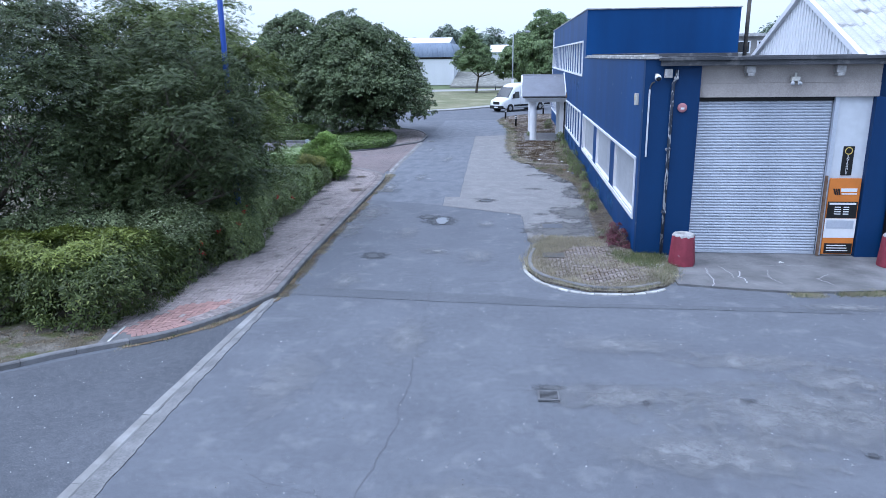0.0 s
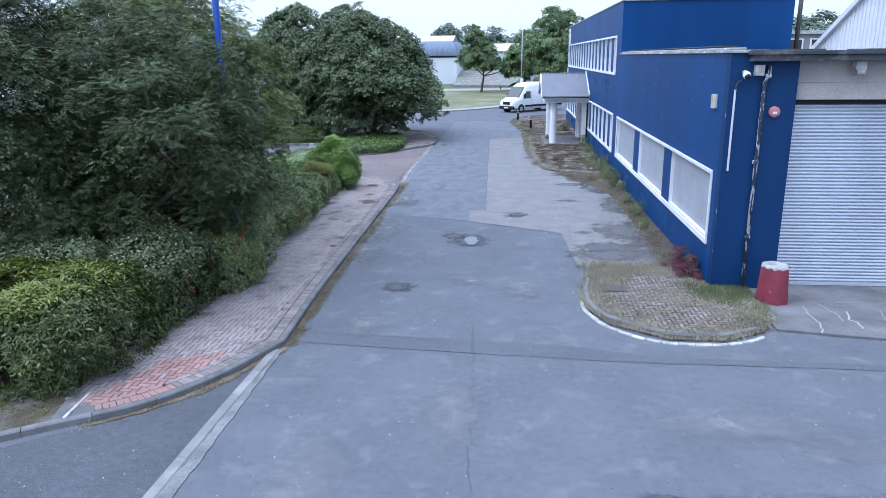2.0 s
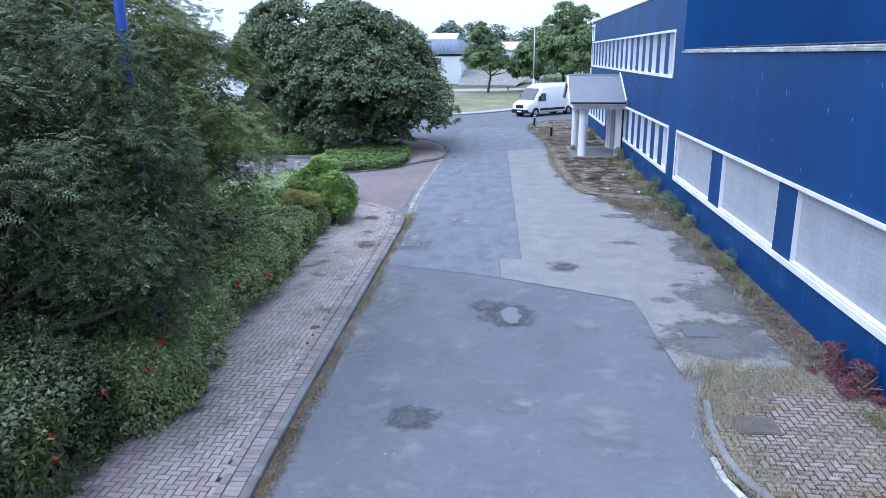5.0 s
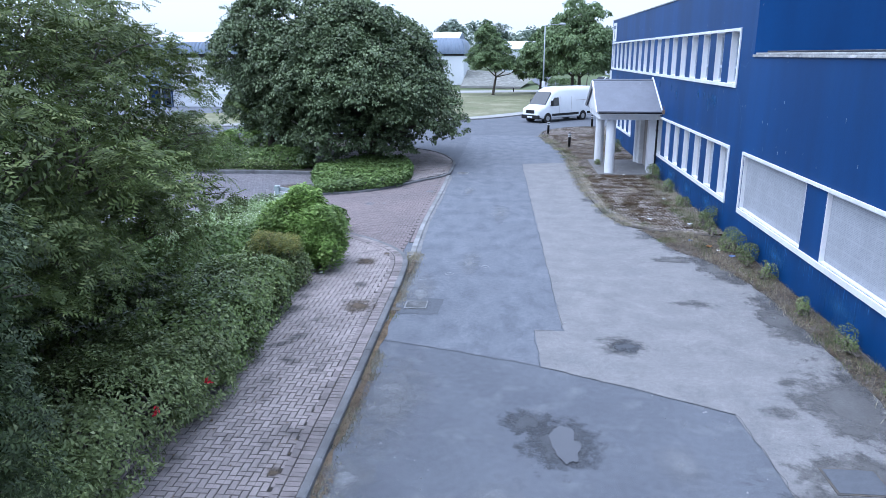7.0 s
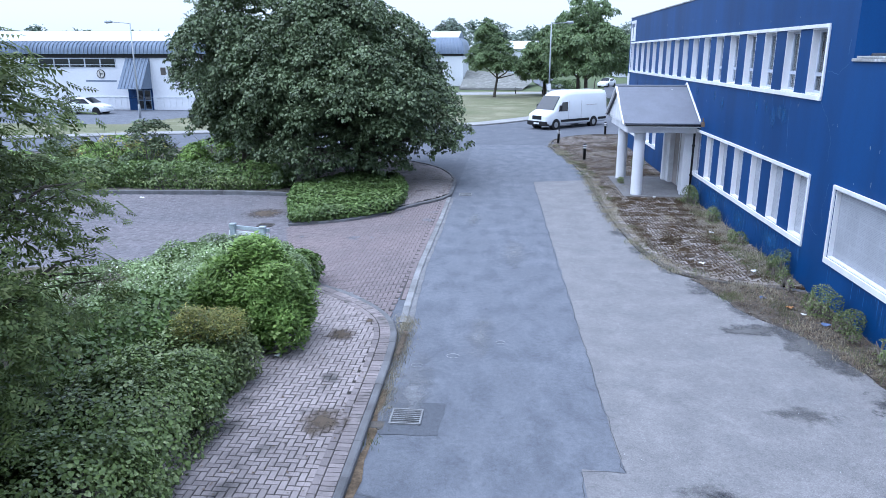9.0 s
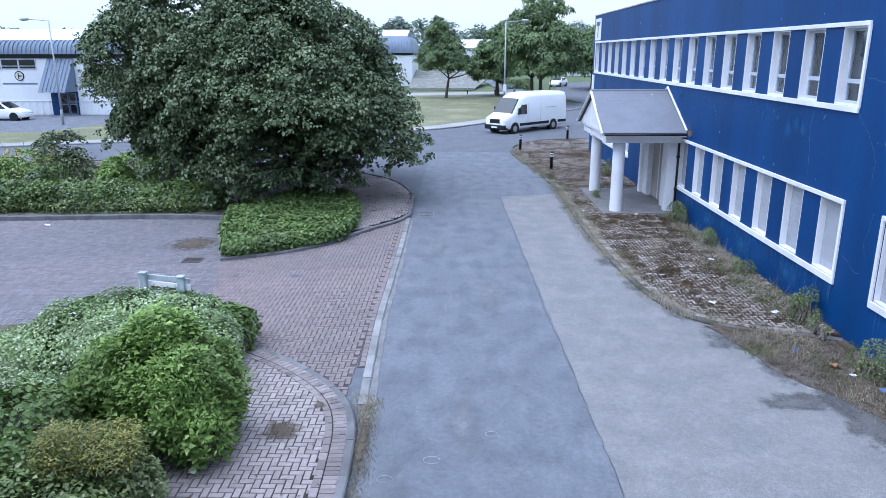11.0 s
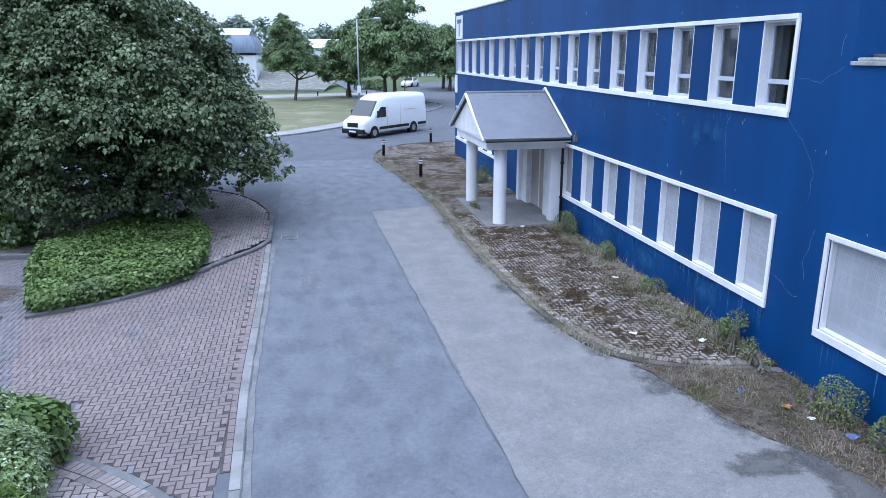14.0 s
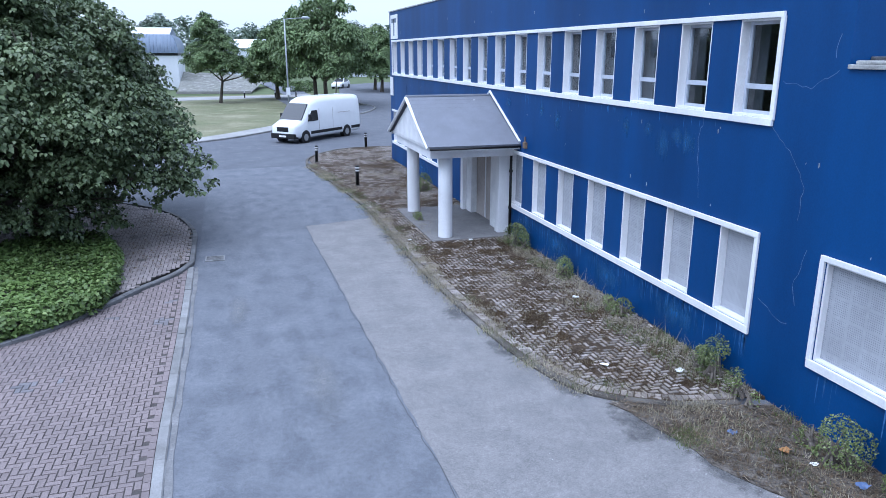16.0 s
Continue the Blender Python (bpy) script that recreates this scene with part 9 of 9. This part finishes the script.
for x, y, s, m, lab in ((3.81, 35.14, 0.13, M_PAPER, "crumpled white paper on the bricks"), (4.93, 34.56, 0.14, M_PAPER, "crumpled white paper on the bricks"), (4.86, 31.98, 0.17, M_SCRAPORANGE, "orange scrap among the weeds"),
                        (5.2, 31.02, 0.16, M_LITTERBLUE, "blue plastic scrap among the weeds"), (4.94, 38.5, 0.16, M_PAPER, "white paper scrap on the bricks"), (4.5, 32.6, 0.14, M_LITTERBLUE, "blue plastic scrap among the weeds"),
                        (5.0, 31.6, 0.09, M_PAPER, "white paper scrap among the weeds"), (4.3, 44.0, 0.12, M_PAPER, "white paper scrap by the porch"), (-5.25, 28.4, 0.12, M_PAPER, "white paper scrap under the bush"), (-5.0, 18.2, 0.08, M_PAPER, "white scrap on the pavement"),
                        (9.35, 16.6, 0.12, M_PAPER, "white scrap on the concrete apron"), (2.6, 44.5, 0.08, M_PAPER, "white scrap on the kerb"), (-9.9, 35.2, 0.14, M_PAPER, "white scrap on the forecourt"), (-15.0, 42.3, 0.16, M_PAPER, "white scrap on the forecourt")):
    scrap(x, y, 0.07 if x > 2 and y > 33.4 else (0.11 if x < -4.9 and y < 30 else 0.03), s, m, lab, 0)


def grit(name, poly, n, label):
    """Loose chips of stone lying on the asphalt."""
    xs, ys = [p[0] for p in poly], [p[1] for p in poly]
    x, y = RNG.uniform(min(xs), max(xs), n * 3), RNG.uniform(min(ys), max(ys), n * 3)
    ok = inside(poly, x, y)
    x, y = x[ok][:n], y[ok][:n]
    g = Geo()
    for a, b, s in zip(x.tolist(), y.tolist(), (0.006 + 0.012 * RNG.random(len(x)) ** 3).tolist()):
        g.add([(a - s, b - s * 0.7, 0.002), (a + s, b - s * 0.5, 0.002), (a + s * 0.3, b + s, 0.002), (a, b, 0.013 + s * 0.4)], [(0, 1, 3), (1, 2, 3), (2, 0, 3)])
    tagged(part(name, g, M_GRIT), label, "grit", "", "stuff")


grit("loose_grit", [(-2.5, 2.5), (12, 2.5), (13, 13), (2.5, 13.5), (-2.5, 22)], 1500, "loose pale grit on the worn asphalt")
grit("loose_grit", [(2.7, 19), (5.0, 19), (4.9, 30), (3.2, 33), (2.2, 37), (2.0, 46), (-0.1, 46), (0.3, 26)], 700, "loose grit on the pale concrete")
grit("loose_grit", [(-3.2, 4), (-3.1, 9), (-4.5, 10.2), (-8.5, 7.2), (-9, 2)], 500, "loose pale grit on the side road")
litter_leaves("leaf_litter", [(-5.1, 12), (-3.4, 12.5), (-3.4, 29.5), (-5.2, 29.5)], 260, 0.045, "scattered dead leaves on the brick pavement", 0.118)

# moss, straw and small finds on the brickwork
tufts("moss", [(2.7, 37.0), (3.3, 34.7), (5.2, 33.9), (5.4, 36), (5.2, 44), (2.6, 44)], 5200, 0.035, L_MOSS, "brown moss cushions over the apron bricks", 0.064, per=9, spread=0.06, seed_mask=2.3)
tufts("moss", [(2.4, 49), (5.4, 49), (5.4, 60), (2.0, 60)], 2200, 0.035, L_MOSS, "brown moss over the far apron bricks", 0.064, per=8, spread=0.06, seed_mask=0.7)
tufts("moss", [(3.2, 15.6), (4.0, 14.6), (5.2, 14.5), (6.1, 15.2), (6.1, 17.2), (4.0, 17.8), (3.2, 17.2)], 700, 0.03, L_MOSS, "brown moss in the joints of the brick corner", 0.066, per=9, spread=0.05, seed_mask=1.5)
tufts("dry_grass", [(5.3, 33.6), (5.7, 33.4), (5.7, 44.2), (5.4, 44.0)], 45, 0.4, L_DRY, "tall pale seed stalks against the wall", 0.06, per=6)
tufts("dry_grass", FRONT, 1300, 0.075, L_DRY, "straw over the brick corner", 0.066, per=10, seed_mask=1.4)
tufts("weeds", [(5.1, 17.4), (5.4, 16.2), (6.0, 16.0), (6.6, 17.0), (6.5, 17.4)], 300, 0.11, L_GRASS, "green grass between the corner and the wall", 0.07, per=10)
tufts("dry_grass", [(-3.2, 27.4), (-3.08, 27.6), (-3.1, 30.6), (-3.35, 30.9), (-3.25, 29.0)], 320, 0.075, L_DRY, "dry weeds where the kerb turns", 0.0, per=12)
tufts("dry_grass", VERGE, 240, 0.1, L_DRY, "short dry grass among the litter by the wall", 0.03, per=9, seed_mask=1.2)
tufts("moss", [(3.65, 32.5), (4.05, 32.45), (4.1, 32.95), (3.7, 32.95)], 90, 0.05, L_WEED, "bright green moss cushion by the kerb", 0.025, per=14)
flowers = np.array([6.0, 15.95, 0.11]) + RNG.normal(0, 1, (60, 3)) * np.array([0.22, 0.14, 0.02])
tagged(leaves("daisies", flowers, np.tile([0, 0, 1.0], (60, 1)), 0.022, IVY, M_PLATE, None, up=2.0, scatter=0.3), "small white daisies in the brick corner", "flowers", "", "stuff")
stain("gutter_silt", -3.16, 29.4, 0.12, 1.3, 0.0405, M_MOSSDECAL, "brown dirt where the kerb turns")
for x, y, r in ((-2.15, 28.9, 0.09), (-2.75, 28.44, 0.08), (-1.3, 29.6, 0.07)):
    setting("chalk_ring", Geo().tube([(x + r * 1.25 * math.cos(a), y + r * math.sin(a), 0.03) for a in [2 * math.pi * i / 22 for i in range(21)]], 0.0035, 4), M_CHALK, "small white chalk ring drawn on the asphalt", "marking")
